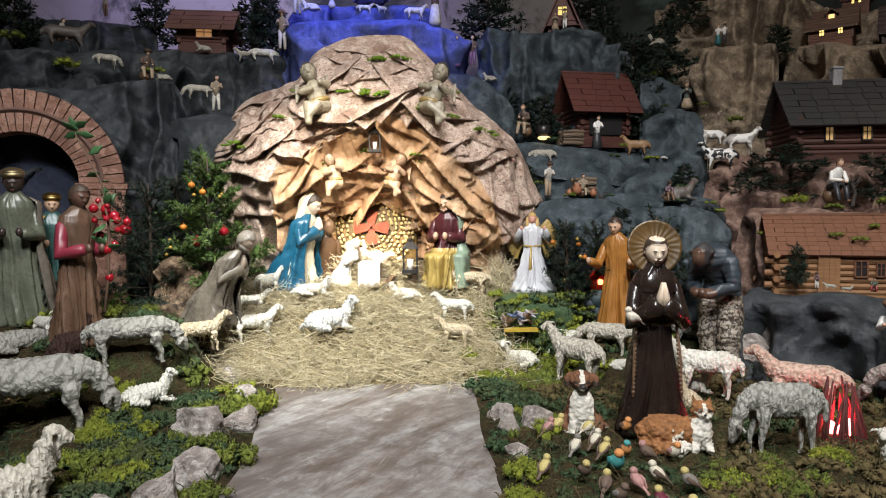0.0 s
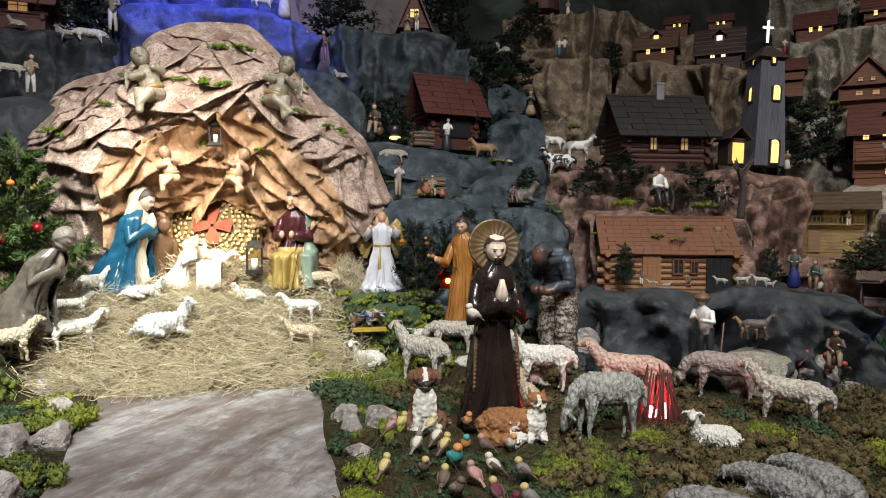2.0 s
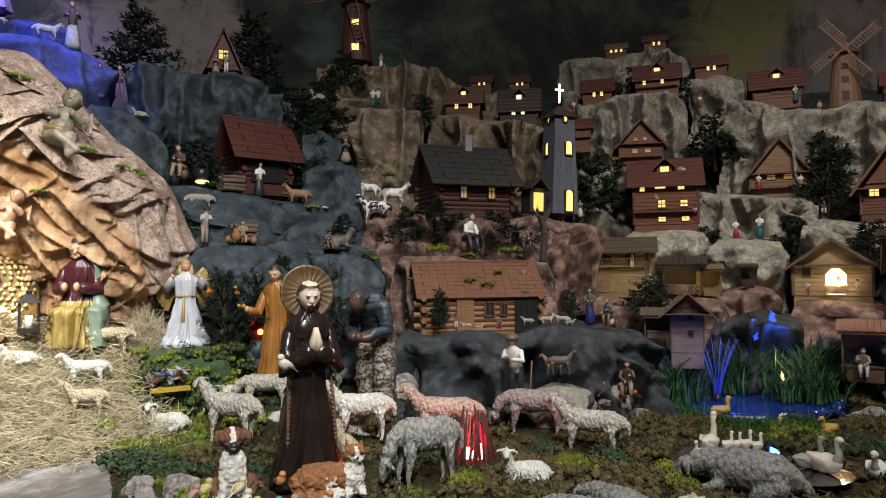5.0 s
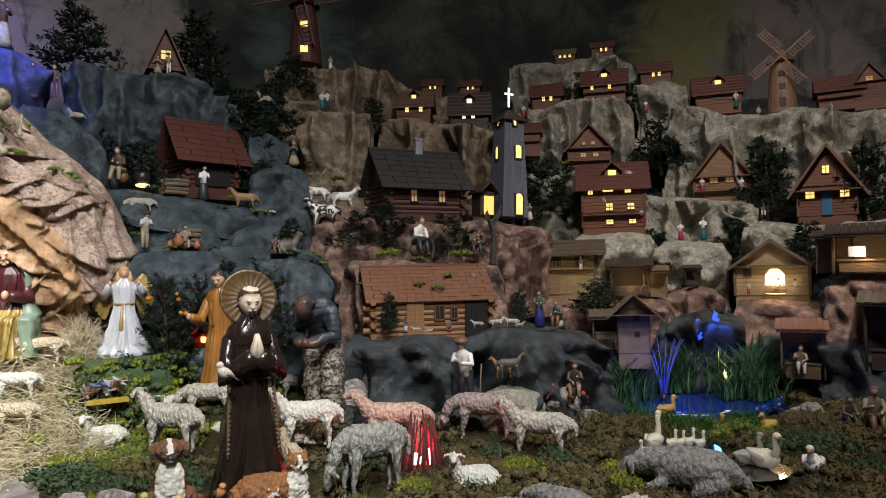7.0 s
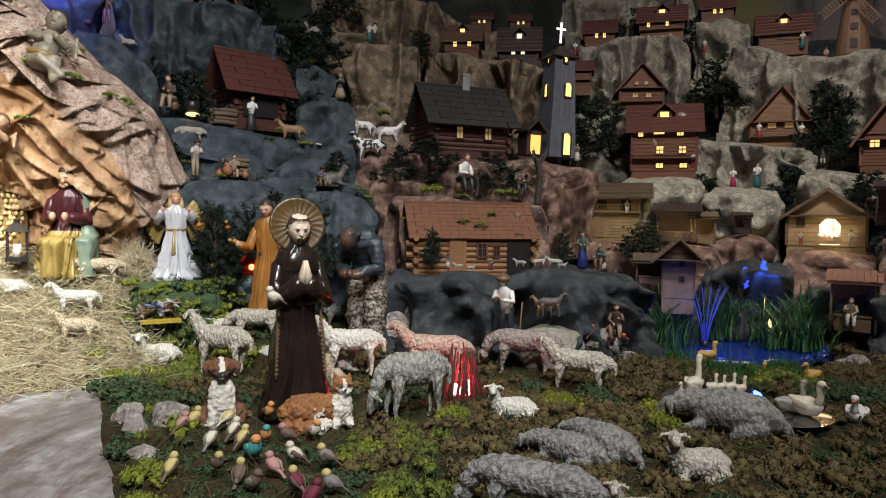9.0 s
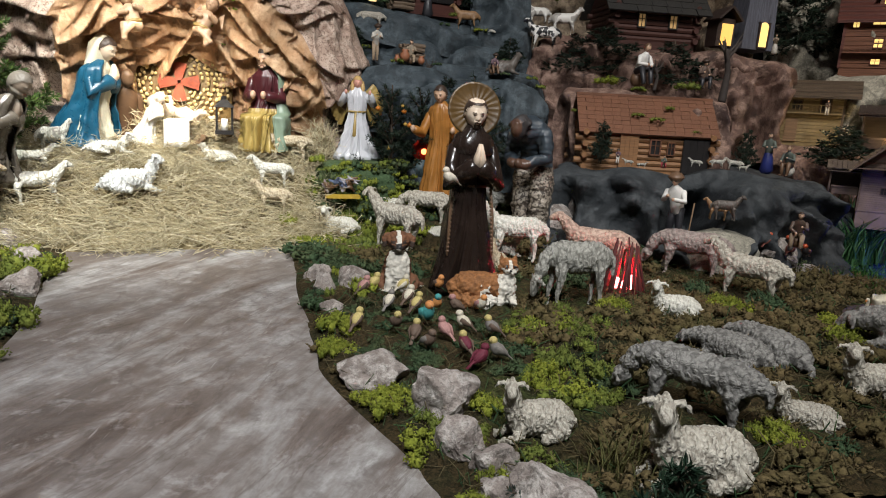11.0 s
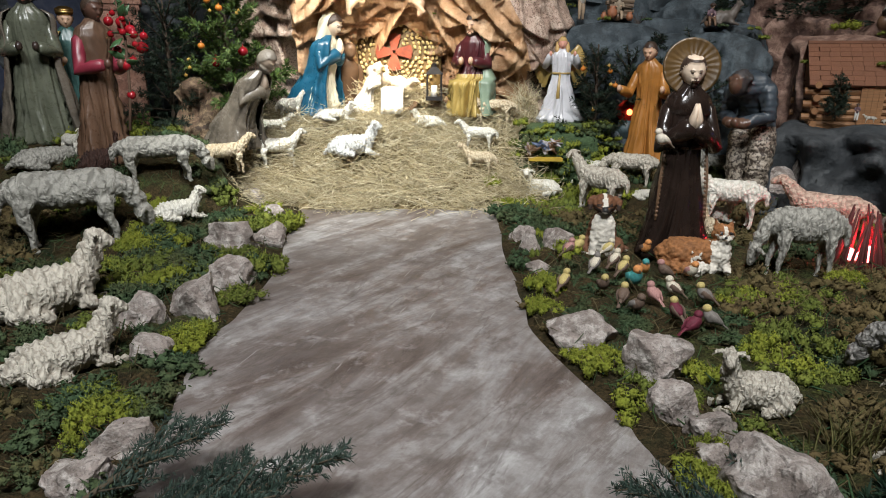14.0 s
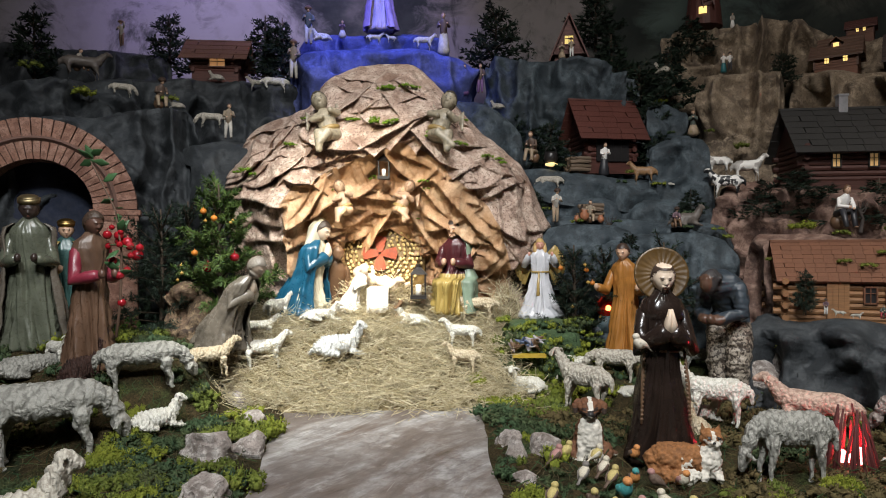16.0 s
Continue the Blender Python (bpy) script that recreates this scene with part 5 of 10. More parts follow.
def sheep(x, y, z, length, kind, tag, mat, turn, label, flip=False, tall=1.0):
    """turn: degrees; 0 looks to the visitors' right, 180 to their left, 90 away from them."""
    FOOT.append((x, y, 0.36 * length))
    flip = flip or (kind in ("lie", "gaze") and 140 < turn < 260)
    if z > 0.3:
        tag += " far"
    key = (kind, tag, mat.name)
    if key not in BASES:
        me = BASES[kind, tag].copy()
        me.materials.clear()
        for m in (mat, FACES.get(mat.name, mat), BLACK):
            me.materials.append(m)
        me.polygons.foreach_set("use_smooth", [True] * len(me.polygons))
        BASES[key] = me
    ob = new("lamb" if length < 0.13 else "sheep", BASES[key])
    ob.matrix_basis = pose(x, y, z, 0, 0, facing(x, y, turn)) @ Matrix.Diagonal((length, -length if flip else length, length * tall, 1))
    return tagged(ob, label, "sheep", "sheep of the flock")


# left meadow
sheep(-1.089, 1.803, 0.000, 0.353, "graze", "shaggy", GREY, -8, "large grey grazing sheep with painted fleece", tall=0.92)
sheep(-0.957, 2.103, 0.138, 0.276, "graze", "shaggy", GREY, -4, "grey sheep walking head-down over the moss", tall=0.78)
sheep(-0.831, 2.343, 0.126, 0.184, "stand", "shaggy", BUFF, 10, "cream sheep with a yellowish fleece standing", tall=0.85)
sheep(-0.833, 2.502, 0.127, 0.153, "stand", "shaggy", BUFF, 20, "cream lamb standing close behind another")
sheep(-1.160, 2.122, 0.150, 0.148, "lie", "shaggy", COCOA, 20, "dark brown lamb sitting at the king's feet", tall=1.6)
sheep(-1.353, 2.152, 0.167, 0.216, "rest", "shaggy", GREY, 12, "grey sheep lying beneath the arch", tall=0.9)
sheep(-1.293, 2.206, 0.194, 0.119, "stand", "curly", SNOW, -60, "white sheep standing behind a lying one")
sheep(-0.859, 1.970, 0.043, 0.166, "lie", "shaggy", SNOW, 14, "white lamb lying on green moss")
sheep(-0.861, 1.285, 0.000, 0.261, "lie", "curly", CREAM, 10, "cream sheep lying by the stones with raised head", tall=1.1)
sheep(-0.682, 1.024, 0.000, 0.208, "lie", "curly", CREAM, 14, "curly cream sheep lying close to the stage edge", tall=0.95)
# in the hay
sheep(-0.685, 2.526, 0.122, 0.177, "stand", "curly", SNOW, 5, "brightly lit white lamb standing in the hay", tall=0.9)
sheep(-0.731, 2.649, 0.217, 0.144, "stand", "curly", SNOW, 10, "white lamb standing behind another in the hay", tall=0.75)
sheep(-0.685, 2.753, 0.266, 0.115, "stand", "curly", SNOW, 15, "small white lamb beside the blue mantle", tall=1.3)
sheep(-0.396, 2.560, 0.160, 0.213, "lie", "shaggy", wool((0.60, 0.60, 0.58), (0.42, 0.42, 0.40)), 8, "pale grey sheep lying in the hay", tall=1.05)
sheep(-0.489, 2.706, 0.283, 0.170, "lie", "curly", SNOW, 5, "white lamb lying before the manger", tall=0.75)
sheep(-0.125, 2.747, 0.261, 0.144, "lie", "curly", SNOW, 160, "white lamb lying at the manger's foot", tall=0.8)
sheep(0.147, 2.746, 0.279, 0.187, "stand", "shaggy", BUFF, 175, "buff lamb standing near the seated man", tall=0.72)
sheep(0.080, 2.600, 0.187, 0.150, "stand", "curly", SNOW, 172, "white curly lamb at the hay's edge", tall=0.85)
sheep(0.081, 2.498, 0.104, 0.136, "stand", "curly", BUFF, 165, "buff ram lamb with curled horns in the hay", tall=0.95)
# right meadow
sheep(0.318, 2.486, 0.028, 0.162, "gaze", "curly", SNOW, 190, "white lamb lying on moss by a little flower bed")
sheep(0.488, 2.261, 0.020, 0.215, "stand", "shaggy", CREAM, 150, "shaggy cream sheep standing with its back turned", tall=1.05)
sheep(0.511, 2.610, 0.051, 0.179, "stand", "curly", SNOW, 165, "white lamb with a brown muzzle", tall=0.8)
sheep(0.657, 2.501, 0.064, 0.215, "graze", "shaggy", CREAM, 175, "striped cream sheep grazing behind the friar", tall=0.85)
sheep(0.696, 2.392, 0.032, 0.105, "lie", "curly", SNOW, 20, "small white lamb lying behind the friar")
sheep(0.855, 2.054, 0.020, 0.222, "stand", "shaggy", SNOW, 185, "white sheep with wavy fleece walking", tall=0.98)
sheep(0.776, 1.976, 0.000, 0.131, "lie", "curly", BUFF, 120, "curly lamb lying by the friar's hem", tall=1.3)
sheep(0.847, 2.111, 0.020, 0.131, "lie", "shaggy", SNOW, 10, "white lamb resting beneath a sheep")
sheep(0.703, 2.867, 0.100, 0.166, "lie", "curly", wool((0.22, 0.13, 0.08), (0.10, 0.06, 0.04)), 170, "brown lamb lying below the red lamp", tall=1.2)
sheep(1.015, 2.562, 0.081, 0.180, "stand", "shaggy", GREY, 185, "grey sheep half hidden behind the friar", tall=0.8)
sheep(1.115, 1.963, 0.000, 0.258, "stand", "curly", PINKISH, 178, "pinkish curly ram standing behind the fire", tall=0.82)
sheep(0.842, 1.580, 0.000, 0.215, "graze", "shaggy", GREY, 205, "grey-green sheep grazing beside the camp fire", tall=1.25)
# This fleece is tinted red: the fire's glow put into its colour.
sheep(1.423, 1.883, 0.000, 0.262, "graze", "curly", wool((0.36, 0.30, 0.27), (0.16, 0.12, 0.11)), 178, "grey sheep with the fire's red glow painted in", tall=0.85)
sheep(1.423, 1.595, 0.000, 0.225, "stand", "shaggy", CREAM, 170, "cream shaggy sheep walking over moss", tall=0.88)
sheep(1.088, 1.477, 0.000, 0.156, "gaze", "curly", SNOW, 200, "white lamb lying near the fire")
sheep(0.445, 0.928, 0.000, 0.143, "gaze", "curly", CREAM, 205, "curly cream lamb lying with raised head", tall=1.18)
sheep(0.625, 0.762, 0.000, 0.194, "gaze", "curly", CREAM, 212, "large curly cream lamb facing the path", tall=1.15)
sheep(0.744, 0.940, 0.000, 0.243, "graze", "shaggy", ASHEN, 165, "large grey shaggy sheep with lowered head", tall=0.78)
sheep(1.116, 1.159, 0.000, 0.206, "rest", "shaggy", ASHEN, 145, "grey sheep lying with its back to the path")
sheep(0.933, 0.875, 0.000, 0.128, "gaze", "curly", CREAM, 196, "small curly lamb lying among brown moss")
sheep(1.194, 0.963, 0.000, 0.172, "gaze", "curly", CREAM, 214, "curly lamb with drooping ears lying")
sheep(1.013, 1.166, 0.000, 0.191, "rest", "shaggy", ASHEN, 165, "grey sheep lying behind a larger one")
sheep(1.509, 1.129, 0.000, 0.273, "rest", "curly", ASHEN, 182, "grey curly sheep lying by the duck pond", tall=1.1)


# ---- houses ----
@functools.lru_cache(None)
def unit_log(mat):
    bm = bmesh.new()
    tube(bm, [(-0.5, 0, 0), (0.5, 0, 0)], [1.0, 1.0], 8, 0, False, (0, 1, 0))
    me = bpy.data.meshes.new("log")
    bm.to_mesh(me)
    bm.free()
    me.materials.append(mat)
    return me


@functools.lru_cache(None)
def unit_board(mat):
    bm = bmesh.new()
    box(bm, (0, 0, 0), (1, 1, 1))
    me = bpy.data.meshes.new("board")
    bm.to_mesh(me)
    bm.free()
    me.materials.append(mat)
    return me


def pieces(name, me, parent, m):
    ob = new(name, me)
    ob.parent = parent
    ob.matrix_basis = m
    return ob


def house(name, x, y, z, w, d, wall, roof, turn, walls, roofs, label, logs=0, windows=(), doors=(), over=0.12, gable_front=False, chimney=None, group="", balcony=False, lit=None, storey=0, rows=7, dormer=False):
    """w wide, d deep, walls and roof that high; front to -y before the turn. Windows: (u, v, width, height, lit) as fractions of the front."""
    root = empty(name, pose(x, y, z, 0, 0, turn))
    bm = bmesh.new()
    t = min(w, d) * 0.05
    pieces_m = []
    if logs:
        lh = wall / logs
        for k in range(logs):
            zz = lh * (k + 0.5)
            e = 0.05 * w if k % 2 else 0.0
            for sy in (-1, 1):
                pieces_m.append((Matrix.Translation((0, sy * (d / 2 - lh / 2), zz)) @ Matrix.Diagonal((w + 2 * e, lh * 0.54, lh * 0.54, 1)), k))
            e = 0.05 * w - e
            for sx in (-1, 1):
                pieces_m.append((Matrix.Translation((sx * (w / 2 - lh / 2), 0, zz)) @ Matrix.Rotation(math.pi / 2, 4, "Z") @ Matrix.Diagonal((d + 2 * e, lh * 0.54, lh * 0.54, 1)), k))
        box(bm, (0, 0, wall / 2), (w - 2 * lh, d - 2 * lh, wall))
    else:
        planks = max(4, int(wall / (w * 0.06)))
        steps = []
        for k in range(planks):
            for f, g in ((0.0, 0.985), (0.08, 1.015), (0.92, 1.015), (1.0, 0.985)):
                steps.append([bm.verts.new((sx * w / 2 * g, sy * d / 2 * g, wall * (k + f) / planks)) for sx, sy in ((-1, -1), (1, -1), (1, 1), (-1, 1))])
        for r0, r1 in zip(steps, steps[1:]):
            for k in range(4):
                bm.faces.new((r0[k], r0[(k + 1) % 4], r1[(k + 1) % 4], r1[k]))
        bm.faces.new(steps[-1])
    box(bm, (0, 0, -0.03), (w * 0.98, d * 0.98, 0.07))
    # gables
    if gable_front:
        for sy in (-1, 1):
            vs = [bm.verts.new(p) for p in ((-w / 2, sy * d / 2, wall), (w / 2, sy * d / 2, wall), (0, sy * d / 2, wall + roof), (-w / 2, sy * (d / 2 - t), wall), (w / 2, sy * (d / 2 - t), wall), (0, sy * (d / 2 - t), wall + roof))]
            for f in ((0, 1, 2), (3, 5, 4), (0, 3, 4, 1), (1, 4, 5, 2), (2, 5, 3, 0)):
                bm.faces.new([vs[i] for i in f])
    else:
        for sx in (-1, 1):
            vs = [bm.verts.new(p) for p in ((sx * w / 2, -d / 2, wall), (sx * w / 2, d / 2, wall), (sx * w / 2, 0, wall + roof), (sx * (w / 2 - t), -d / 2, wall), (sx * (w / 2 - t), d / 2, wall), (sx * (w / 2 - t), 0, wall + roof))]
            for f in ((0, 1, 2), (3, 5, 4), (0, 3, 4, 1), (1, 4, 5, 2), (2, 5, 3, 0)):
                bm.faces.new([vs[i] for i in f])
    body = part("wall", bm, walls, root, "", False)
    for m, k in pieces_m:
        pieces("log", unit_log(walls), body, m)
    # roof: rows of overlapping shingle boards on both slopes
    bm = bmesh.new()
    half, run = (w / 2, d) if gable_front else (d / 2, w)
    ov = over * min(w, d) + 0.5 * t
    slope = math.hypot(half + ov, roof * (1 + ov / half))
    ang = math.atan2(roof, half)
    rng = random.Random(int(abs(x) * 1000 + abs(y) * 77))
    shingles, lines = [], []
    for s in (-1, 1):
        line = []
        lines.append(line)
        for k in range(rows):
            f0 = (k + 0.5) / rows
            count = max(5, int(run / slope * rows * 0.75))
            off = (half + ov) * (1 - f0)
            for q in range(count):
                wid = (run + 2 * ov) / count
                c = -run / 2 - ov + wid * (q + 0.5 + (0.05 if k % 2 else -0.05) * (0 < q < count - 1))
                zz = wall + roof - off * math.tan(ang) + t * 0.35 + rng.uniform(-0.03, 0.03) * t
                th = t * rng.uniform(0.4, 0.55)
                lie = Matrix.Rotation(s * (ang - 0.05), 4, "Y") if gable_front else Matrix.Rotation(-s * (ang - 0.05), 4, "X")
                at, size = ((s * off, c, zz), (slope / rows * 1.16, wid * 0.97, th)) if gable_front else ((c, s * off, zz), (wid * 0.97, slope / rows * 1.16, th))
                if logs:
                    shingles.append(Matrix.Translation(at) @ lie @ Matrix.Diagonal((*size, 1)))
                elif q == 0:
                    for f, up in ((0.5, 0.1), (-0.5, 0.75), (-0.5, 0.0)):
                        o = off - f * (half + ov) / rows
                        line.append((s, o, wall + roof - o * math.tan(ang) + t * up))
    if not logs:
        prof = [(p[0] * p[1], p[2]) for p in lines[0][::-1]] + [(p[0] * p[1], p[2]) for p in lines[1]]
        skin = []
        for lift in (0.0, -t * 0.5):
            for e in (-1, 1):
                c = e * (run / 2 + ov)
                skin.append([bm.verts.new((o, c, zz + lift) if gable_front else (c, o, zz + lift)) for o, zz in prof])
        for k in range(len(prof) - 1):
            bm.faces.new((skin[0][k], skin[1][k], skin[1][k + 1], skin[0][k + 1]))
            bm.faces.new((skin[2][k], skin[2][k + 1], skin[3][k + 1], skin[3][k]))
            for a, b in ((0, 2), (1, 3)):
                bm.faces.new((skin[a][k], skin[a][k + 1], skin[b][k + 1], skin[b][k]))
    elif gable_front:
        box(bm, (0, 0, wall + roof + t * 0.6), (t * 1.2, run + 2 * ov, t * 0.7))
    else:
        box(bm, (0, 0, wall + roof + t * 0.6), (run + 2 * ov, t * 1.2, t * 0.7))
    top = part("roof", bm, roofs, root, "", False)
    for m in shingles:
        pieces("shingle", unit_board(roofs), top, m)
    if gable_front:
        bm = bmesh.new()
        for s in (-1, 1):
            box(bm, (s * (half + ov) / 2, -d / 2 - ov, wall + roof - (half + ov) / 2 * math.tan(ang)), (slope, t * 0.6, t * 1.1), 0, Matrix.Rotation(s * ang, 4, "Y"))
        part("bargeboard", bm, roofs, root, "", False)
    for (u, v, ww, hh, on) in windows:
        cx, cz = (u - 0.5) * w, v * (wall + (roof if gable_front else 0))
        ww, hh = ww * w * 0.86, hh * wall * 0.88
        bm = bmesh.new()
        fr = min(ww, hh) * 0.14
        yy = -d / 2 - t * 0.25
        for s in (-1, 1):
            box(bm, (cx + s * (ww / 2), yy, cz), (fr, t * 0.7, hh + fr))
            box(bm, (cx, yy, cz + s * (hh / 2)), (ww + fr, t * 0.7, fr))
        box(bm, (cx, yy, cz), (fr * 0.5, t * 0.6, hh))
        box(bm, (cx, yy, cz + hh * 0.12), (ww, t * 0.6, fr * 0.5))
        win = part("window", bm, roofs, root, "", False)
        # Unlit panes are black, the shade indoors put into their colour.
        bm = bmesh.new()
        box(bm, (cx, yy + t * 0.1, cz), (ww, t * 0.2, hh))
        part("pane", bm, (lit or LIT) if on else BLACK, win, "glowing amber pane" if on else "", False)
    for (u, ww, hh, m, lab) in doors:
        bm = bmesh.new()
        ww, hh = ww * w, hh * wall
        box(bm, ((u - 0.5) * w, -d / 2 - t * 0.3, hh / 2), (ww, t * 0.5, hh))
        for k in range(4):
            box(bm, ((u - 0.5) * w + ww * (k - 1.5) / 4, -d / 2 - t * 0.6, hh / 2), (ww / 4 * 0.9, t * 0.2, hh * 0.98))
        part("door", bm, m, root, lab, False)
    if not logs:
        for sx in (-1, 1):
            bm = bmesh.new()
            box(bm, (sx * (w / 2 - t * 0.2), -d / 2 - t * 0.25, wall / 2), (t * 1.1, t * 0.9, wall))
            part("corner_post", bm, roofs, root, "", False)
        bm = bmesh.new()
        box(bm, (0, -d / 2 - t * 0.3, wall - t * 0.4), (w * 1.02, t * 0.8, t * 0.8))
        part("beam", bm, roofs, root, "", False)
        for k in range(7):
            bm = bmesh.new()
            box(bm, (w * (k / 6 - 0.5) * 0.94, -d / 2 - t * 0.7, wall - t * 0.1), (t * 0.4, t * 1.4, t * 0.45))
            part("rafter", bm, walls, root, "", False)
    if balcony:
        bm = bmesh.new()
        zz = wall * balcony
        box(bm, (0, -d / 2 - t * 1.6, zz), (w * 0.96, t * 3, t * 0.5))
        box(bm, (0, -d / 2 - t * 3.0, zz + wall * 0.16), (w * 0.96, t * 0.4, t * 0.4))
        for k in range(15):
            box(bm, (w * 0.94 * (k / 14 - 0.5), -d / 2 - t * 3.0, zz + wall * 0.08), (t * 0.3, t * 0.3, wall * 0.16))
        part("balcony", bm, walls, root, "", False)
    if dormer:
        bm = bmesh.new()
        dw, dh = w * 0.24, roof * 0.42
        yy, zz = -half * 0.62, wall + roof * 0.30
        box(bm, (0, yy + half * 0.2, zz + dh * 0.4), (dw, half * 0.55, dh * 0.8), 0)
        for s in (-1, 1):
            box(bm, (s * dw * 0.34, yy + half * 0.12, zz + dh * 1.02), (dw * 0.92, half * 0.8, t * 0.5), 1, Matrix.Rotation(s * 0.75, 4, "Y"))
        dm = part("dormer", bm, [walls, roofs], root, "", False)
        bm = bmesh.new()
        box(bm, (0, yy - half * 0.09, zz + dh * 0.42), (dw * 0.55, t * 0.3, dh * 0.5))
        part("pane", bm, lit or LIT, dm, "glowing amber pane", False)
    if chimney:
        bm = bmesh.new()
        cu, cw, ch = chimney
        box(bm, ((cu - 0.5) * w, 0, wall + roof * 0.9 + ch / 2), (cw, cw, ch))
        box(bm, ((cu - 0.5) * w, 0, wall + roof * 0.9 + ch), (cw * 1.2, cw * 1.2, cw * 0.25))
        part("chimney", bm, paint((0.30, 0.30, 0.31), 0.7), root, "grey plastered chimney", False)
    return tagged(root, label, "house", group)


ledge([(0.26, 2.76, 0.285), (0.36, 2.70, 0.29), (0.50, 2.70, 0.29), (0.60, 2.76, 0.28)], 0.28, 0.28, MOSSDARK, "small moss-covered step under the satin doll", 0.03, 45.0)
# Black door panels below paint in the shade of open doorways.
house("red_hut", 0.915, 3.655, 1.040, 0.285, 0.25, 0.185, 0.165, 10, wood((0.085, 0.026, 0.018)), REDWOOD, "dark red open-fronted log hut with shingle roof", 7, over=0.2, doors=((0.52, 0.66, 0.92, BLACK, "black panel for the shade in the open doorway"),))
house("log_house", 1.621, 2.566, 0.295, 0.54, 0.28, 0.165, 0.135, -18, LOGWOOD, wood((0.20, 0.085, 0.045)), "honey-brown log house with mossy shingle roof", 7, over=0.04, windows=((0.56, 0.62, 0.09, 0.42, False), (0.68, 0.6, 0.06, 0.35, False)), doors=((0.36, 0.14, 0.9, LOGWOOD, ""), (0.87, 0.2, 0.85, BLACK, "black panel for the shade in the open barn doorway")), rows=9)
house("dark_cottage", 1.937, 3.158, 0.879, 0.44, 0.32, 0.18, 0.18, -8, wood((0.085, 0.034, 0.026)), wood((0.038, 0.036, 0.033)), "dark log cottage with grey shingle roof", 7, windows=((0.33, 0.55, 0.10, 0.4, True), (0.7, 0.55, 0.11, 0.4, True)), chimney=(0.55, 0.04, 0.09), lit=DIMLIT)
CH = "small lit cottages on the cliffs"
house("cottage", 2.245, 3.649, 1.563, 0.21, 0.17, 0.085, 0.10, -38, CHALETWOOD, wood((0.13, 0.07, 0.045)), "small brown wooden cottage with lit dormer", windows=((0.3, 0.5, 0.14, 0.45, True), (0.72, 0.5, 0.14, 0.45, True)), dormer=True, group=CH, rows=6)
house("cottage", 2.587, 3.967, 1.859, 0.14, 0.10, 0.05, 0.05, -38, CHALETWOOD, REDWOOD, "tiny red-roofed cottage with lit windows", windows=((0.4, 0.5, 0.13, 0.5, True), (0.65, 0.5, 0.13, 0.5, True)), group=CH, rows=5)
house("cottage", 2.808, 3.816, 1.848, 0.14, 0.10, 0.05, 0.05, -38, CHALETWOOD, REDWOOD, "tiny cottage on the tan shelf", windows=((0.4, 0.5, 0.13, 0.5, True), (0.65, 0.5, 0.13, 0.5, True)), group=CH, rows=5)
house("cottage", 2.510, 3.414, 1.500, 0.23, 0.17, 0.085, 0.13, -38, DARKWOOD, DARKWOOD, "blackened cottage with pale lit windows", windows=((0.35, 0.5, 0.13, 0.4, True), (0.6, 0.5, 0.13, 0.4, True)), dormer=True, lit=glow((1.0, 0.88, 0.6), 1.2), group=CH, rows=6)
house("cottage", 2.829, 3.225, 1.357, 0.15, 0.13, 0.10, 0.06, -42, CHALETWOOD, REDWOOD, "brown cottage half hidden by the tower", balcony=0.25, group=CH, rows=5)
house("cottage", 3.159, 3.400, 1.700, 0.19, 0.15, 0.075, 0.085, -45, CHALETWOOD, REDWOOD, "red-brown cottage with two lit windows", windows=((0.4, 0.5, 0.13, 0.5, True), (0.66, 0.5, 0.13, 0.5, True)), group=CH, rows=6)
house("cottage", 3.433, 3.125, 1.741, 0.27, 0.17, 0.085, 0.10, -47, CHALETWOOD, REDWOOD, "brown cottage with carved porch", windows=((0.2, 0.5, 0.09, 0.45, True), (0.62, 0.5, 0.09, 0.45, True)), balcony=0.1, dormer=True, group=CH, rows=6)
house("cottage", 3.499, 3.560, 2.117, 0.14, 0.10, 0.05, 0.045, -46, CHALETWOOD, wood((0.2, 0.13, 0.06)), "tiny cottage on the highest rock, three lit panes", windows=((0.25, 0.5, 0.16, 0.5, True), (0.5, 0.5, 0.16, 0.5, True), (0.75, 0.5, 0.16, 0.5, True)), group=CH, rows=5)
house("cottage", 3.687, 3.366, 2.134, 0.15, 0.11, 0.06, 0.05, -48, CHALETWOOD, REDWOOD, "tiny red cottage on the highest rock", windows=((0.45, 0.5, 0.13, 0.5, True), (0.68, 0.5, 0.13, 0.5, True)), group=CH, rows=5)
house("cottage", 3.766, 2.965, 1.849, 0.19, 0.14, 0.07, 0.07, -50, CHALETWOOD, REDWOOD, "dark red cottage on a speckled rock", windows=((0.42, 0.5, 0.12, 0.5, True), (0.62, 0.5, 0.12, 0.5, True)), group=CH, rows=6)
house("cottage", 3.060, 2.938, 1.215, 0.25, 0.19, 0.10, 0.14, -40, CHALETWOOD, REDWOOD, "red-brown gabled cottage with a balcony", gable_front=True, windows=((0.36, 0.22, 0.16, 0.3, True), (0.66, 0.22, 0.16, 0.3, True), (0.38, 0.52, 0.11, 0.25, True), (0.6, 0.52, 0.11, 0.25, True)), balcony=0.15, lit=DIMLIT, group=CH)
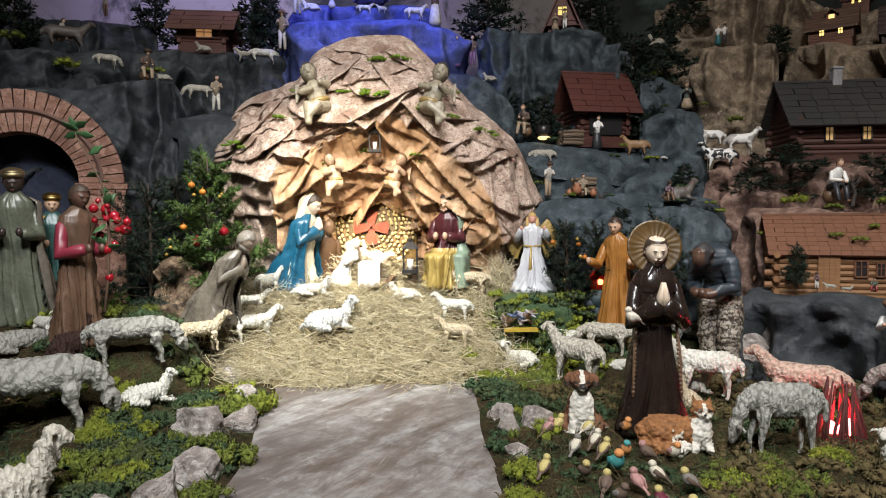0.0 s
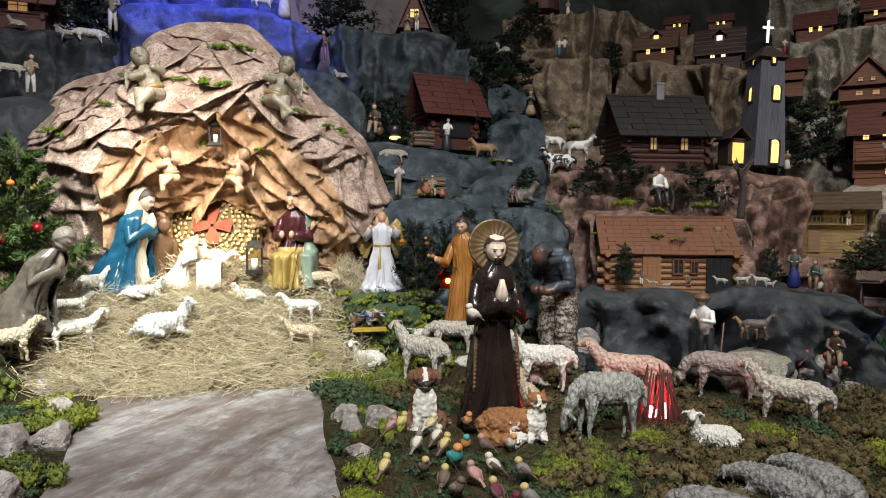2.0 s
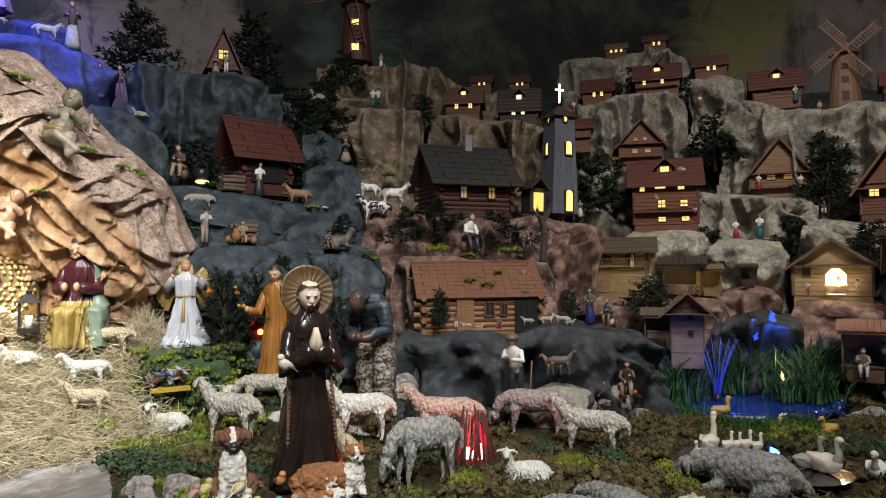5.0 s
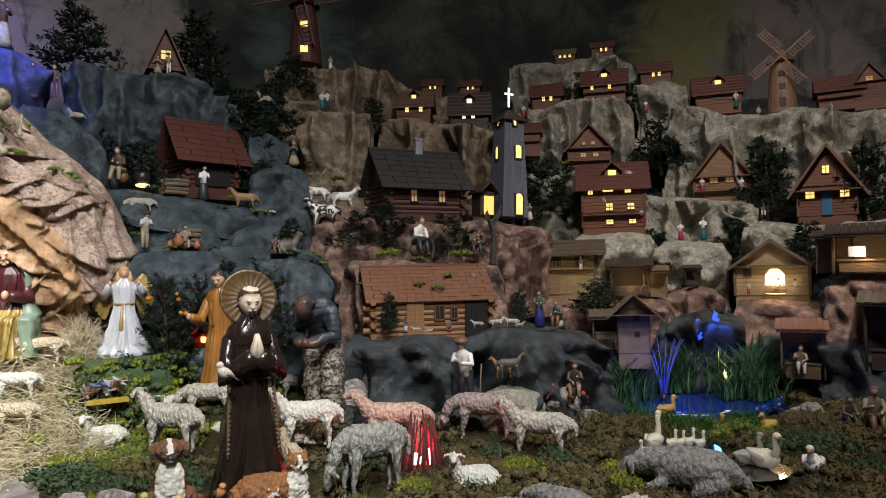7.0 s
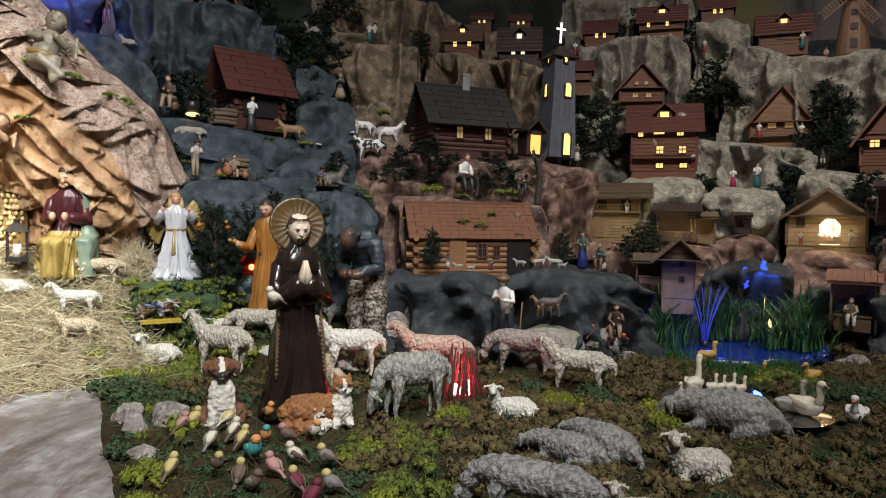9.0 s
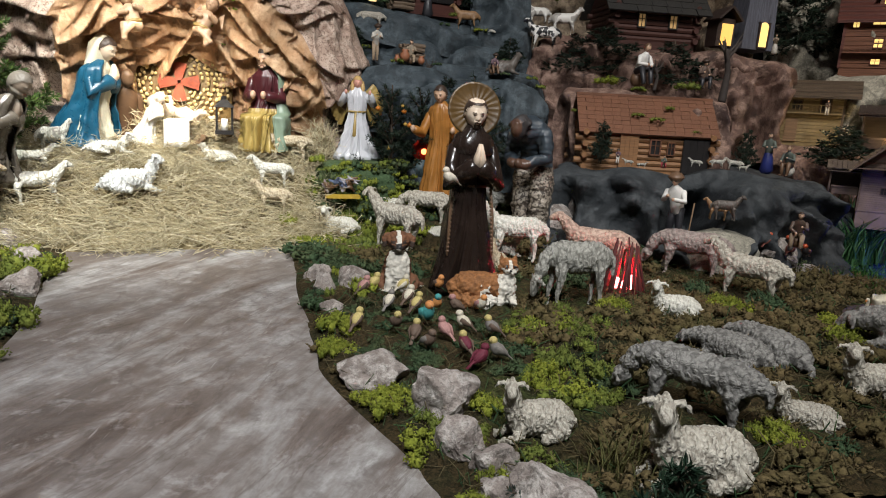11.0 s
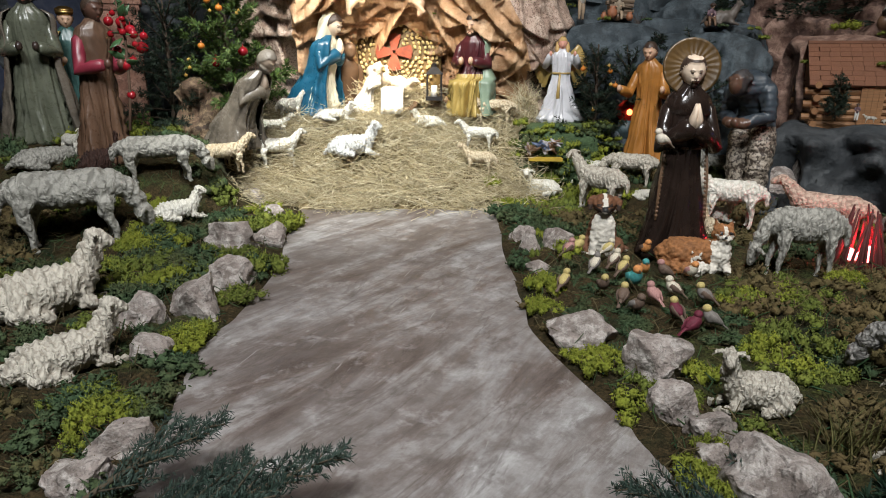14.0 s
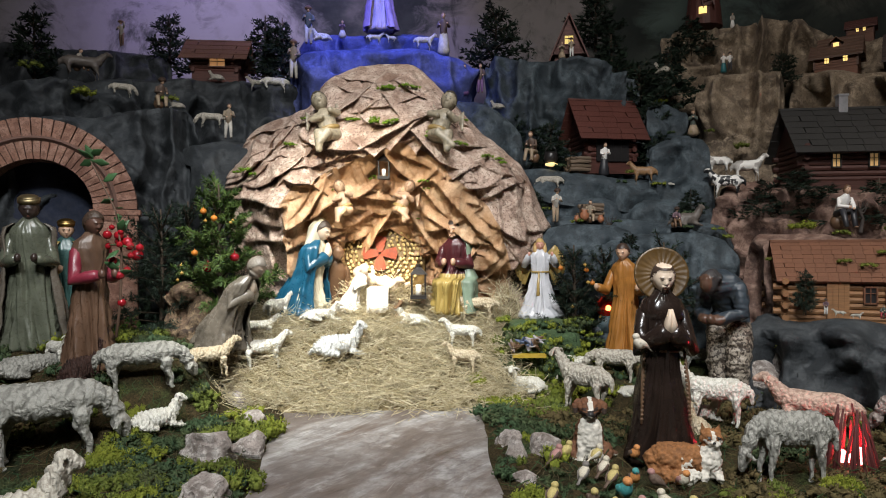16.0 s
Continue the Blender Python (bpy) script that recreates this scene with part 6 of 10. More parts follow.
house("chalet", 2.971, 2.667, 0.804, 0.34, 0.24, 0.25, 0.13, -46, CHALETWOOD, REDWOOD, "two-storey brown chalet with glowing windows", windows=((0.14, 0.8, 0.1, 0.13, True), (0.42, 0.84, 0.2, 0.11, True), (0.74, 0.82, 0.13, 0.15, True), (0.44, 0.46, 0.14, 0.2, True), (0.78, 0.46, 0.14, 0.18, True), (0.44, 0.12, 0.14, 0.13, True), (0.8, 0.12, 0.14, 0.12, True)), balcony=0.28, dormer=True, group=CH, rows=7)
house("chalet", 3.576, 2.377, 0.997, 0.30, 0.22, 0.10, 0.19, -52, wood((0.24, 0.13, 0.07)), CHALETWOOD, "gabled chalet with carved balcony and lit panes", gable_front=True, windows=((0.36, 0.25, 0.18, 0.35, True), (0.64, 0.25, 0.18, 0.35, True)), balcony=0.12, lit=DIMLIT, group=CH)
house("chalet", 3.827, 2.541, 1.588, 0.26, 0.19, 0.09, 0.11, -52, CHALETWOOD, REDWOOD, "dark brown chalet with one lit attic window", windows=((0.5, 0.5, 0.3, 0.4, False),), dormer=True, group=CH, rows=6)
house("cottage", 4.151, 1.964, 1.532, 0.22, 0.16, 0.07, 0.08, -60, CHALETWOOD, REDWOOD, "low brown cottage beside a round-roofed one", windows=((0.5, 0.5, 0.2, 0.4, False),), balcony=0.1, group=CH, rows=6)
house("cottage", 4.212, 1.829, 1.515, 0.15, 0.14, 0.10, 0.10, -62, CHALETWOOD, REDWOOD, "brown cottage with steep roof on the cliff", windows=((0.5, 0.55, 0.3, 0.35, True),), lit=DIMLIT, gable_front=True, group=CH, rows=6)
house("shuttered_cottage", 3.706, 1.851, 0.826, 0.27, 0.22, 0.165, 0.20, -58, CHALETWOOD, wood((0.19, 0.085, 0.05)), "tall brown cottage with yellow windows and a blue shutter", gable_front=True, windows=((0.22, 0.30, 0.2, 0.28, True), (0.80, 0.30, 0.2, 0.28, True), (0.5, 0.66, 0.16, 0.3, True)), doors=((0.5, 0.17, 0.75, paint((0.03, 0.12, 0.22)), "blue shutter"),), over=0.2)
house("bakehouse", 3.262, 1.897, 0.425, 0.33, 0.24, 0.15, 0.12, -62, paint((0.30, 0.21, 0.11), 0.8), wood((0.12, 0.08, 0.05)), "stone bakehouse with a glowing oven front", gable_front=True, windows=((0.18, 0.42, 0.12, 0.3, False),), group=CH)
house("inn", 2.602, 2.647, 0.442, 0.26, 0.18, 0.24, 0.05, -46, paint((0.24, 0.175, 0.08), 0.85), wood((0.10, 0.07, 0.045)), "ochre plastered inn with a small balcony", windows=((0.25, 0.72, 0.18, 0.2, False), (0.7, 0.72, 0.2, 0.28, False)), doors=((0.2, 0.2, 0.45, PLANKWOOD, "plank door"),), balcony=0.56, over=0.3, rows=4)
house("mill_house", 2.310, 1.975, 0.213, 0.13, 0.12, 0.19, 0.06, -46, paint((0.25, 0.18, 0.15), 0.8), wood((0.16, 0.11, 0.08)), "narrow pinkish plaster house with brown shutters", windows=((0.6, 0.60, 0.2, 0.15, False), (0.6, 0.32, 0.2, 0.15, False)), over=0.35, gable_front=True)


def tower():
    root = empty("chapel_tower", pose(2.395, 2.912, 0.868, 0, 2, -8))
    plank = wood((0.12, 0.125, 0.155), (30.0, 30.0, 2.0))
    w0, w1, h = 0.165, 0.12, 0.54
    bm = bmesh.new()
    box(bm, (0, 0, h / 2), (w0 * 0.93, w0 * 0.93, h), 0, None, w1 / w0 * 0.97)
    body = part("wall", bm, plank, root, "", False)
    for side in range(4):
        r = Matrix.Rotation(side * math.pi / 2, 4, "Z")
        for k in range(12):
            u = (k + 0.5) / 12 - 0.5
            b, t = Vector((u * w0, -w0 / 2, 0)), Vector((u * w1, -w1 / 2, h))
            wb, wt = w0 / 12 * 0.47, w1 / 12 * 0.47
            vs = [r @ Vector(p) for p in ((b.x - wb, b.y, 0), (b.x + wb, b.y, 0), (t.x + wt, t.y, h), (t.x - wt, t.y, h), (b.x - wb, b.y + 0.012, 0), (b.x + wb, b.y + 0.012, 0), (t.x + wt, t.y + 0.012, h), (t.x - wt, t.y + 0.012, h))]
            bm = bmesh.new()
            vs = [bm.verts.new(p) for p in vs]
            for f in ((0, 1, 2, 3), (5, 4, 7, 6), (1, 5, 6, 2), (4, 0, 3, 7), (3, 2, 6, 7)):
                bm.faces.new([vs[i] for i in f])
            part("plank", bm, plank, body, "", False)
    bm = bmesh.new()
    bmesh.ops.create_cone(bm, cap_ends=True, segments=4, radius1=0.115, radius2=0.02, depth=0.07, matrix=Matrix.Translation((0, 0, h + 0.035)) @ Matrix.Rotation(math.pi / 4, 4, "Z"))
    part("roof", bm, DARKWOOD, root, "", False)
    bm = bmesh.new()
    box(bm, (0, 0, h + 0.145), (0.009, 0.009, 0.11))
    box(bm, (0, 0, h + 0.165), (0.055, 0.009, 0.009))
    part("cross", bm, glow((1.0, 0.97, 0.9), 1.3), root, "white glowing cross", False)
    for (u, zz, ww, hh, side) in ((0.02, 0.36, 0.045, 0.07, 0), (0.0, 0.52, 0.025, 0.025, 0), (0.0, 0.52, 0.02, 0.022, 3), (0.0, 0.36, 0.035, 0.07, 3), (0.02, 0.07, 0.05, 0.12, 0)):
        r = Matrix.Rotation(side * math.pi / 2, 4, "Z")
        off = -(w0 + (w1 - w0) * zz / h) / 2 - 0.004
        bm = bmesh.new()
        for s in (-1, 1):
            box(bm, r @ Vector((u + s * ww / 2, off, zz)), (0.008, 0.012, hh) if side == 0 else (0.012, 0.008, hh))
        box(bm, r @ Vector((u, off, zz - hh / 2)), (ww, 0.012, 0.008) if side == 0 else (0.012, ww, 0.008))
        win = part("window", bm, DARKWOOD, root, "", False)
        bm = bmesh.new()
        ball(bm, r @ Vector((u, off, zz + hh * 0.3)), (ww * 0.48, 0.004, ww * 0.48) if side == 0 else (0.004, ww * 0.48, ww * 0.48))
        box(bm, r @ Vector((u, off, zz - hh * 0.1)), (ww * 0.94, 0.006, hh * 0.8) if side == 0 else (0.006, ww * 0.94, hh * 0.8))
        part("pane", bm, LIT, win, "glowing amber pane", False)
    bm = bmesh.new()
    box(bm, (-0.17, -0.02, 0.065), (0.09, 0.10, 0.13))
    porch = part("porch", bm, DARKWOOD, root, "", False)
    bm = bmesh.new()
    box(bm, (-0.165, -0.0735, 0.055), (0.058, 0.005, 0.10))
    part("doorway", bm, glow((1.0, 0.62, 0.15), 0.9), porch, "doorway lit yellow from within", False)
    bm = bmesh.new()
    for s in (-1, 1):
        box(bm, (-0.17 + s * 0.032, -0.03, 0.15), (0.085, 0.15, 0.01), 0, Matrix.Rotation(s * 0.8, 4, "Y"))
    part("porch_roof", bm, DARKWOOD, root, "", False)
    return tagged(root, "dark plank chapel tower with amber windows and cross", "tower")


tower()


def windmill(name, x, y, z, h, mat, turn, blade, spin, label):
    root = empty(name, pose(x, y, z, 0, 0, turn))
    bm = bmesh.new()
    bmesh.ops.create_cone(bm, cap_ends=True, segments=16, radius1=h * 0.222, radius2=h * 0.14, depth=h * 0.78, matrix=Matrix.Translation((0, 0, h * 0.39)))
    part("tower", bm, mat, root, "", False)
    bm = bmesh.new()
    bmesh.ops.create_cone(bm, cap_ends=True, segments=16, radius1=h * 0.20, radius2=h * 0.03, depth=h * 0.2, matrix=Matrix.Translation((0, 0, h * 0.88)))
    part("cap", bm, mat, root, "", False)
    for k in range(4):
        bm = bmesh.new()
        r = Matrix.Translation((0, -h * 0.24, h * 0.82)) @ Matrix.Rotation(radians(spin + 90 * k), 4, "Y")
        box(bm, r @ Vector((0, 0, blade * 0.5)), (h * 0.018, h * 0.02, blade), 0, r.to_3x3().to_4x4())
        for s in (0, 1):
            box(bm, r @ Vector((h * 0.12 * s, 0.003, blade * 0.58)), (h * 0.012, h * 0.012, blade * 0.8), 0, r.to_3x3().to_4x4())
        for q in range(9):
            box(bm, r @ Vector((h * 0.06, 0, blade * (0.2 + 0.09 * q))), (h * 0.14, h * 0.012, h * 0.012), 0, r.to_3x3().to_4x4())
        part("blade", bm, mat, root, "", False)
    for zz, hh, on in ((0.58, 0.07, False), (0.38, 0.08, False), (0.14, 0.13, False)) if name == "pale_windmill" else ((0.5, 0.07, True), (0.16, 0.08, True)):
        bm = bmesh.new()
        rr = h * (0.23 - 0.085 * zz / 0.78)
        box(bm, (0, -rr, zz * h), (h * 0.09, h * 0.03, h * hh))
        part("window", bm, LIT if on else DARKWOOD, root, "", False)
    return tagged(root, label, "windmill")


windmill("windmill", 1.751, 4.283, 2.008, 0.53, wood((0.10, 0.034, 0.026), (30.0, 30.0, 2.0)), -25, 0.34, 78, "dark red wooden windmill with lit windows")
windmill("pale_windmill", 3.972, 2.205, 1.489, 0.40, wood((0.26, 0.15, 0.09), (30.0, 30.0, 2.0)), -58, 0.20, 50, "pale brown wooden windmill with lattice blades")

# ---- moss and plants ----
def ico(sub):
    bm = bmesh.new()
    bmesh.ops.create_icosphere(bm, subdivisions=sub, radius=1.0)
    v, f = [tuple(p.co) for p in bm.verts], [tuple(q.index for q in g.verts) for g in bm.faces]
    bm.free()
    return v, f


def cushion(seed, n=76, spike=1.6):
    """One tuft of lichen: small crumbs and tips crowded over knobs of a low dome."""
    rng = random.Random(seed)
    verts, faces = [], []
    knobs = []
    for _ in range(11 if n > 50 else 8):
        a, q = rng.uniform(0, 2 * math.pi), math.sqrt(rng.uniform(0, 0.75))
        knobs.append((Vector((math.cos(a) * q, math.sin(a) * q, 0.45 * math.sqrt(1 - q * q))), rng.uniform(0.26, 0.42)))
    shape = [(1, 0, -0.5), (-0.5, 0.87, -0.5), (-0.5, -0.87, -0.5), (0, 0, spike)]
    tri = [(0, 1, 3), (1, 2, 3), (2, 0, 3)]
    for k in range(3 * n):
        c, r = knobs[k % len(knobs)]
        d = Vector((rng.gauss(0, 1), rng.gauss(0, 1), rng.gauss(0.5, 0.8))).normalized()
        p = c + d * r * rng.uniform(0.6, 1.1)
        s = rng.uniform(0.028, 0.07)
        turn = (d + 0.9 * Vector((rng.gauss(0, 1), rng.gauss(0, 1), rng.gauss(0, 1)))).to_track_quat("Z", "Y").to_matrix()
        b0 = len(verts)
        verts += [tuple(p + turn @ Vector(v) * s * rng.uniform(0.7, 1.3)) for v in shape]
        faces += [tuple(i + b0 for i in f) for f in tri]
    bv, bf = ico(1)
    for c, r in knobs:
        b0 = len(verts)
        verts += [tuple(c + Vector(v) * r * 0.6) for v in bv]
        faces += [tuple(i + b0 for i in f) for f in bf]
    return verts, faces


def moss_field(name, spots, mat, label, seed, kind="stuff", n=108, puff=1.0, spike=1.6):
    """Tufts joined into one carpet; spots: (x, y, z, radius)."""
    rng = random.Random(seed)
    v, f = cushion(seed, n, spike)
    ms = [pose(x, y, z - 0.12 * r, rng.uniform(-12, 12), rng.uniform(-12, 12), rng.uniform(0, 360)) @ Matrix.Diagonal((r, r * rng.uniform(0.7, 1.3), r * rng.uniform(0.8, 1.35) * puff, 1)) for x, y, z, r in spots]
    return tagged(part(name, scatter_mesh(name, v, f, ms), mat), label, "moss", "", kind)


def in_path(x, y):
    return path_side(y, LEFT_SIDE) - 0.01 < x < path_side(y, RIGHT_SIDE) + 0.01 and y < 2.45


PATHSTONES = ((-0.748, 2.385, 0.000, 0.107), (-0.607, 2.106, 0.000, 0.096), (-0.647, 1.797, 0.000, 0.168), (-0.557, 1.847, 0.000, 0.111), (-0.549, 1.487, 0.000, 0.134), (-0.570, 1.305, 0.000, 0.144),
                   (-0.658, 1.244, 0.000, 0.110), (-0.568, 1.078, 0.000, 0.101), (-0.481, 0.795, 0.000, 0.102), (-0.492, 0.720, 0.000, 0.094),
                   (0.196, 1.911, 0.000, 0.094), (0.197, 1.775, 0.000, 0.067), (0.282, 1.810, 0.000, 0.111), (0.196, 1.621, 0.000, 0.074), (0.230, 1.176, 0.000, 0.153), (0.317, 1.046, 0.000, 0.134), (0.308, 0.899, 0.000, 0.078), (0.348, 0.847, 0.000, 0.079), (0.326, 0.769, 0.000, 0.072), (0.377, 0.680, 0.000, 0.129))
FOOT += [(x, y, 0.42 * s) for x, y, z, s in PATHSTONES] + [(0.40, 1.79, 0.09), (0.60, 1.62, 0.10), (1.07, 1.70, 0.09), (0.585, 1.745, 0.10), (1.675, 1.297, 0.17), (1.697, 1.044, 0.10)]
BIRDPLOT = (0.20, 0.58, 1.17, 1.72)


def clear_of(x, y, r):
    """A tuft's radius that leaves the animals and stones in sight: smaller beside them, none upon them."""
    gap = min(math.hypot(x - fx, y - fy) - fr for fx, fy, fr in FOOT)
    if BIRDPLOT[0] < x < BIRDPLOT[1] and BIRDPLOT[2] < y < BIRDPLOT[3]:
        r = min(r, 0.026)
    return 0.0 if gap < 0.0 else min(r, 0.020 + gap)


rng = random.Random(5)
fields = collections.defaultdict(list)
for _ in range(4600):
    x, y = rng.uniform(-2.3, 3.9), rng.uniform(0.68, 2.75)
    if in_path(x, y) or (mound_height(x, y) > 0.012) or (-0.8 < x < 0.1 and y > 2.25) or math.hypot(x - 2.42, y - 1.78) < 0.42:
        continue
    if x < -0.5 and y > 2.72 or x > 0 and math.hypot(x, y) > 2.9 and x < 1.8:
        continue
    k = noise.noise((x * 2.6, y * 2.6, 3.0)) + 0.35 * noise.noise((x * 9, y * 9, 1.0))
    if x > 0.45 and y < 1.75:
        kind = "brown" if k < 0.28 else "dark" if k < 0.48 else "green" if k < 0.68 else "lime"
    elif x > 0.5:
        kind = "brown" if k < 0.05 else "dark" if k < 0.20 else "green" if k < 0.38 else "lime"
    else:
        kind = "brown" if k < -0.30 else "dark" if k < 0.10 else "green" if k < 0.28 else "lime"
    if BIRDPLOT[0] < x < BIRDPLOT[1] and BIRDPLOT[2] < y < BIRDPLOT[3]:
        kind = "dark"
    r = {"green": 0.050, "lime": 0.052, "dark": 0.050, "brown": 0.056}[kind] * rng.uniform(0.7, 1.4) * min(1.0, 0.45 + 0.3 * math.hypot(x, y))
    r = clear_of(x, y, r)
    if r and rng.random() < 0.62:
        fields[kind + (" far" if math.hypot(x, y) > 2.25 or kind == "brown" else "")].append((x, y, bank_height(x, y) + 0.006, r))
# bright patches that stand out
for x0, y0, wide, kind, count in ((-0.880, 1.800, 0.12, "lime", 22), (-1.170, 1.930, 0.10, "green", 14), (-0.513, 1.144, 0.05, "lime", 10), (-0.497, 0.767, 0.035, "lime", 9), (-0.565, 0.921, 0.06, "green", 10),
                                  (0.226, 1.069, 0.035, "lime", 8), (0.306, 0.701, 0.04, "lime", 9), (0.366, 0.741, 0.03, "green", 6), (0.696, 1.415, 0.10, "green", 12), (0.714, 1.394, 0.07, "lime", 4),
                                  (0.198, 1.452, 0.03, "lime", 7), (0.165, 1.319, 0.025, "lime", 5), (0.950, 1.530, 0.05, "lime", 8), (-0.800, 2.180, 0.08, "green", 10), (-0.74, 1.60, 0.09, "green", 14), (-0.70, 1.45, 0.06, "lime", 8), (-0.95, 1.55, 0.10, "lime", 12), (-0.55, 0.86, 0.03, "lime", 6), (-0.62, 1.72, 0.05, "green", 8), (0.220, 2.350, 0.08, "lime", 12), (0.330, 2.250, 0.08, "green", 10),
                                  (1.270, 1.480, 0.04, "lime", 7), (1.380, 1.200, 0.03, "lime", 4), (0.825, 0.816, 0.025, "lime", 5), (1.440, 1.280, 0.04, "lime", 5)):
    for _ in range(count):
        x, y = rng.gauss(x0, wide * 0.6), rng.gauss(y0, wide * 0.6)
        r = clear_of(x, y, rng.uniform(0.024, 0.044) * min(1.0, 0.5 + 0.28 * math.hypot(x, y)))
        if r and not in_path(x, y):
            fields[kind + (" far" if math.hypot(x, y) > 2.25 else "")].append((x, y, bank_height(x, y) + 0.012, r))
for k in range(90):
    x, y = rng.uniform(0.12, 0.95), rng.uniform(2.45, 2.95)
    if mound_height(x, y) < 0.19:
        fields[("dark far", "green far", "dark far", "lime far", "brown far")[k % 5]].append((x, y, soil(x, y) + 0.005, rng.uniform(0.035, 0.065)))
for k in range(80):
    t = rng.random()
    fields[("dark far", "green far", "lime far")[k % 3]].append((rng.uniform(0.24, 0.64), 2.575 + 0.09 * t + rng.uniform(-0.01, 0.01), 0.05 + 0.23 * t, rng.uniform(0.03, 0.05)))
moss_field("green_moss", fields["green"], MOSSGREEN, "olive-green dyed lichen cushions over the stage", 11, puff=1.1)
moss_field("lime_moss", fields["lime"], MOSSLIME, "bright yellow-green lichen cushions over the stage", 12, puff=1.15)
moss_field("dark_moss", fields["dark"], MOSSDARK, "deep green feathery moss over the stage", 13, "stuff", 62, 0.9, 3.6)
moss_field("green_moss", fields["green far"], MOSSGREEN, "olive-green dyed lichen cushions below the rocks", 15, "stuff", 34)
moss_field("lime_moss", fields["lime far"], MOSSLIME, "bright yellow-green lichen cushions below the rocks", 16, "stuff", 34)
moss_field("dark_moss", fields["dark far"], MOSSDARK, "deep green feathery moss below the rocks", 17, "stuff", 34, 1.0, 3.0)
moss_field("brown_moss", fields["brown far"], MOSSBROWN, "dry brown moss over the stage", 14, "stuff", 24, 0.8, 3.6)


def carpet_paint():
    n = Nodes("moss_carpet")
    wide, mid, fine = n.noise(3.0, 4, 0.6, 0.3), n.noise(26, 5, 0.7), n.noise(150, 4, 0.7)
    c = n.ramp(wide, [(0.36, (0.035, 0.055, 0.025)), (0.44, (0.085, 0.06, 0.028)), (0.53, (0.11, 0.075, 0.036)), (0.60, (0.07, 0.085, 0.03)), (0.7, (0.13, 0.15, 0.04))])
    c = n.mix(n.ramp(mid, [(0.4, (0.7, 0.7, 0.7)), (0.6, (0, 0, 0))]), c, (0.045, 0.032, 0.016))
    # Dark gaps between tufts: their shade painted into the colour.
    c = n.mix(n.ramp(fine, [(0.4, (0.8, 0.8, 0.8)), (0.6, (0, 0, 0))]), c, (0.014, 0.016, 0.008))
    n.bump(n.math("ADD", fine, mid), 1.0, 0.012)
    return n.finish(c, 0.95, 0.0, 0.1)


def lumps(x, y):
    d, _ = noise.voronoi(Vector((x * 17, y * 17, 0.4)) + 0.4 * noise.noise_vector(Vector((x * 9, y * 9, 0))))
    e, _ = noise.voronoi(Vector((x * 46, y * 46, 2.0)))
    return 0.030 * (0.75 - d[0]) + 0.011 * (0.6 - e[0]) + 0.012 * noise.noise((x * 4, y * 4, 0))


CARPET = carpet_paint()
for name, x0, x1, n in (("moss_carpet", -2.3, -0.38, 170), ("moss_carpet", 0.02, 2.3, 206), ("moss_carpet", 2.3, 3.9, 90)):
    rows = []
    for i in range(n + 1):
        x = x0 + (x1 - x0) * i / n
        row = []
        for j in range(150):
            y = 0.665 + 1.975 * j / 149
            wl, wr = path_side(y, LEFT_SIDE), path_side(y, RIGHT_SIDE)
            side = min(1.0, max((wl - x) if x < 0 else (x - wr), -0.03) / 0.05)
            pond = min(1.0, (math.hypot(x - 2.42, y - 1.78) - 0.40) / 0.06)
            keep = min(side, max(pond, -0.3), 1.0 - 3 * mound_height(x, y) / 0.06)
            row.append((x, y, bank_height(x, y) + (lumps(x, y) * keep if keep > 0 else max(-1.0, keep) * 0.03)))
        rows.append(row)
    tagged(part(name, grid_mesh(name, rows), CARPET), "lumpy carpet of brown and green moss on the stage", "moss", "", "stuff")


def turf_spot(rng):
    while True:
        x, y = rng.uniform(-2.3, 3.9), rng.uniform(0.68, 2.6)
        if not in_path(x, y) and not mound_height(x, y) > 0.012 and not (-0.8 < x < 0.1 and y > 2.25) and math.hypot(x - 2.42, y - 1.78) > 0.40:
            return x, y, bank_height(x, y) + rng.uniform(0.0, 0.022)


tagged(strands("dry_turf", 8500, turf_spot, 0.042, 0.0010, leaf((0.075, 0.06, 0.025), (0.14, 0.11, 0.05), 0.8), 1.0, 21, 2), "matted dry brown turf fibres between the moss", "turf", "", "stuff")
tagged(strands("green_turf", 6000, turf_spot, 0.036, 0.0013, leaf((0.02, 0.055, 0.02), (0.06, 0.10, 0.03), 0.8), 1.1, 22, 2), "short dark green turf fibres between the moss", "turf", "", "stuff")


def tuft(x, y, z, r, mat, label, seed=1):
    v, f = cushion(seed + 40)
    ob = part("moss_tuft", scatter_mesh("moss_tuft", v, f, [Matrix.Diagonal((r, r, r * 0.8, 1))]), mat)
    ob.matrix_basis = pose(x, y, z, 0, 0, 37 * seed)
    return tagged(ob, label, "moss", "moss tufts")


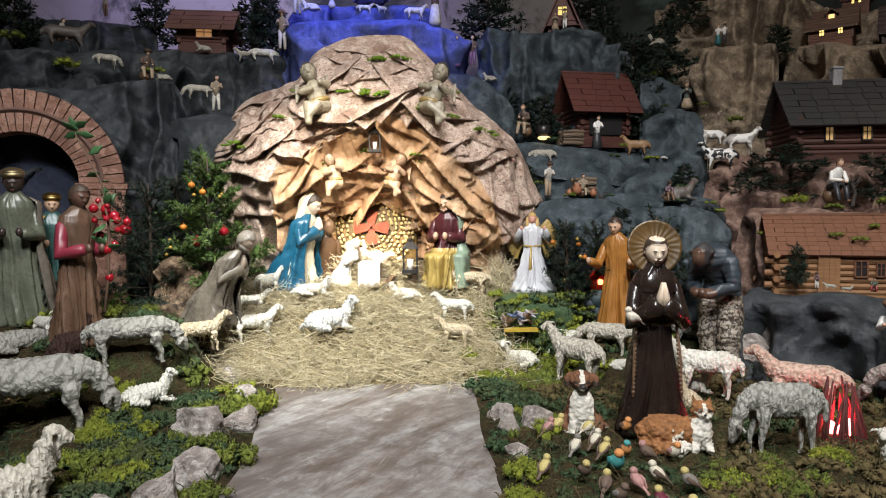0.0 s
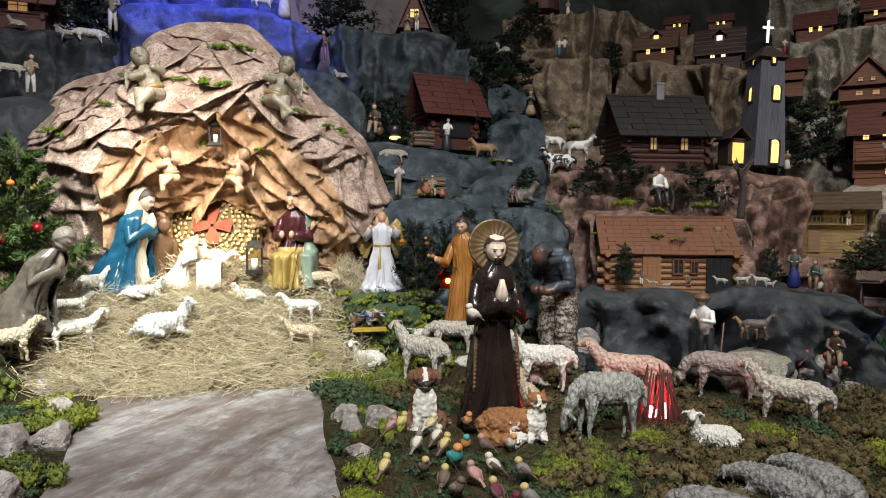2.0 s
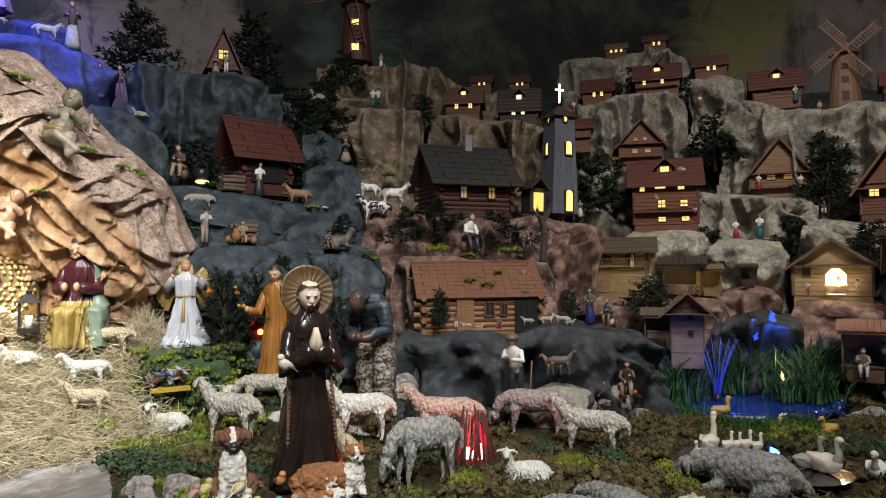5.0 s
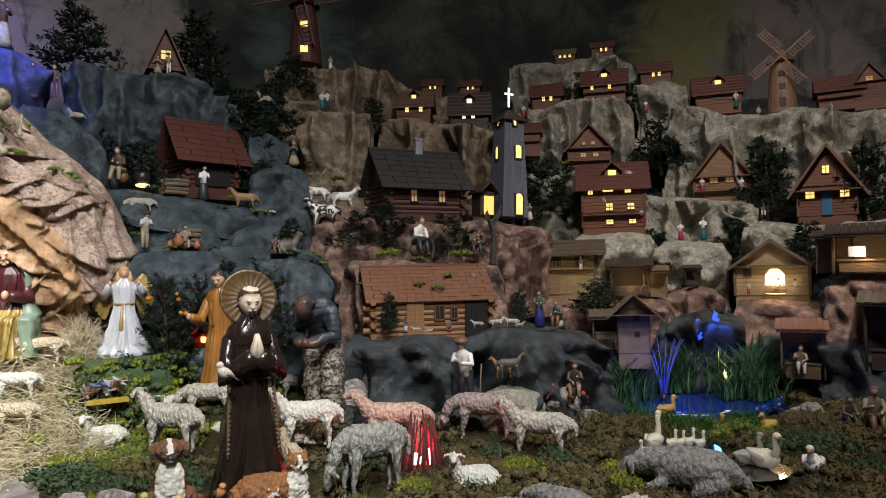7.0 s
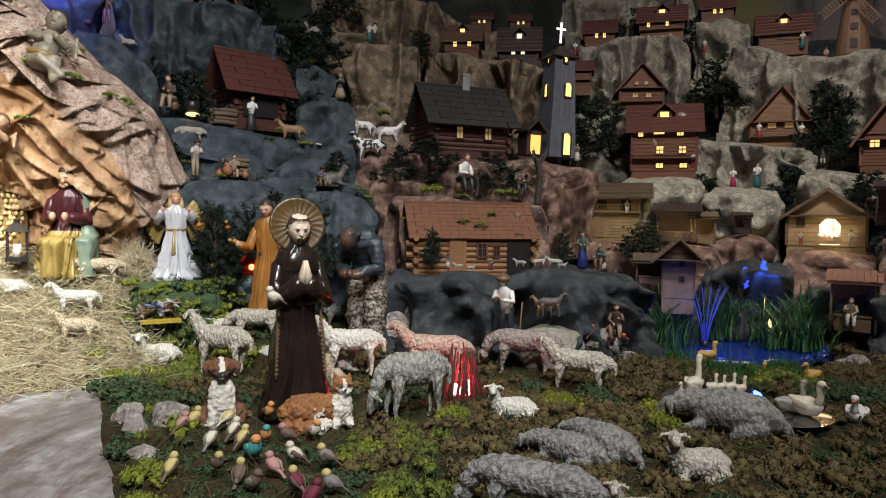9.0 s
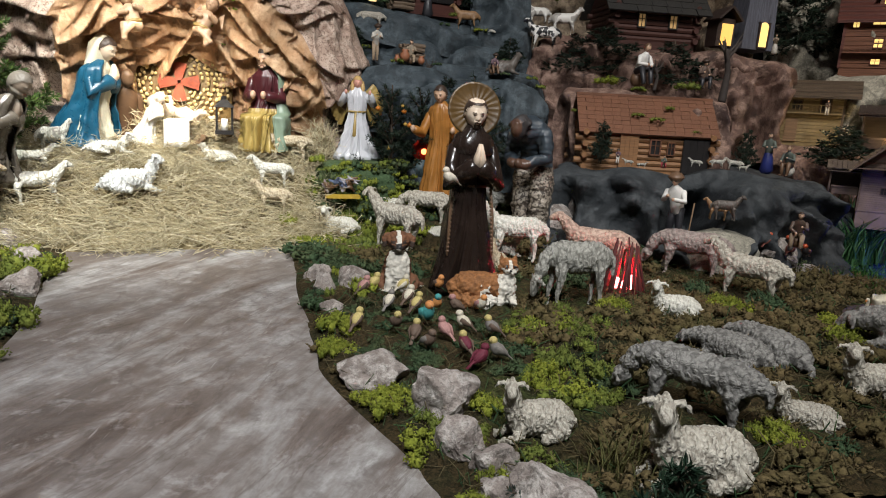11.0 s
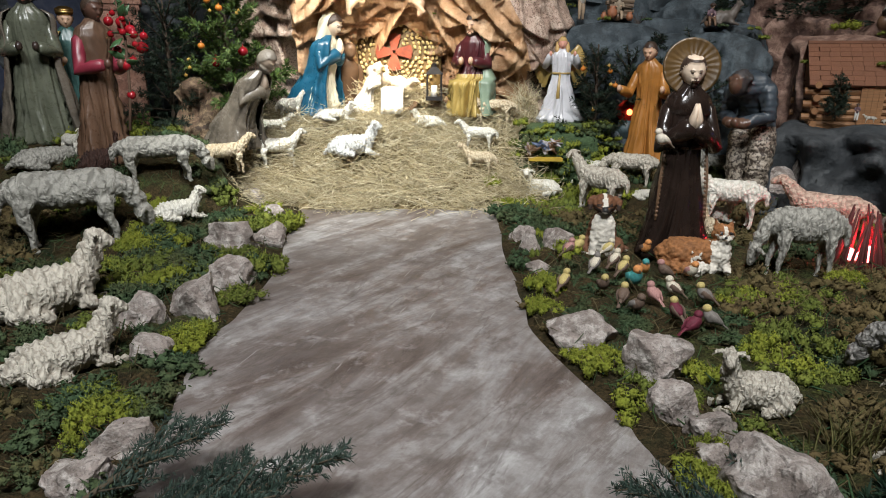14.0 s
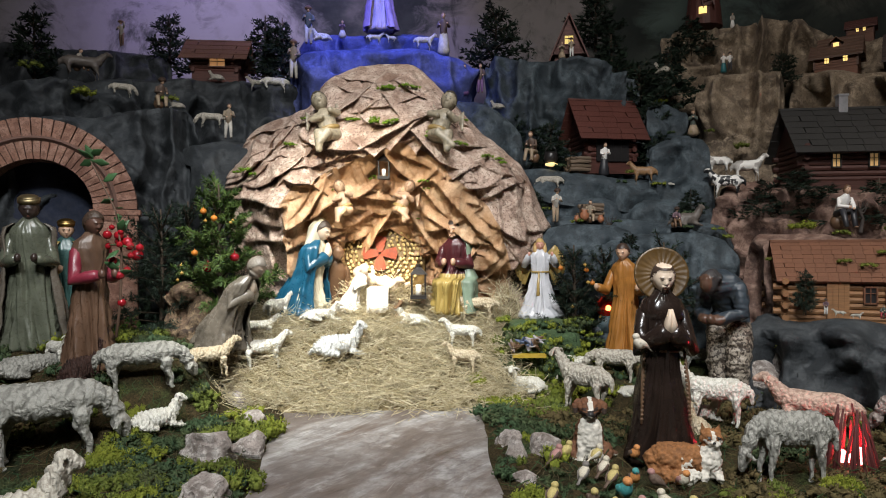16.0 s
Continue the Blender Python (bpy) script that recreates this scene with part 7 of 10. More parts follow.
def needle_mesh(tips, twig_r, needle, per, seed, broad=0.085):
    """Twigs clothed in needles. tips: (start, end) pairs."""
    rng = random.Random(seed)
    bm = bmesh.new()
    verts, faces = [], []
    for a, b in tips:
        a, b = Vector(a), Vector(b)
        rod(bm, a, b, twig_r, 0, 4, twig_r * 0.4)
        way = (b - a)
        ln = way.length
        way.normalize()
        s = way.orthogonal().normalized()
        u = way.cross(s)
        for _ in range(int(per * ln)):
            t = rng.uniform(0.05, 1.0)
            g = rng.uniform(0, 2 * math.pi)
            side = s * math.cos(g) + u * math.sin(g)
            d = (way * rng.uniform(0.5, 1.1) + side).normalized()
            p = a + (b - a) * t
            nl = needle * rng.uniform(0.7, 1.2) * (1.15 - 0.5 * t)
            w = d.cross(way).normalized() * nl * broad
            h = d.cross(w).normalized() * nl * 0.06
            b0 = len(verts)
            m = p + d * nl * 0.45
            verts += [tuple(p), tuple(m + w), tuple(m - w + h), tuple(p + d * nl), tuple(m - h * 1.2)]
            faces += [(b0, b0 + 1, b0 + 2), (b0 + 3, b0 + 2, b0 + 1), (b0, b0 + 4, b0 + 1), (b0 + 3, b0 + 1, b0 + 4)]
    me = bpy.data.meshes.new("foliage")
    me.from_pydata(verts, [], faces)
    me.update()
    return bm, me


def fir_bush(name, x, y, z, h, w, mat, label, seed=1, branches=30, category="shrub", droop=0.0, needle=0.022, fruit=(), per=460, turn=0, broad=0.085):
    """An evergreen: stem, limbs and needle-clad twigs, with an uneven outline."""
    rng = random.Random(seed)
    root = empty(name, pose(x, y, z, 0, 0, turn))
    tips = []
    limbs = bmesh.new()
    tube(limbs, [(0, 0, 0), (0.02 * w, 0, 0.5 * h), (0, 0, h)], [0.018 * h + 0.002, 0.012 * h + 0.002, 0.003], 6)
    for k in range(branches):
        f = (k + rng.random()) / branches
        a = k * 2.4 + rng.uniform(-0.4, 0.4)
        r = w * (1 - 0.75 * f) * rng.uniform(0.6, 1.15)
        p0 = Vector((0, 0, h * (0.05 + 0.85 * f)))
        p1 = p0 + Vector((math.cos(a) * r, math.sin(a) * r, h * (0.14 - droop) * rng.uniform(0.4, 1.6)))
        rod(limbs, p0, p1, 0.0035, 0, 4, 0.0015)
        for q in range(7):
            t = 0.25 + 0.75 * q / 6
            c = p0.lerp(p1, t)
            d = (p1 - p0).normalized()
            sd = Vector((-d.y, d.x, rng.uniform(-0.5, 0.6))) * (1 if q % 2 else -1)
            tips.append((c, c + (d * 0.6 + sd * 0.7).normalized() * r * 0.42 * (1.15 - 0.6 * t)))
        tips.append((p0.lerp(p1, 0.6), p1))
    bm, me = needle_mesh(tips, 0.0014, needle, per, seed, broad)
    bm.free()
    part("trunk", limbs, paint((0.06, 0.04, 0.025), 0.9), root)
    part("foliage", me, mat, root)
    for k, (m, r, n) in enumerate(fruit):
        for q in range(n):
            a, f = rng.uniform(-2.9, -0.2), rng.uniform(0.25, 0.9)
            rr = w * (1 - 0.7 * f) * 0.85
            bm = bmesh.new()
            ball(bm, (math.cos(a) * rr, math.sin(a) * rr, h * f), (r, r, r * 0.9), 0, None, 12, 8)
            rod(bm, (math.cos(a) * rr, math.sin(a) * rr, h * f), (math.cos(a) * rr, math.sin(a) * rr, h * f + r * 1.4), r * 0.1)
            part("fruit", bm, m, root)
    return tagged(root, label, category)


APPLE = paint((0.26, 0.008, 0.014), 0.15, 0.35)
TANGERINE = paint((0.52, 0.17, 0.02), 0.4, 0.35)
YELLOWFRUIT = paint((0.42, 0.26, 0.05), 0.4, 0.35)
fir_bush("apple_bush", -0.893, 2.638, 0.280, 0.56, 0.24, leaf((0.04, 0.085, 0.02), (0.11, 0.16, 0.03)), "green shrub hung with red apples and tangerines", 3, 44, fruit=((APPLE, 0.019, 2), (TANGERINE, 0.013, 3), (YELLOWFRUIT, 0.007, 6)), needle=0.028, broad=0.15)
fir_bush("dark_shrub", -1.120, 2.623, 0.219, 0.52, 0.24, FIR, "dark evergreen shrub between arch and grotto", 4, 44, fruit=((APPLE, 0.024, 1),))
fir_bush("dark_shrub", -1.061, 2.756, 0.359, 0.42, 0.22, FIR, "dark evergreen shrub behind the apple bush", 5, 40)
fir_bush("fir_sapling", 0.333, 2.961, 0.293, 0.42, 0.13, JUNIPER, "bluish fir branch standing behind the satin doll", 6, 26)
fir_bush("fruit_shrub", 0.558, 2.723, 0.130, 0.46, 0.17, FIR, "dark evergreen shrub hung with yellow and orange fruit", 7, 40, fruit=((YELLOWFRUIT, 0.008, 4), (TANGERINE, 0.011, 3)))
fir_bush("dark_shrub", 0.695, 2.764, 0.216, 0.34, 0.18, FIR, "dark evergreen shrub behind the shepherds", 8, 34)
fir_bush("dark_shrub", 0.893, 2.601, 0.240, 0.36, 0.2, FIR, "dark evergreen shrub behind the stooping shepherd", 9, 34)
# dark trees on the hillside
HT = "dark evergreens on the hillside"
for k, (x, y, z, h, w) in enumerate((
        (-2.199, 3.585, 1.473, 0.5, 0.2), (-1.624, 3.982, 1.603, 0.4, 0.16), (-1.040, 3.963, 1.598, 0.4, 0.18), (0.375, 4.176, 1.675, 0.45, 0.2),
        (1.079, 4.059, 1.467, 0.45, 0.2), (1.164, 3.775, 1.191, 0.45, 0.2), (0.460, 3.822, 1.085, 0.35, 0.18), (1.914, 3.605, 1.453, 0.2, 0.1),
        (1.341, 3.794, 1.364, 0.40, 0.18), (1.076, 4.440, 1.901, 0.4, 0.2), (1.590, 4.077, 1.733, 0.3, 0.15), (2.719, 2.989, 0.838, 0.42, 0.2),
        (2.852, 2.934, 0.871, 0.35, 0.18), (2.665, 3.232, 1.102, 0.3, 0.16), (3.373, 3.332, 1.711, 0.28, 0.1), (3.689, 3.060, 1.531, 0.36, 0.16),
        (3.461, 2.705, 1.153, 0.40, 0.2), (3.578, 2.090, 0.824, 0.42, 0.17), (3.783, 2.234, 1.075, 0.40, 0.2), (3.827, 1.711, 0.800, 0.42, 0.2),
        (3.078, 2.464, 0.555, 0.25, 0.16), (3.315, 2.136, 0.546, 0.3, 0.16), (3.399, 1.792, 0.512, 0.3, 0.16), (1.556, 3.058, 0.672, 0.22, 0.16),
        (1.902, 2.802, 0.663, 0.22, 0.16), (1.635, 2.961, 0.783, 0.15, 0.13), (2.472, 2.323, 0.341, 0.2, 0.15), (1.376, 2.442, 0.324, 0.17, 0.05), (1.970, 2.315, 0.330, 0.17, 0.05))):
    if k == 0:
        first = fir_bush("hill_fir", x, y, z, 0.4, 0.18, FIR, "dark green artificial fir on the rock", 31, 34, "tree", per=200, needle=0.034, broad=0.17)
        first["group"] = HT
        second = fir_bush("hill_fir", -0.933, 3.938, 1.557, 0.4, 0.2, FIR, "dark bushy evergreen wedged among rocks", 32, 34, "tree", droop=0.1, per=200, needle=0.034, broad=0.17)
        second["group"] = HT
        continue
    t = copy_thing(first if k % 2 else second, pose(x, y, z, 0, 0, 71 * k))
    t.scale = (w / 0.15, w / 0.15, h / 0.42)


TWIGWOOD = paint((0.08, 0.06, 0.035), 0.9)


def sprig(x, y, z, length, turn, rise, mat, label, seed, fan=0.55):
    """A cut juniper branch lying over the stage edge."""
    rng = random.Random(seed)
    root = empty("juniper_branch", pose(x, y, z, 0, 0, turn))
    spine = [Vector((length * t, 0.05 * length * math.sin(3 * t), length * rise * t - 0.10 * length * t * t)) for t in (0, 0.25, 0.5, 0.75, 1.0)]
    tips = list(zip(spine, spine[1:]))
    limbs = bmesh.new()
    tube(limbs, spine, [0.004, 0.0035, 0.003, 0.002, 0.001], 6)
    for k in range(16):
        t = 0.12 + 0.8 * k / 15
        i = min(int(t * 4), 3)
        p = spine[i].lerp(spine[i + 1], t * 4 - i)
        s = 1 if k % 2 else -1
        ln = length * 0.36 * (1.1 - 0.8 * t) * rng.uniform(0.7, 1.2)
        e = p + Vector((ln * 0.8, s * ln * fan, ln * rng.uniform(0.1, 0.5)))
        tips.append((p, e))
        twig = bmesh.new()
        rod(twig, p, e, 0.0018, 0, 4, 0.0008)
        part("twig", twig, TWIGWOOD, root)
        for q in range(5):
            c = p.lerp(e, 0.25 + 0.17 * q)
            tips.append((c, c + Vector((ln * 0.30, (1 if q % 2 else -1) * ln * 0.2, ln * rng.uniform(0.0, 0.25)))))
    bm, me = needle_mesh(tips, 0.001, 0.0120, 800, seed)
    bm.free()
    part("stem", limbs, TWIGWOOD, root)
    part("foliage", me, mat, root)
    return tagged(root, label, "branch", "juniper branches along the stage edge")


sprig(-0.328, 0.584, 0.030, 0.196, 28, 0.34, JUNIPER, "blue-green juniper branch overhanging the path", 1)
sprig(-0.420, 0.604, 0.020, 0.195, 12, 0.25, JUNIPER, "blue-green juniper branch at the stage corner", 2, 0.7)
sprig(-0.462, 0.640, 0.030, 0.177, 35, 0.4, JUNIPER, "bushy juniper branch beside the front stones", 3, 0.7)
sprig(-0.260, 0.595, 0.000, 0.144, 5, 0.15, JUNIPER, "low juniper branch on the edge board", 4, 0.7)
sprig(-0.367, 0.596, 0.000, 0.160, 60, 0.3, JUNIPER, "juniper branch rising from the stage edge", 5, 0.6)
sprig(0.313, 0.636, 0.020, 0.148, 165, 0.25, JUNIPER, "juniper branch beside the last stone", 6, 0.7)
sprig(0.385, 0.636, 0.000, 0.166, 175, 0.3, JUNIPER, "juniper branch spread over the edge board", 7, 0.7)
sprig(0.343, 0.607, 0.000, 0.129, 190, 0.1, JUNIPER, "low juniper branch hanging over the edge", 8, 0.7)
sprig(0.482, 0.625, 0.000, 0.183, 150, 0.4, JUNIPER, "juniper branch among the front sheep", 9, 0.7)
fir_bush("fir_twig", 0.529, 0.666, 0.000, 0.092, 0.045, leaf((0.01, 0.03, 0.016), (0.03, 0.06, 0.03)), "upright dark fir twig at the stage edge", 15, 16, "shrub", per=900, needle=0.02)
fir_bush("fir_twig", 0.448, 0.615, 0.000, 0.092, 0.05, leaf((0.01, 0.03, 0.016), (0.03, 0.06, 0.03)), "short dark fir twig at the stage edge", 16, 14, "shrub", per=900, needle=0.02)


def blades(name, x, y, z, h, n, spread, mat, label, seed=1, arch=0.5, width=0.006):
    """A clump of long arching leaves."""
    rng = random.Random(seed)
    verts, faces = [], []
    for _ in range(n):
        a, ln = rng.uniform(0, 2 * math.pi), h * rng.uniform(0.55, 1.15)
        px, py = rng.gauss(0, spread), rng.gauss(0, spread * 0.6)
        out = Vector((math.cos(a), math.sin(a), 0))
        side = Vector((-out.y, out.x, 0))
        b0 = len(verts)
        for k in range(5):
            t = k / 4
            p = Vector((px, py, 0)) + out * ln * arch * t * t + Vector((0, 0, ln * (t - 0.32 * arch * t * t * t)))
            w = width * (1 - 0.85 * t)
            verts += [tuple(p + side * w), tuple(p - side * w), tuple(p + out * w * 0.5)]
        for k in range(4):
            i = b0 + 3 * k
            faces += [(i, i + 1, i + 4, i + 3), (i + 1, i + 2, i + 5, i + 4), (i + 2, i, i + 3, i + 5)]
    me = bpy.data.meshes.new(name)
    me.from_pydata(verts, [], faces)
    me.update()
    ob = part(name, me, mat)
    ob.matrix_basis = pose(x, y, z)
    return tagged(ob, label, "plant")


DARKREED = leaf((0.03, 0.10, 0.035), (0.08, 0.19, 0.07), 0.35)
blades("grass_clump", 2.133, 2.318, 0.080, 0.19, 150, 0.05, REED, "bright green arching artificial grass clump", 1, 0.7, 0.005)
for k, (x, y, z, h) in enumerate(((2.375, 2.141, 0.020, 0.26), (2.452, 2.076, 0.020, 0.22), (2.261, 2.203, 0.050, 0.2), (2.676, 1.927, 0.020, 0.26), (2.754, 1.824, 0.020, 0.24), (2.796, 1.716, 0.030, 0.28), (2.679, 2.004, 0.030, 0.18), (2.18, 1.93, 0.03, 0.19), (2.27, 1.93, 0.02, 0.20), (2.56, 1.95, 0.02, 0.22), (2.63, 1.72, 0.02, 0.15), (2.70, 1.62, 0.02, 0.2))):
    blades("reed_clump", x, y, z, h, 80, 0.05, DARKREED, "dark green strap-leaved plant beside the pond", 50 + k, 0.6, 0.007)
for k, (x, y, z, w) in enumerate(((2.040, 1.757, 0.000, 0.10), (2.008, 1.577, 0.000, 0.12), (2.079, 1.469, 0.000, 0.12), (2.220, 1.432, 0.000, 0.10), (2.089, 1.899, 0.000, 0.08))):
    blades("grass_strip", x, y, z, 0.065, 320, w * 0.55, REED, "fresh green grass strip at the pond's edge", 70 + k, 0.6, 0.003)
blades("grass_clump", 0.535, 0.805, 0.000, 0.084, 70, 0.03, leaf((0.10, 0.10, 0.03), (0.16, 0.14, 0.05)), "yellowing dry grass clump among the sheep", 90, 0.6, 0.002)


# ---- stones beside the path ----
def stone(x, y, z, size, seed, tall=0.75, label="pale angular limestone lump beside the path"):
    rng = random.Random(seed)
    bm = bmesh.new()
    bmesh.ops.create_icosphere(bm, subdivisions=4, radius=1.0)
    cuts = []
    for _ in range(18):
        d = Vector((rng.gauss(0, 1), rng.gauss(0, 1), rng.gauss(0.1, 0.8))).normalized()
        cuts.append((d, rng.uniform(0.5, 0.82)))
    for v in bm.verts:
        p = v.co.copy()
        for d, k in cuts:
            over = p.dot(d) - k
            if over > 0:
                p -= d * over * 0.94
        p *= 1 + 0.16 * noise.noise(p * 2.2 + Vector((seed, 0, 0))) + 0.09 * noise.noise(p * 5.5) + 0.06 * abs(noise.noise(p * 12)) + 0.03 * noise.noise(p * 23)
        v.co = Vector((p.x * size * 0.60, p.y * size * 0.48, (p.z + 0.55) * size * 0.5 * tall))
    ob = part("stone", bm, LIMESTONE, None, "", False)
    ob.matrix_basis = pose(x, y, z, 0, 0, rng.uniform(-30, 30))
    return tagged(ob, label, "stone", "stones along the path")


k = 0
for x, y, z, s in PATHSTONES:
    k += 1
    stone(x, y, z - 0.01, s, k, {10: 0.8, 12: 1.5, 15: 0.75, 17: 1.4, 20: 1.25}.get(k, 0.95))
for x, y, z, s in ((1.830, 1.949, 0.000, 0.153), (1.888, 1.842, 0.000, 0.128), (1.819, 1.889, 0.050, 0.171), (2.570, 1.359, 0.000, 0.126), (2.569, 1.421, 0.000, 0.107), (2.571, 1.298, 0.000, 0.082), (1.172, 2.399, 0.100, 0.169), (1.299, 2.453, 0.100, 0.184)):
    k += 1
    stone(x, y, z - 0.02, s, k, 0.8, "grey-brown stone among moss near the pond")


# ---- crib things ----
def manger():
    root = empty("manger", pose(-0.240, 2.850, 0.285, 0, 0, 0))
    bm = bmesh.new()
    for k in range(5):
        a = -0.8 + 1.6 * k / 4
        box(bm, (math.sin(a) * 0.085, 0, 0.085 - math.cos(a) * 0.045), (0.035, 0.2, 0.008), 0, Matrix.Rotation(-a, 4, "Y"))
    part("trough", bm, PLANKWOOD, root, "", False)
    for sx in (-1, 1):
        for sy in (-1, 1):
            bm = bmesh.new()
            box(bm, (sx * 0.06, sy * 0.08, 0.035), (0.016, 0.016, 0.08), 0, Matrix.Rotation(sx * 0.25, 4, "Y"))
            part("leg", bm, PLANKWOOD, root, "", False)
    return tagged(root, "small plank manger standing in the hay", "manger")


manger()
rows = []
for i in range(25):
    u = i / 24 - 0.5
    rows.append([(u * 0.088, -0.105 - 0.012 * math.sin(9 * u) + (0.10 * (1 - t) if t < 0.35 else 0.03 * (0.6 - t)), 0.125 - 0.02 * t if t < 0.35 else 0.125 - 0.16 * (t - 0.35)) for t in (0, 0.1, 0.2, 0.3, 0.36, 0.5, 0.7, 0.85, 1.0)])
cloth = part("manger_cloth", grid_mesh("manger_cloth", rows), WHITE)
cloth.modifiers.new("thick", "SOLIDIFY").thickness = 0.004
cloth.matrix_basis = pose(-0.265, 2.848, 0.290)
tagged(cloth, "white linen cloth hanging over the manger", "cloth")


def infant(x, y, z, s):
    bm = bmesh.new()
    tube(bm, [(-0.5, 0, 0.12), (-0.2, 0, 0.17), (0.1, 0, 0.16), (0.28, 0, 0.16)], [0.13, 0.17, 0.16, 0.08], 14)
    ball(bm, (0.42, 0, 0.24), (0.15, 0.14, 0.15))
    for sy in (-1, 1):
        tube(bm, [(0.18, sy * 0.13, 0.18), (0.15, sy * 0.3, 0.28), (0.25, sy * 0.36, 0.42)], [0.06, 0.055, 0.045], 9)
        tube(bm, [(-0.42, sy * 0.09, 0.12), (-0.55, sy * 0.14, 0.32), (-0.78, sy * 0.12, 0.26)], [0.085, 0.075, 0.05], 9)
    ob = part("infant_statue", fused(bm, 0.03, 2), BLUSH)
    ob.matrix_basis = pose(x, y, z, 0, -14, 170) @ Matrix.Scale(s, 4)
    return tagged(ob, "pale infant figure lying on straw under bright light", "statue")


infant(-0.295, 2.885, 0.410, 0.19)
tagged(strands("manger_straw", 900, lambda r: (r.gauss(-0.27, 0.09), r.gauss(2.93, 0.06), 0.345 + abs(r.gauss(0, 0.035))), 0.09, 0.0011, STRAW, 0.9, 31), "golden straw spilling from the manger", "straw", "", "stuff")
tagged(strands("wall_straw", 1100, lambda r: (lambda s, t: (-0.285 + s * (0.52 + 0.10 * r.random()), 2.80 + r.uniform(-0.03, 0.06), 0.20 + t * t * 0.20))(r.choice((-1, 1)), r.random()), 0.10, 0.0011, STRAW, 1.5, 32), "dry hay tucked along the grotto's mouth", "hay", "", "stuff")


def gold_shield():
    """A half-round board set with gilt pebbles in rings about a flared cross."""
    root = empty("cross_panel", pose(-0.272, 2.965, 0.545, -10, 0, 0))
    bm = bmesh.new()
    rng = random.Random(4)
    tube(bm, [(0, 0.03, -0.20), (0, 0.03, 0.0), (0, 0.03, 0.11), (0, 0.03, 0.165), (0, 0.03, 0.20)], [(0.20, 0.02), (0.205, 0.02), (0.18, 0.02), (0.125, 0.02), (0.05, 0.015)], 30)
    part("panel", bm, paint((0.20, 0.12, 0.035), 0.6, 0.6), root, "gilt woven panel")
    bm = bmesh.new()
    for ring in range(8):
        r = 0.055 + 0.019 * ring
        n = int(2 * math.pi * r / 0.021)
        for k in range(n):
            a = 2 * math.pi * (k + rng.uniform(-0.15, 0.15)) / n
            r2 = r + rng.uniform(-0.006, 0.006)
            c = (math.cos(a) * r2, 0.004, math.sin(a) * r2 + 0.01)
            if c[2] > -0.19 and not (min(abs(c[0]), abs(c[2] - 0.01)) < 0.022 and r < 0.10):
                ball(bm, c, (0.0095 * rng.uniform(0.8, 1.1), 0.005, 0.0062), 0, Matrix.Rotation(-a + math.pi / 2 + rng.uniform(-0.3, 0.3), 4, "Y"), 7, 5)
    tagged(part("gilt_pebble", bm, paint((0.66, 0.50, 0.22), 0.3, 0.4), root, "rings of small gilt pebbles"), "", "", "", "stuff")
    bm = bmesh.new()
    for k in range(4):
        r = Matrix.Translation((0, -0.010, 0.01)) @ Matrix.Rotation(k * math.pi / 2, 4, "Y")
        vs = [r @ Vector(q) for q in ((-0.011, 0, 0.006), (0.011, 0, 0.006), (0.030, 0, 0.072), (0.0, 0, 0.080), (-0.030, 0, 0.072), (-0.011, 0.012, 0.006), (0.011, 0.012, 0.006), (0.030, 0.012, 0.072), (0.0, 0.012, 0.080), (-0.030, 0.012, 0.072))]
        vs = [bm.verts.new(q) for q in vs]
        for f in ((0, 1, 2, 3, 4), (9, 8, 7, 6, 5), (1, 6, 7, 2), (2, 7, 8, 3), (3, 8, 9, 4), (4, 9, 5, 0), (0, 5, 6, 1)):
            bm.faces.new([vs[i] for i in f])
    part("cross", bm, paint((0.34, 0.065, 0.025), 0.8, 0.6), root, "flared red cross", False)
    return tagged(root, "arched gilt pebble panel with a flared red cross", "panel")


gold_shield()


def lantern(x, y, z, h, dark, label):
    root = empty("lantern", pose(x, y, z))
    w = h * 0.42
    bm = bmesh.new()
    box(bm, (0, 0, h * 0.05), (w * 1.1, w * 1.1, h * 0.1))
    part("base", bm, dark, root, "", False)
    for sx in (-1, 1):
        for sy in (-1, 1):
            bm = bmesh.new()
            box(bm, (sx * w * 0.46, sy * w * 0.46, h * 0.4), (w * 0.09, w * 0.09, h * 0.62))
            part("post", bm, dark, root, "", False)
    bm = bmesh.new()
    bmesh.ops.create_cone(bm, cap_ends=True, segments=4, radius1=w * 0.85, radius2=w * 0.25, depth=h * 0.2, matrix=Matrix.Translation((0, 0, h * 0.8)) @ Matrix.Rotation(math.pi / 4, 4, "Z"))
    bmesh.ops.create_cone(bm, cap_ends=True, segments=10, radius1=w * 0.16, radius2=w * 0.16, depth=h * 0.1, matrix=Matrix.Translation((0, 0, h * 0.94)))
    part("roof", bm, dark, root, "", False)
    bm = bmesh.new()
    bmesh.ops.create_cone(bm, cap_ends=True, segments=12, radius1=w * 0.2, radius2=w * 0.2, depth=h * 0.3, matrix=Matrix.Translation((0, 0, h * 0.25)))
    part("candle", bm, WHITE, root, "white candle")
    return tagged(root, label, "lantern")


lantern(*on_shell(-0.248, 2.970, 0.881, -0.08), 0.11, BLACK, "small dark framed lantern with a candle on the grotto wall")
lantern(-0.095, 2.819, 0.362, 0.15, BLACK, "black lantern hanging before the seated man")


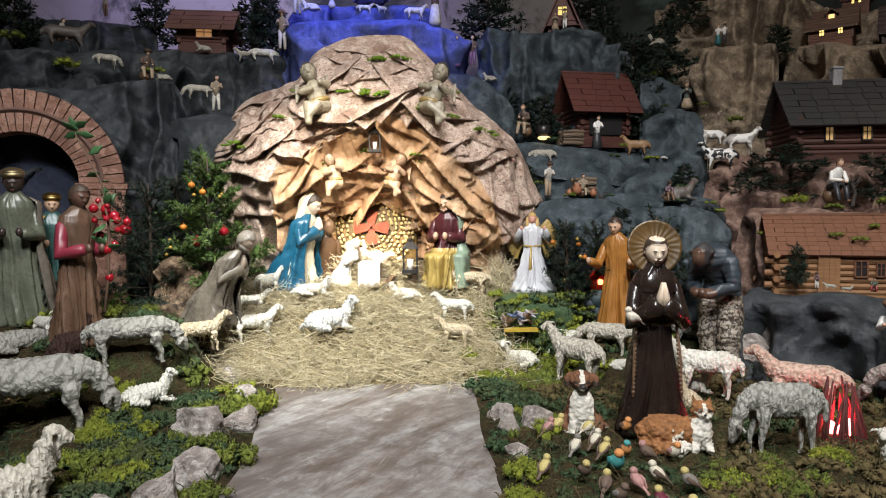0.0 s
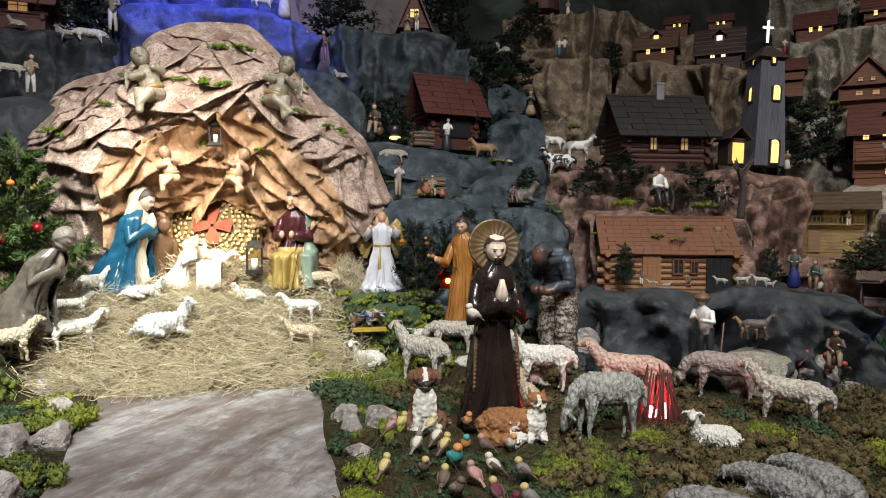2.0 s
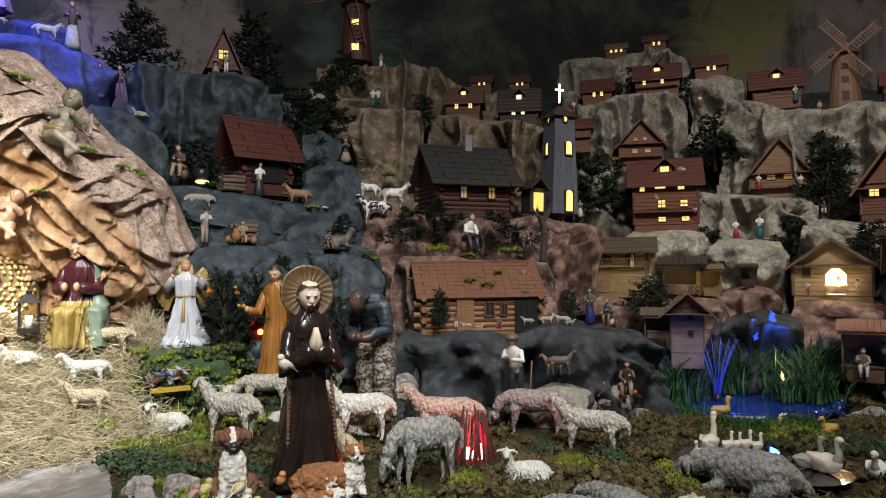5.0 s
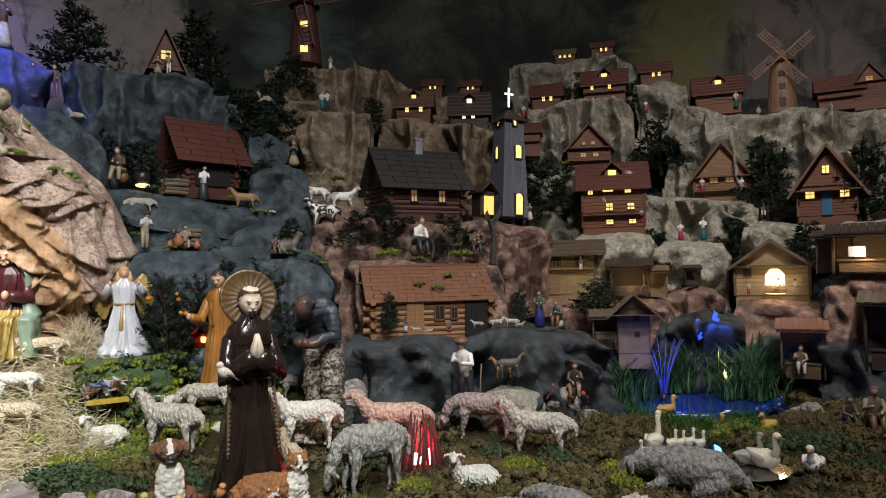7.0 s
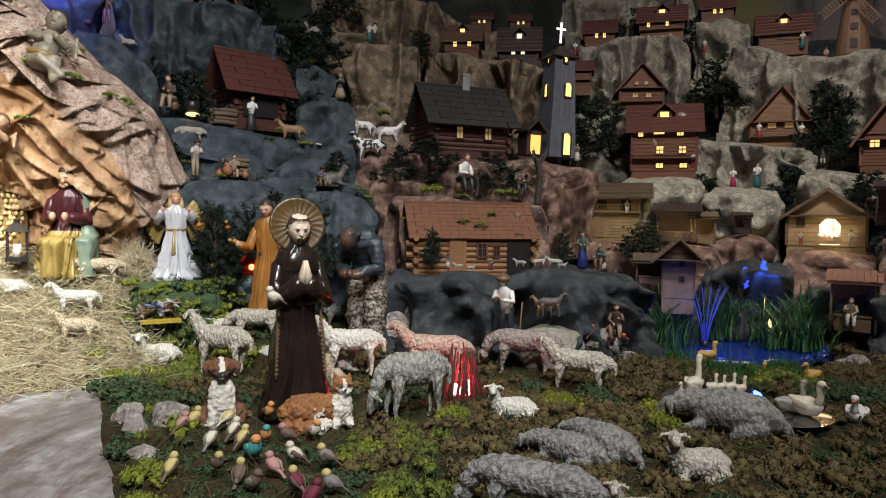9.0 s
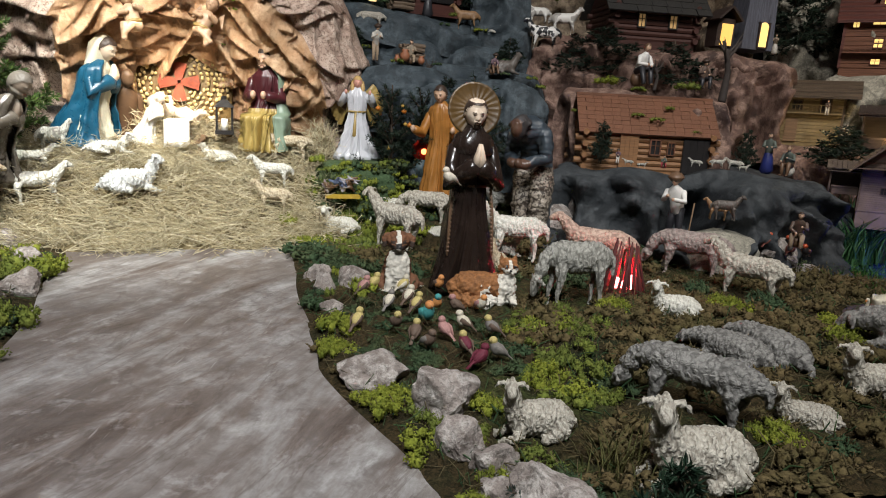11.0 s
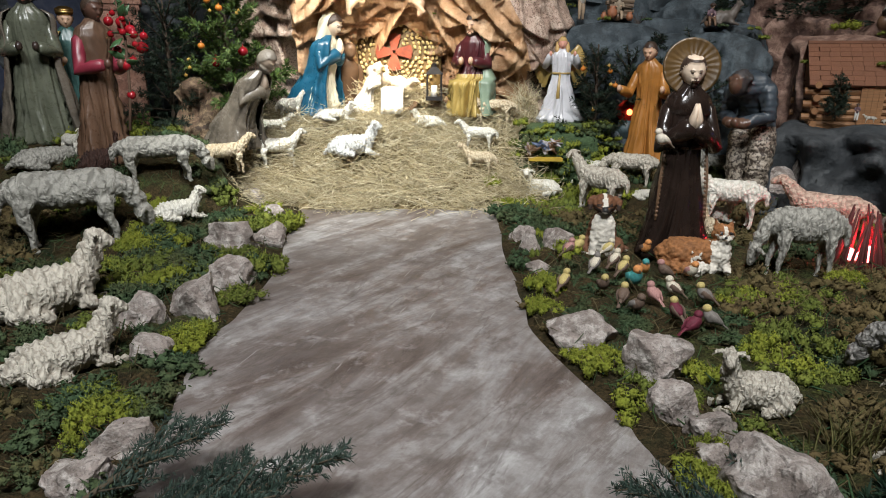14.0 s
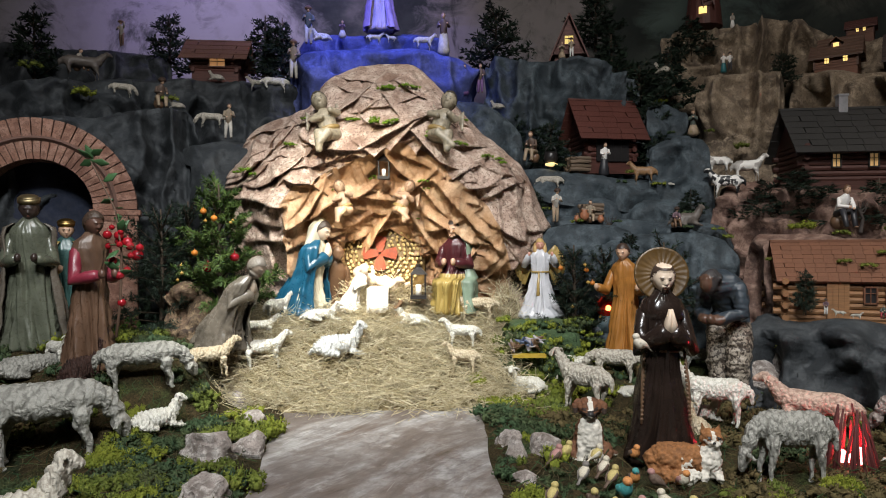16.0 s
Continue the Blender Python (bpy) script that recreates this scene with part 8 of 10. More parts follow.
def cherub(x, y, z, h, mat, hair, turn, lean, label, flip=1):
    bm = bmesh.new()
    tube(bm, [(0, 0, 0.0), (0, -0.02, 0.2), (0, -0.03, 0.42), (0, -0.02, 0.55)], [(0.19, 0.15), (0.17, 0.15), (0.17, 0.13), (0.08, 0.08)], 14)
    tube(bm, [(0.13, -0.02, 0.46), (0.24, -0.12, 0.36), (0.10, -0.24, 0.40)], [0.075, 0.07, 0.055], 9)
    tube(bm, [(-0.13, -0.02, 0.46), (-0.24, -0.14, 0.34), (-0.05, -0.24, 0.30)], [0.065, 0.06, 0.05], 9)
    tube(bm, [(0.09, -0.02, 0.02), (0.22 * flip, -0.24, 0.0), (0.30 * flip, -0.22, -0.30)], [0.13, 0.105, 0.06], 10)
    tube(bm, [(-0.09, -0.02, 0.02), (0.06 * flip, -0.28, -0.04), (0.34 * flip + 0.05, -0.26, -0.20)], [0.11, 0.09, 0.055], 10)
    ball(bm, (0, -0.07, 0.18), (0.15, 0.13, 0.15))
    for s in (-1, 1):
        tube(bm, [(s * 0.06, 0.12, 0.42), (s * 0.26, 0.16, 0.62), (s * 0.36, 0.17, 0.34)], [(0.04, 0.03), (0.12, 0.03), (0.03, 0.02)], 8)
    me = fused(bm, 0.022, 2)
    ball_bm = bmesh.new()
    ball_bm.from_mesh(me)
    sculpt_head(ball_bm, Vector((0, -0.05, 0.71)), 0.165, Matrix.Rotation(radians(12), 4, "X"), 0, 1, 1, 0, "short")
    ball(ball_bm, (0.0, -0.10, 0.10), (0.20, 0.12, 0.07), 2, None, 14, 8)
    ob = part("cherub_statue", ball_bm, [mat, hair, paint((0.30, 0.20, 0.07), 0.35, 0.5)])
    ob.matrix_basis = pose(x, y, z, -20, lean + 10 * flip, turn) @ Matrix.Scale(h, 4)
    return tagged(ob, label, "statue", "cherub statues on the grotto")


AGED = paint((0.34, 0.29, 0.205), 0.45, 0.6)
cherub(*on_shell(-0.451, 2.662, 1.038, -0.01), 0.235, AGED, paint((0.05, 0.04, 0.028), 0.6), 10, -8, "stone-coloured cherub statue seated on the grotto brow", -1)
cherub(*on_shell(-0.005, 2.700, 1.045, -0.01), 0.235, AGED, paint((0.05, 0.04, 0.028), 0.6), -10, 6, "stone-coloured cherub statue seated with a scroll", 1)
# The two inner cherubs have warm lamplight in their tan paint.
cherub(*on_shell(-0.400, 2.872, 0.742, -0.12), 0.16, paint((0.46, 0.31, 0.20), 0.4), BROWN, 8, -6, "small cherub statue painted a warm-lit tan inside the grotto", -1)
cherub(*on_shell(-0.189, 2.894, 0.737, -0.12), 0.16, paint((0.42, 0.27, 0.17), 0.4), BROWN, -12, 10, "small cherub statue painted a warm-lit tan beside the lantern", 1)
SPRING = moss((0.13, 0.24, 0.020), (0.22, 0.36, 0.035), (0.10, 0.17, 0.02))
rng = random.Random(77)
k = 0
for x, y, z, r, count in ((-0.213, 2.68, 1.245, 0.040, 3), (-0.134, 2.68, 1.238, 0.032, 2), (-0.283, 2.68, 1.108, 0.036, 3), (-0.351, 2.68, 1.112, 0.030, 2), (-0.226, 2.68, 1.098, 0.030, 2), (-0.067, 2.68, 1.052, 0.030, 2), (0.082, 2.68, 1.098, 0.026, 2),
                          (0.231, 2.68, 0.950, 0.032, 3), (0.109, 2.68, 1.005, 0.032, 2), (-0.635, 2.68, 1.008, 0.028, 2), (-0.830, 2.76, 0.905, 0.032, 3), (-0.554, 2.68, 1.118, 0.022, 1), (-0.467, 2.90, 0.852, 0.024, 2),
                          (-0.306, 2.90, 0.895, 0.024, 2), (-0.184, 2.90, 0.760, 0.020, 2), (-0.059, 2.90, 0.858, 0.022, 2), (-0.09, 2.90, 0.700, 0.018, 1), (-0.465, 2.68, 1.060, 0.020, 1)):
    for _ in range(count):
        k += 1
        px, py, pz = on_shell(x + rng.gauss(0, 0.018), y, z + rng.gauss(0, 0.008), 0.002)
        tuft(px, py, pz, r * rng.uniform(0.7, 1.05), SPRING, "bright green moss tuft tucked into the grotto paper", k)


# ---- the brick arch with the kings ----
def arch():
    root = empty("brick_arch", pose(-1.573, 2.580, 0.149, 0, 0, 22))
    brickm = rock((0.25, 0.125, 0.085), (0.13, 0.06, 0.04), (0.33, 0.19, 0.14), 12, 0.85, 0.7)
    spring, ri, ro, dep = 0.58, 0.19, 0.348, 0.12
    for sx in (-1, 1):
        bm = bmesh.new()
        box(bm, (sx * (ri + ro) / 2, 0, spring / 2), (ro - ri, dep, spring))
        col = part("pillar", bm, brickm, root, "", False)
        bm = bmesh.new()
        box(bm, (sx * (ri + ro) / 2, 0, spring), (ro - ri + 0.025, dep + 0.02, 0.022))
        box(bm, (sx * (ri + ro) / 2, 0, spring - 0.022), (ro - ri + 0.012, dep + 0.01, 0.022))
        part("capital", bm, brickm, root, "", False)
    n = 27
    for k in range(n):
        a0, a1 = math.pi * (k + 0.06) / n, math.pi * (k + 0.94) / n
        bm = bmesh.new()
        rows = []
        for a in (a0, (a0 + a1) / 2, a1):
            rows.append([bm.verts.new((math.cos(a) * r, yy, spring + 0.012 + math.sin(a) * r)) for r, yy in ((ri, -dep / 2), (ro, -dep / 2), (ro, dep / 2), (ri, dep / 2))])
        for r0, r1 in zip(rows, rows[1:]):
            for q in range(4):
                bm.faces.new((r0[q], r0[(q + 1) % 4], r1[(q + 1) % 4], r1[q]))
        bm.faces.new(rows[0])
        bm.faces.new(rows[-1])
        part("brick", bm, brickm, root, "", False)
    bm = bmesh.new()
    tube(bm, [(math.cos(math.pi * k / 30) * (ri + ro) / 2, 0, spring + 0.012 + math.sin(math.pi * k / 30) * (ri + ro) / 2) for k in range(31)], [((ro - ri) / 2 - 0.006, dep / 2 - 0.006)] * 31, 4, 0, False, (0, 1, 0))
    part("mortar", bm, paint((0.16, 0.09, 0.07), 0.9), root, "", False)
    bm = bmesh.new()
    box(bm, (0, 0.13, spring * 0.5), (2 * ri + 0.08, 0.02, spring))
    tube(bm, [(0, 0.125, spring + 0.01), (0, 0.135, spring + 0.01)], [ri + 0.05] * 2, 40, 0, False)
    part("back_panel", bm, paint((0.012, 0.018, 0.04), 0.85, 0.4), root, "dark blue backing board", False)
    return tagged(root, "terracotta-painted arch of radial bricks on square pillars", "arch")


arch()
ledge([(-1.077, 2.588, 0.429), (-1.005, 2.596, 0.454), (-0.953, 2.637, 0.409)], 0.35, 0.15, rock((0.12, 0.07, 0.04), (0.035, 0.02, 0.012), (0.24, 0.17, 0.10), 14, 0.8, 0.6), "brown bark-like rock below the apple bush", 0.07, 41.0, 0.1, 6.0)


ledge([(-1.244, 2.314, 0.235), (-1.134, 2.284, 0.245), (-0.994, 2.314, 0.235)], 0.08, 0.28, rock((0.42, 0.33, 0.27), (0.22, 0.16, 0.12), (0.52, 0.43, 0.36), 12), "pale flat paper rock on the ground by the arch", 0.03, 42.0)


def berry_branch():
    root = empty("berry_branch", pose(-1.076, 2.160, 0.296))
    bm = bmesh.new()
    line = [(0.0, 0, 0), (0.015, 0, 0.12), (0.02, 0.0, 0.28), (0.0, 0.0, 0.42), (-0.05, 0, 0.52), (-0.08, 0, 0.58)]
    tube(bm, line, [0.005, 0.005, 0.004, 0.003, 0.003, 0.002], 6)
    part("stem", bm, paint((0.09, 0.05, 0.03), 0.7), root)
    rng = random.Random(9)
    for k in range(15):
        bm = bmesh.new()
        c = Vector((0.015 + rng.gauss(0, 0.03), rng.gauss(0, 0.012), 0.27 + rng.gauss(0, 0.07)))
        r = rng.uniform(0.009, 0.017)
        ball(bm, c, r, 0, None, 12, 8)
        rod(bm, c, c + Vector((0, 0, r * 1.5)), r * 0.12)
        part("berry", bm, APPLE, root)
    for k in range(18):
        bm = bmesh.new()
        t = rng.uniform(0.2, 0.6)
        c = Vector((0.01 - max(0, t - 0.42) * 0.5, 0, t))
        d = Vector((rng.uniform(-1, 1), rng.uniform(-0.4, 0.4), rng.uniform(-0.2, 0.6))).normalized() * 0.05
        tube(bm, [c, c + d * 0.5, c + d], [(0.004, 0.0015), (0.014, 0.002), (0.002, 0.001)], 8)
        part("leaf", bm, leaf((0.03, 0.08, 0.03), (0.06, 0.12, 0.05), 0.35), root)
    return tagged(root, "stem with shiny red berries and green leaves", "branch")


berry_branch()
fir_bush("fern", -1.199, 2.536, 0.235, 0.10, 0.07, REED, "small bright green fern frond", 61, 9, "fern", needle=0.016, droop=0.1)

# ---- dog, cat, birds ----
FUR = paint((0.66, 0.62, 0.54), 0.85, 0.35)
GINGER = paint((0.30, 0.125, 0.04), 0.85, 0.6)
DARKFUR = paint((0.04, 0.022, 0.014), 0.85, 0.4)


def furry(name, me, mats, which, at, size, label, category, soft=0.016):
    """A plush body: fine tufts raised all over, the coat's patches told by place."""
    n = len(me.vertices)
    co, no = np.empty(n * 3), np.empty(n * 3)
    me.vertices.foreach_get("co", co)
    me.vertices.foreach_get("normal", no)
    co, no = co.reshape(-1, 3), no.reshape(-1, 3)
    for i in range(n):
        q = Vector(co[i])
        co[i] += no[i] * soft * (noise.noise(q * 16) + 0.8 * noise.noise(q * 38))
    me.vertices.foreach_set("co", co.ravel())
    me.update()
    for f in me.polygons:
        c = f.center + 0.02 * noise.noise_vector(f.center * 14)
        f.material_index = which(c)
    ob = part(name, me, mats)
    ob.matrix_basis = at @ Matrix.Diagonal((*size, 1))
    return tagged(ob, label, category)


def dog(x, y, z, size, turn):
    bm = bmesh.new()
    tube(bm, [(0, 0.20, 0.10), (0, 0.16, 0.3), (0, 0.06, 0.5), (0, -0.02, 0.62)], [(0.22, 0.20), (0.21, 0.19), (0.17, 0.16), (0.13, 0.12)], 18)
    tube(bm, [(0, -0.06, 0.10), (0, -0.08, 0.32), (0, -0.07, 0.52), (0, -0.05, 0.64)], [(0.14, 0.10), (0.165, 0.13), (0.16, 0.13), (0.12, 0.11)], 16)
    for s in (-1, 1):
        tube(bm, [(s * 0.10, -0.09, 0.36), (s * 0.11, -0.13, 0.16), (s * 0.11, -0.15, 0.03), (s * 0.11, -0.20, 0.02)], [0.075, 0.06, 0.055, 0.05], 10)
        tube(bm, [(s * 0.20, 0.14, 0.16), (s * 0.23, 0.02, 0.10), (s * 0.20, -0.10, 0.03)], [0.11, 0.09, 0.05], 10)
        tube(bm, [(s * 0.13, -0.03, 0.93), (s * 0.185, -0.05, 0.86), (s * 0.185, -0.08, 0.74)], [(0.04, 0.03), (0.06, 0.03), (0.03, 0.02)], 9)
    ball(bm, (0, -0.05, 0.83), (0.165, 0.15, 0.16))
    tube(bm, [(0, -0.12, 0.80), (0, -0.20, 0.765), (0, -0.255, 0.755)], [(0.11, 0.09), (0.085, 0.07), (0.06, 0.05)], 14)
    tube(bm, [(0.15, 0.34, 0.07), (0.30, 0.30, 0.05), (0.36, 0.18, 0.05)], [0.07, 0.07, 0.04], 9)

    def coat(c):
        if c.y < -0.235 and c.z > 0.735 and abs(c.x) < 0.045:
            return 3
        if c.z > 0.68:
            if c.y < -0.10 and c.z < 0.79:
                return 2 if abs(c.x) > 0.035 and c.z > 0.70 else 0
            if abs(c.x) < 0.03 and c.y < 0.0:
                return 0
            if abs(abs(c.x) - 0.075) < 0.03 and c.y < -0.14 and abs(c.z - 0.83) < 0.025 or (abs(c.x) > 0.155 and c.z < 0.82):
                return 2
            return 1
        return 0 if c.y < -0.04 and abs(c.x) < 0.17 or c.z < 0.05 else 1

    return furry("dog_figure", fused(bm, 0.015, 1), [FUR, paint((0.17, 0.07, 0.03), 0.85, 0.6), DARKFUR, BLACK], coat, pose(x, y, z, 0, 0, turn), size, "furry brown and white seated dog figure with a dark mask", "toy dog")


dog(0.400, 1.787, 0.000, (0.205, 0.18, 0.178), -10)


def cat(x, y, z, s, turn):
    bm = bmesh.new()
    tube(bm, [(-0.58, 0.05, 0.18), (-0.42, 0.03, 0.26), (-0.1, 0, 0.27), (0.18, 0, 0.30)], [(0.18, 0.16), (0.24, 0.24), (0.23, 0.24), (0.18, 0.20)], 18)
    tube(bm, [(0.18, -0.06, 0.08), (0.24, -0.10, 0.28), (0.26, -0.08, 0.48)], [(0.19, 0.15), (0.19, 0.16), (0.14, 0.13)], 14)
    ball(bm, (0.27, -0.10, 0.62), (0.165, 0.145, 0.14))
    ball(bm, (0.28, -0.20, 0.575), (0.09, 0.07, 0.065))
    for sx in (-1, 1):
        tube(bm, [(0.27 + sx * 0.10, -0.08, 0.70), (0.27 + sx * 0.13, -0.08, 0.83)], [(0.06, 0.03), (0.012, 0.012)], 8)
        tube(bm, [(0.24 + sx * 0.10, -0.14, 0.12), (0.24 + sx * 0.11, -0.30, 0.05)], [0.07, 0.055], 9)
    tube(bm, [(-0.6, -0.1, 0.08), (-0.40, -0.28, 0.08), (-0.12, -0.33, 0.09), (0.02, -0.30, 0.12)], [0.08, 0.10, 0.12, 0.08], 10)

    def coat(c):
        if c.z > 0.50 and c.x > 0.05:
            if c.y < -0.205 and abs(abs(c.x - 0.28) - 0.07) < 0.028 and abs(c.z - 0.645) < 0.022 or (c.y < -0.25 and abs(c.x - 0.28) < 0.022 and abs(c.z - 0.59) < 0.02):
                return 3
            return 0 if c.y < -0.16 and c.z < 0.61 or abs(c.x - 0.27) < 0.025 and c.y < -0.15 else 1
        return 0 if (c.x > 0.10 and c.y < 0.02) or (c.y < -0.22 and c.x > -0.2) else 1

    return furry("cat_figure", fused(bm, 0.017, 1), [FUR, GINGER, DARKFUR, BLACK], coat, pose(x, y, z, 0, 0, turn), (s, s, s), "fluffy ginger and white lying cat figure", "toy cat", 0.03)


cat(0.617, 1.625, 0.010, 0.165, -6)


def bird(x, y, z, s, turn, body, wing, head, label):
    bm = bmesh.new()
    tube(bm, [(-0.30, 0, 0.30), (-0.14, 0, 0.34), (0.06, 0, 0.40), (0.20, 0, 0.56), (0.26, 0, 0.72)], [0.12, 0.26, 0.31, 0.26, 0.17], 14, 0, side=(0, 1, 0))
    ball(bm, (0.27, 0, 0.82), (0.21, 0.20, 0.195), 2, None, 14, 10)
    tube(bm, [(0.45, 0, 0.81), (0.58, 0, 0.78)], [0.045, 0.006], 7, 3, False)
    for sy in (-1, 1):
        tube(bm, [(0.12, sy * 0.26, 0.56), (-0.12, sy * 0.28, 0.40), (-0.48, sy * 0.12, 0.16)], [(0.05, 0.13), (0.05, 0.16), (0.02, 0.04)], 8, 1, side=(0, 1, 0))
        rod(bm, (0.02, sy * 0.09, 0.2), (0.05, sy * 0.1, -0.02), 0.018, 3)
        ball(bm, (0.36, sy * 0.15, 0.86), 0.026, 4, None, 6, 4)
    tube(bm, [(-0.28, 0, 0.28), (-0.52, 0, 0.10), (-0.72, 0, -0.06)], [(0.10, 0.05), (0.09, 0.03), (0.10, 0.02)], 8, 1, side=(0, 1, 0))
    ob = part("bird_figure", bm, [body, wing, head, BROWN, BLACK])
    ob.matrix_basis = pose(x, y, z, 0, 0, turn) @ Matrix.Scale(s, 4)
    return tagged(ob, label, "toy bird", "feathered toy birds")


CHALK = paint((0.62, 0.56, 0.46), 0.5, 0.2)
B_OR, B_YE, B_TE, B_PK, B_WH, B_BR, B_MA, B_GY = (paint(c, 0.7, 0.4) for c in ((0.62, 0.26, 0.08), (0.52, 0.42, 0.16), (0.06, 0.30, 0.29), (0.42, 0.22, 0.20), (0.62, 0.56, 0.44), (0.13, 0.085, 0.06), (0.13, 0.012, 0.03), (0.20, 0.18, 0.16)))
for k, (x, y, z, turn, b, w, h, lab) in enumerate((
        (0.499, 1.707, 0.000, -70, B_OR, B_BR, B_OR, "orange toy bird with a pale yellow breast"),
        (0.397, 1.703, 0.000, 20, B_YE, B_WH, B_WH, "cream toy bird beside a pink one"),
        (0.291, 1.701, 0.000, 30, B_PK, B_BR, B_PK, "pink toy bird lying by the stones"),
        (0.323, 1.733, 0.000, 20, B_YE, B_YE, B_YE, "yellow toy bird perched beside the stones"),
        (0.332, 1.561, 0.000, 50, B_WH, B_GY, B_GY, "grey and white toy bird"),
        (0.390, 1.600, 0.000, 40, B_WH, B_BR, B_WH, "brown-winged white toy bird"),
        (0.395, 1.536, 0.000, 40, B_YE, B_BR, B_YE, "yellow toy bird with brown wings"),
        (0.445, 1.530, 0.000, -90, B_OR, B_BR, B_TE, "toy bird with a teal cap and orange breast"),
        (0.396, 1.441, 0.000, -80, B_TE, B_TE, B_OR, "large turquoise toy bird with an orange head"),
        (0.232, 1.427, 0.000, 50, B_YE, B_BR, B_YE, "yellow and olive toy bird on moss"),
        (0.317, 1.407, 0.000, -85, B_BR, B_BR, B_YE, "brown toy bird with a cream head"),
        (0.491, 1.510, 0.000, 160, B_BR, B_BR, B_PK, "brown toy bird seen from behind"),
        (0.554, 1.511, 0.000, -70, B_WH, B_PK, B_OR, "round pink and white toy bird"),
        (0.557, 1.623, 0.000, 180, B_YE, B_BR, B_YE, "small brown and yellow toy bird by the cat"),
        (0.343, 1.333, 0.000, 60, B_BR, B_BR, B_YE, "dark brown and mustard toy bird"),
        (0.413, 1.341, 0.000, 120, B_PK, B_PK, B_PK, "rose-pink toy bird seen from behind"),
        (0.470, 1.383, 0.000, 150, B_WH, B_BR, B_WH, "cream-headed toy bird with dark wings"),
        (0.358, 1.280, 0.000, -60, B_BR, B_GY, B_BR, "blackish brown toy bird"),
        (0.430, 1.245, 0.000, 110, B_MA, B_BR, B_YE, "maroon toy bird with a yellow cap"),
        (0.524, 1.341, 0.000, 150, B_GY, B_BR, B_YE, "grey-brown toy bird with yellow cheeks"),
        (0.487, 1.207, 0.000, 160, B_GY, B_GY, B_YE, "grey toy bird with an olive head"),
        (0.436, 1.174, 0.000, 20, B_MA, B_MA, B_MA, "dark red toy bird half sunk in moss"))):
    bird(x, y, z + 0.026, 0.043 if k != 8 else 0.055, turn, b, w, h, lab)


bird(0.500, 1.655, 0.322, 0.045, 190, CHALK, CHALK, CHALK, "white dove figure resting on the friar's sleeve").name = "dove_figure"
figure("ox_figure", -0.480, 2.960, 0.27, 0.322, BROWN, BROWN, BROWN, None, 20, "kneel", "down", 0.5, label="brown ox figure half hidden behind the kneeling woman", category="statue", fine=False)

# ---- camp fire ----
# Charred sticks coloured dark red, the fire's glow put into the paint.
REDLITCHAR = paint((0.10, 0.02, 0.018), 0.7)


def camp_fire():
    root = empty("camp_fire", pose(1.073, 1.701, 0.000))
    rng = random.Random(2)
    for k in range(26):
        a = 2 * math.pi * k / 26 + rng.uniform(-0.10, 0.10)
        r, twist, top = rng.uniform(0.052, 0.068), rng.uniform(-0.5, 0.6), rng.uniform(0.10, 0.165)
        bm = bmesh.new()
        tube(bm, [(math.cos(a) * r, math.sin(a) * r * 0.85, 0), (math.cos(a + 0.3 * twist) * r * 0.75, math.sin(a + 0.3 * twist) * r * 0.62, 0.5 * top), (math.cos(a + twist) * 0.032, math.sin(a + twist) * 0.028, top)], [0.0048, 0.0042, 0.0026], 6)
        part("stick", bm, REDLITCHAR, root)
    bm = bmesh.new()
    for k in range(7):
        a = k * 2.4
        ball(bm, (math.cos(a) * 0.022, math.sin(a) * 0.018, 0.018 + 0.012 * (k % 3)), (0.013, 0.012, 0.017), 0, None, 10, 8)
    part("ember_lamp", bm, glow((1.0, 0.16, 0.16), 9.0), root, "cluster of red glowing bulbs")
    return tagged(root, "tepee of charred sticks glowing red inside", "camp fire")


camp_fire()
lamp("fire_lamp", "POINT", (1.072, 1.696, 0.070), (0, 0, 0), 1.3, (1.0, 0.03, 0.06), 0.02)


def vigil_lamp():
    root = empty("vigil_lamp", pose(0.690, 2.720, 0.225))
    bm = bmesh.new()
    bmesh.ops.create_cone(bm, cap_ends=True, segments=20, radius1=0.035, radius2=0.03, depth=0.07, matrix=Matrix.Translation((0, 0, 0.035)))
    part("pedestal", bm, paint((0.08, 0.12, 0.13), 0.5), root)
    bm = bmesh.new()
    tube(bm, [(0, 0, 0.07), (0, 0, 0.085), (0, 0, 0.105), (0, 0, 0.125), (0, 0, 0.135)], [0.025, 0.04, 0.046, 0.04, 0.03], 20)
    part("globe", bm, paint((0.40, 0.02, 0.01), 0.08, 0.1), root, "glossy red glass globe")
    bm = bmesh.new()
    ball(bm, (0.0, -0.043, 0.105), (0.012, 0.006, 0.012))
    part("flame", bm, glow((1.0, 0.18, 0.05), 8.0), root, "small red light")
    return tagged(root, "round red glass vigil lamp on a grey stand", "lamp")


vigil_lamp()

# ---- pond, fountain, ducks ----
def water():
    n = Nodes("blue_pond")
    n.bump(n.noise(30, 3), 0.3, 0.004)
    return n.finish((0.01, 0.03, 0.16), 0.06)


bm = bmesh.new()
vs = [bm.verts.new((math.cos(2 * math.pi * k / 40) * 0.36 * (1 + 0.1 * math.sin(3 * k)), math.sin(2 * math.pi * k / 40) * 0.30 * (1 + 0.1 * math.sin(2 * k)), 0)) for k in range(40)]
bm.faces.new(vs)
pond = part("water_1", bm, water(), None, "", False)
pond.location = (2.46, 1.80, 0.012)
tagged(pond, "small pond of still blue-lit water", "", "", "structure")
bm = bmesh.new()
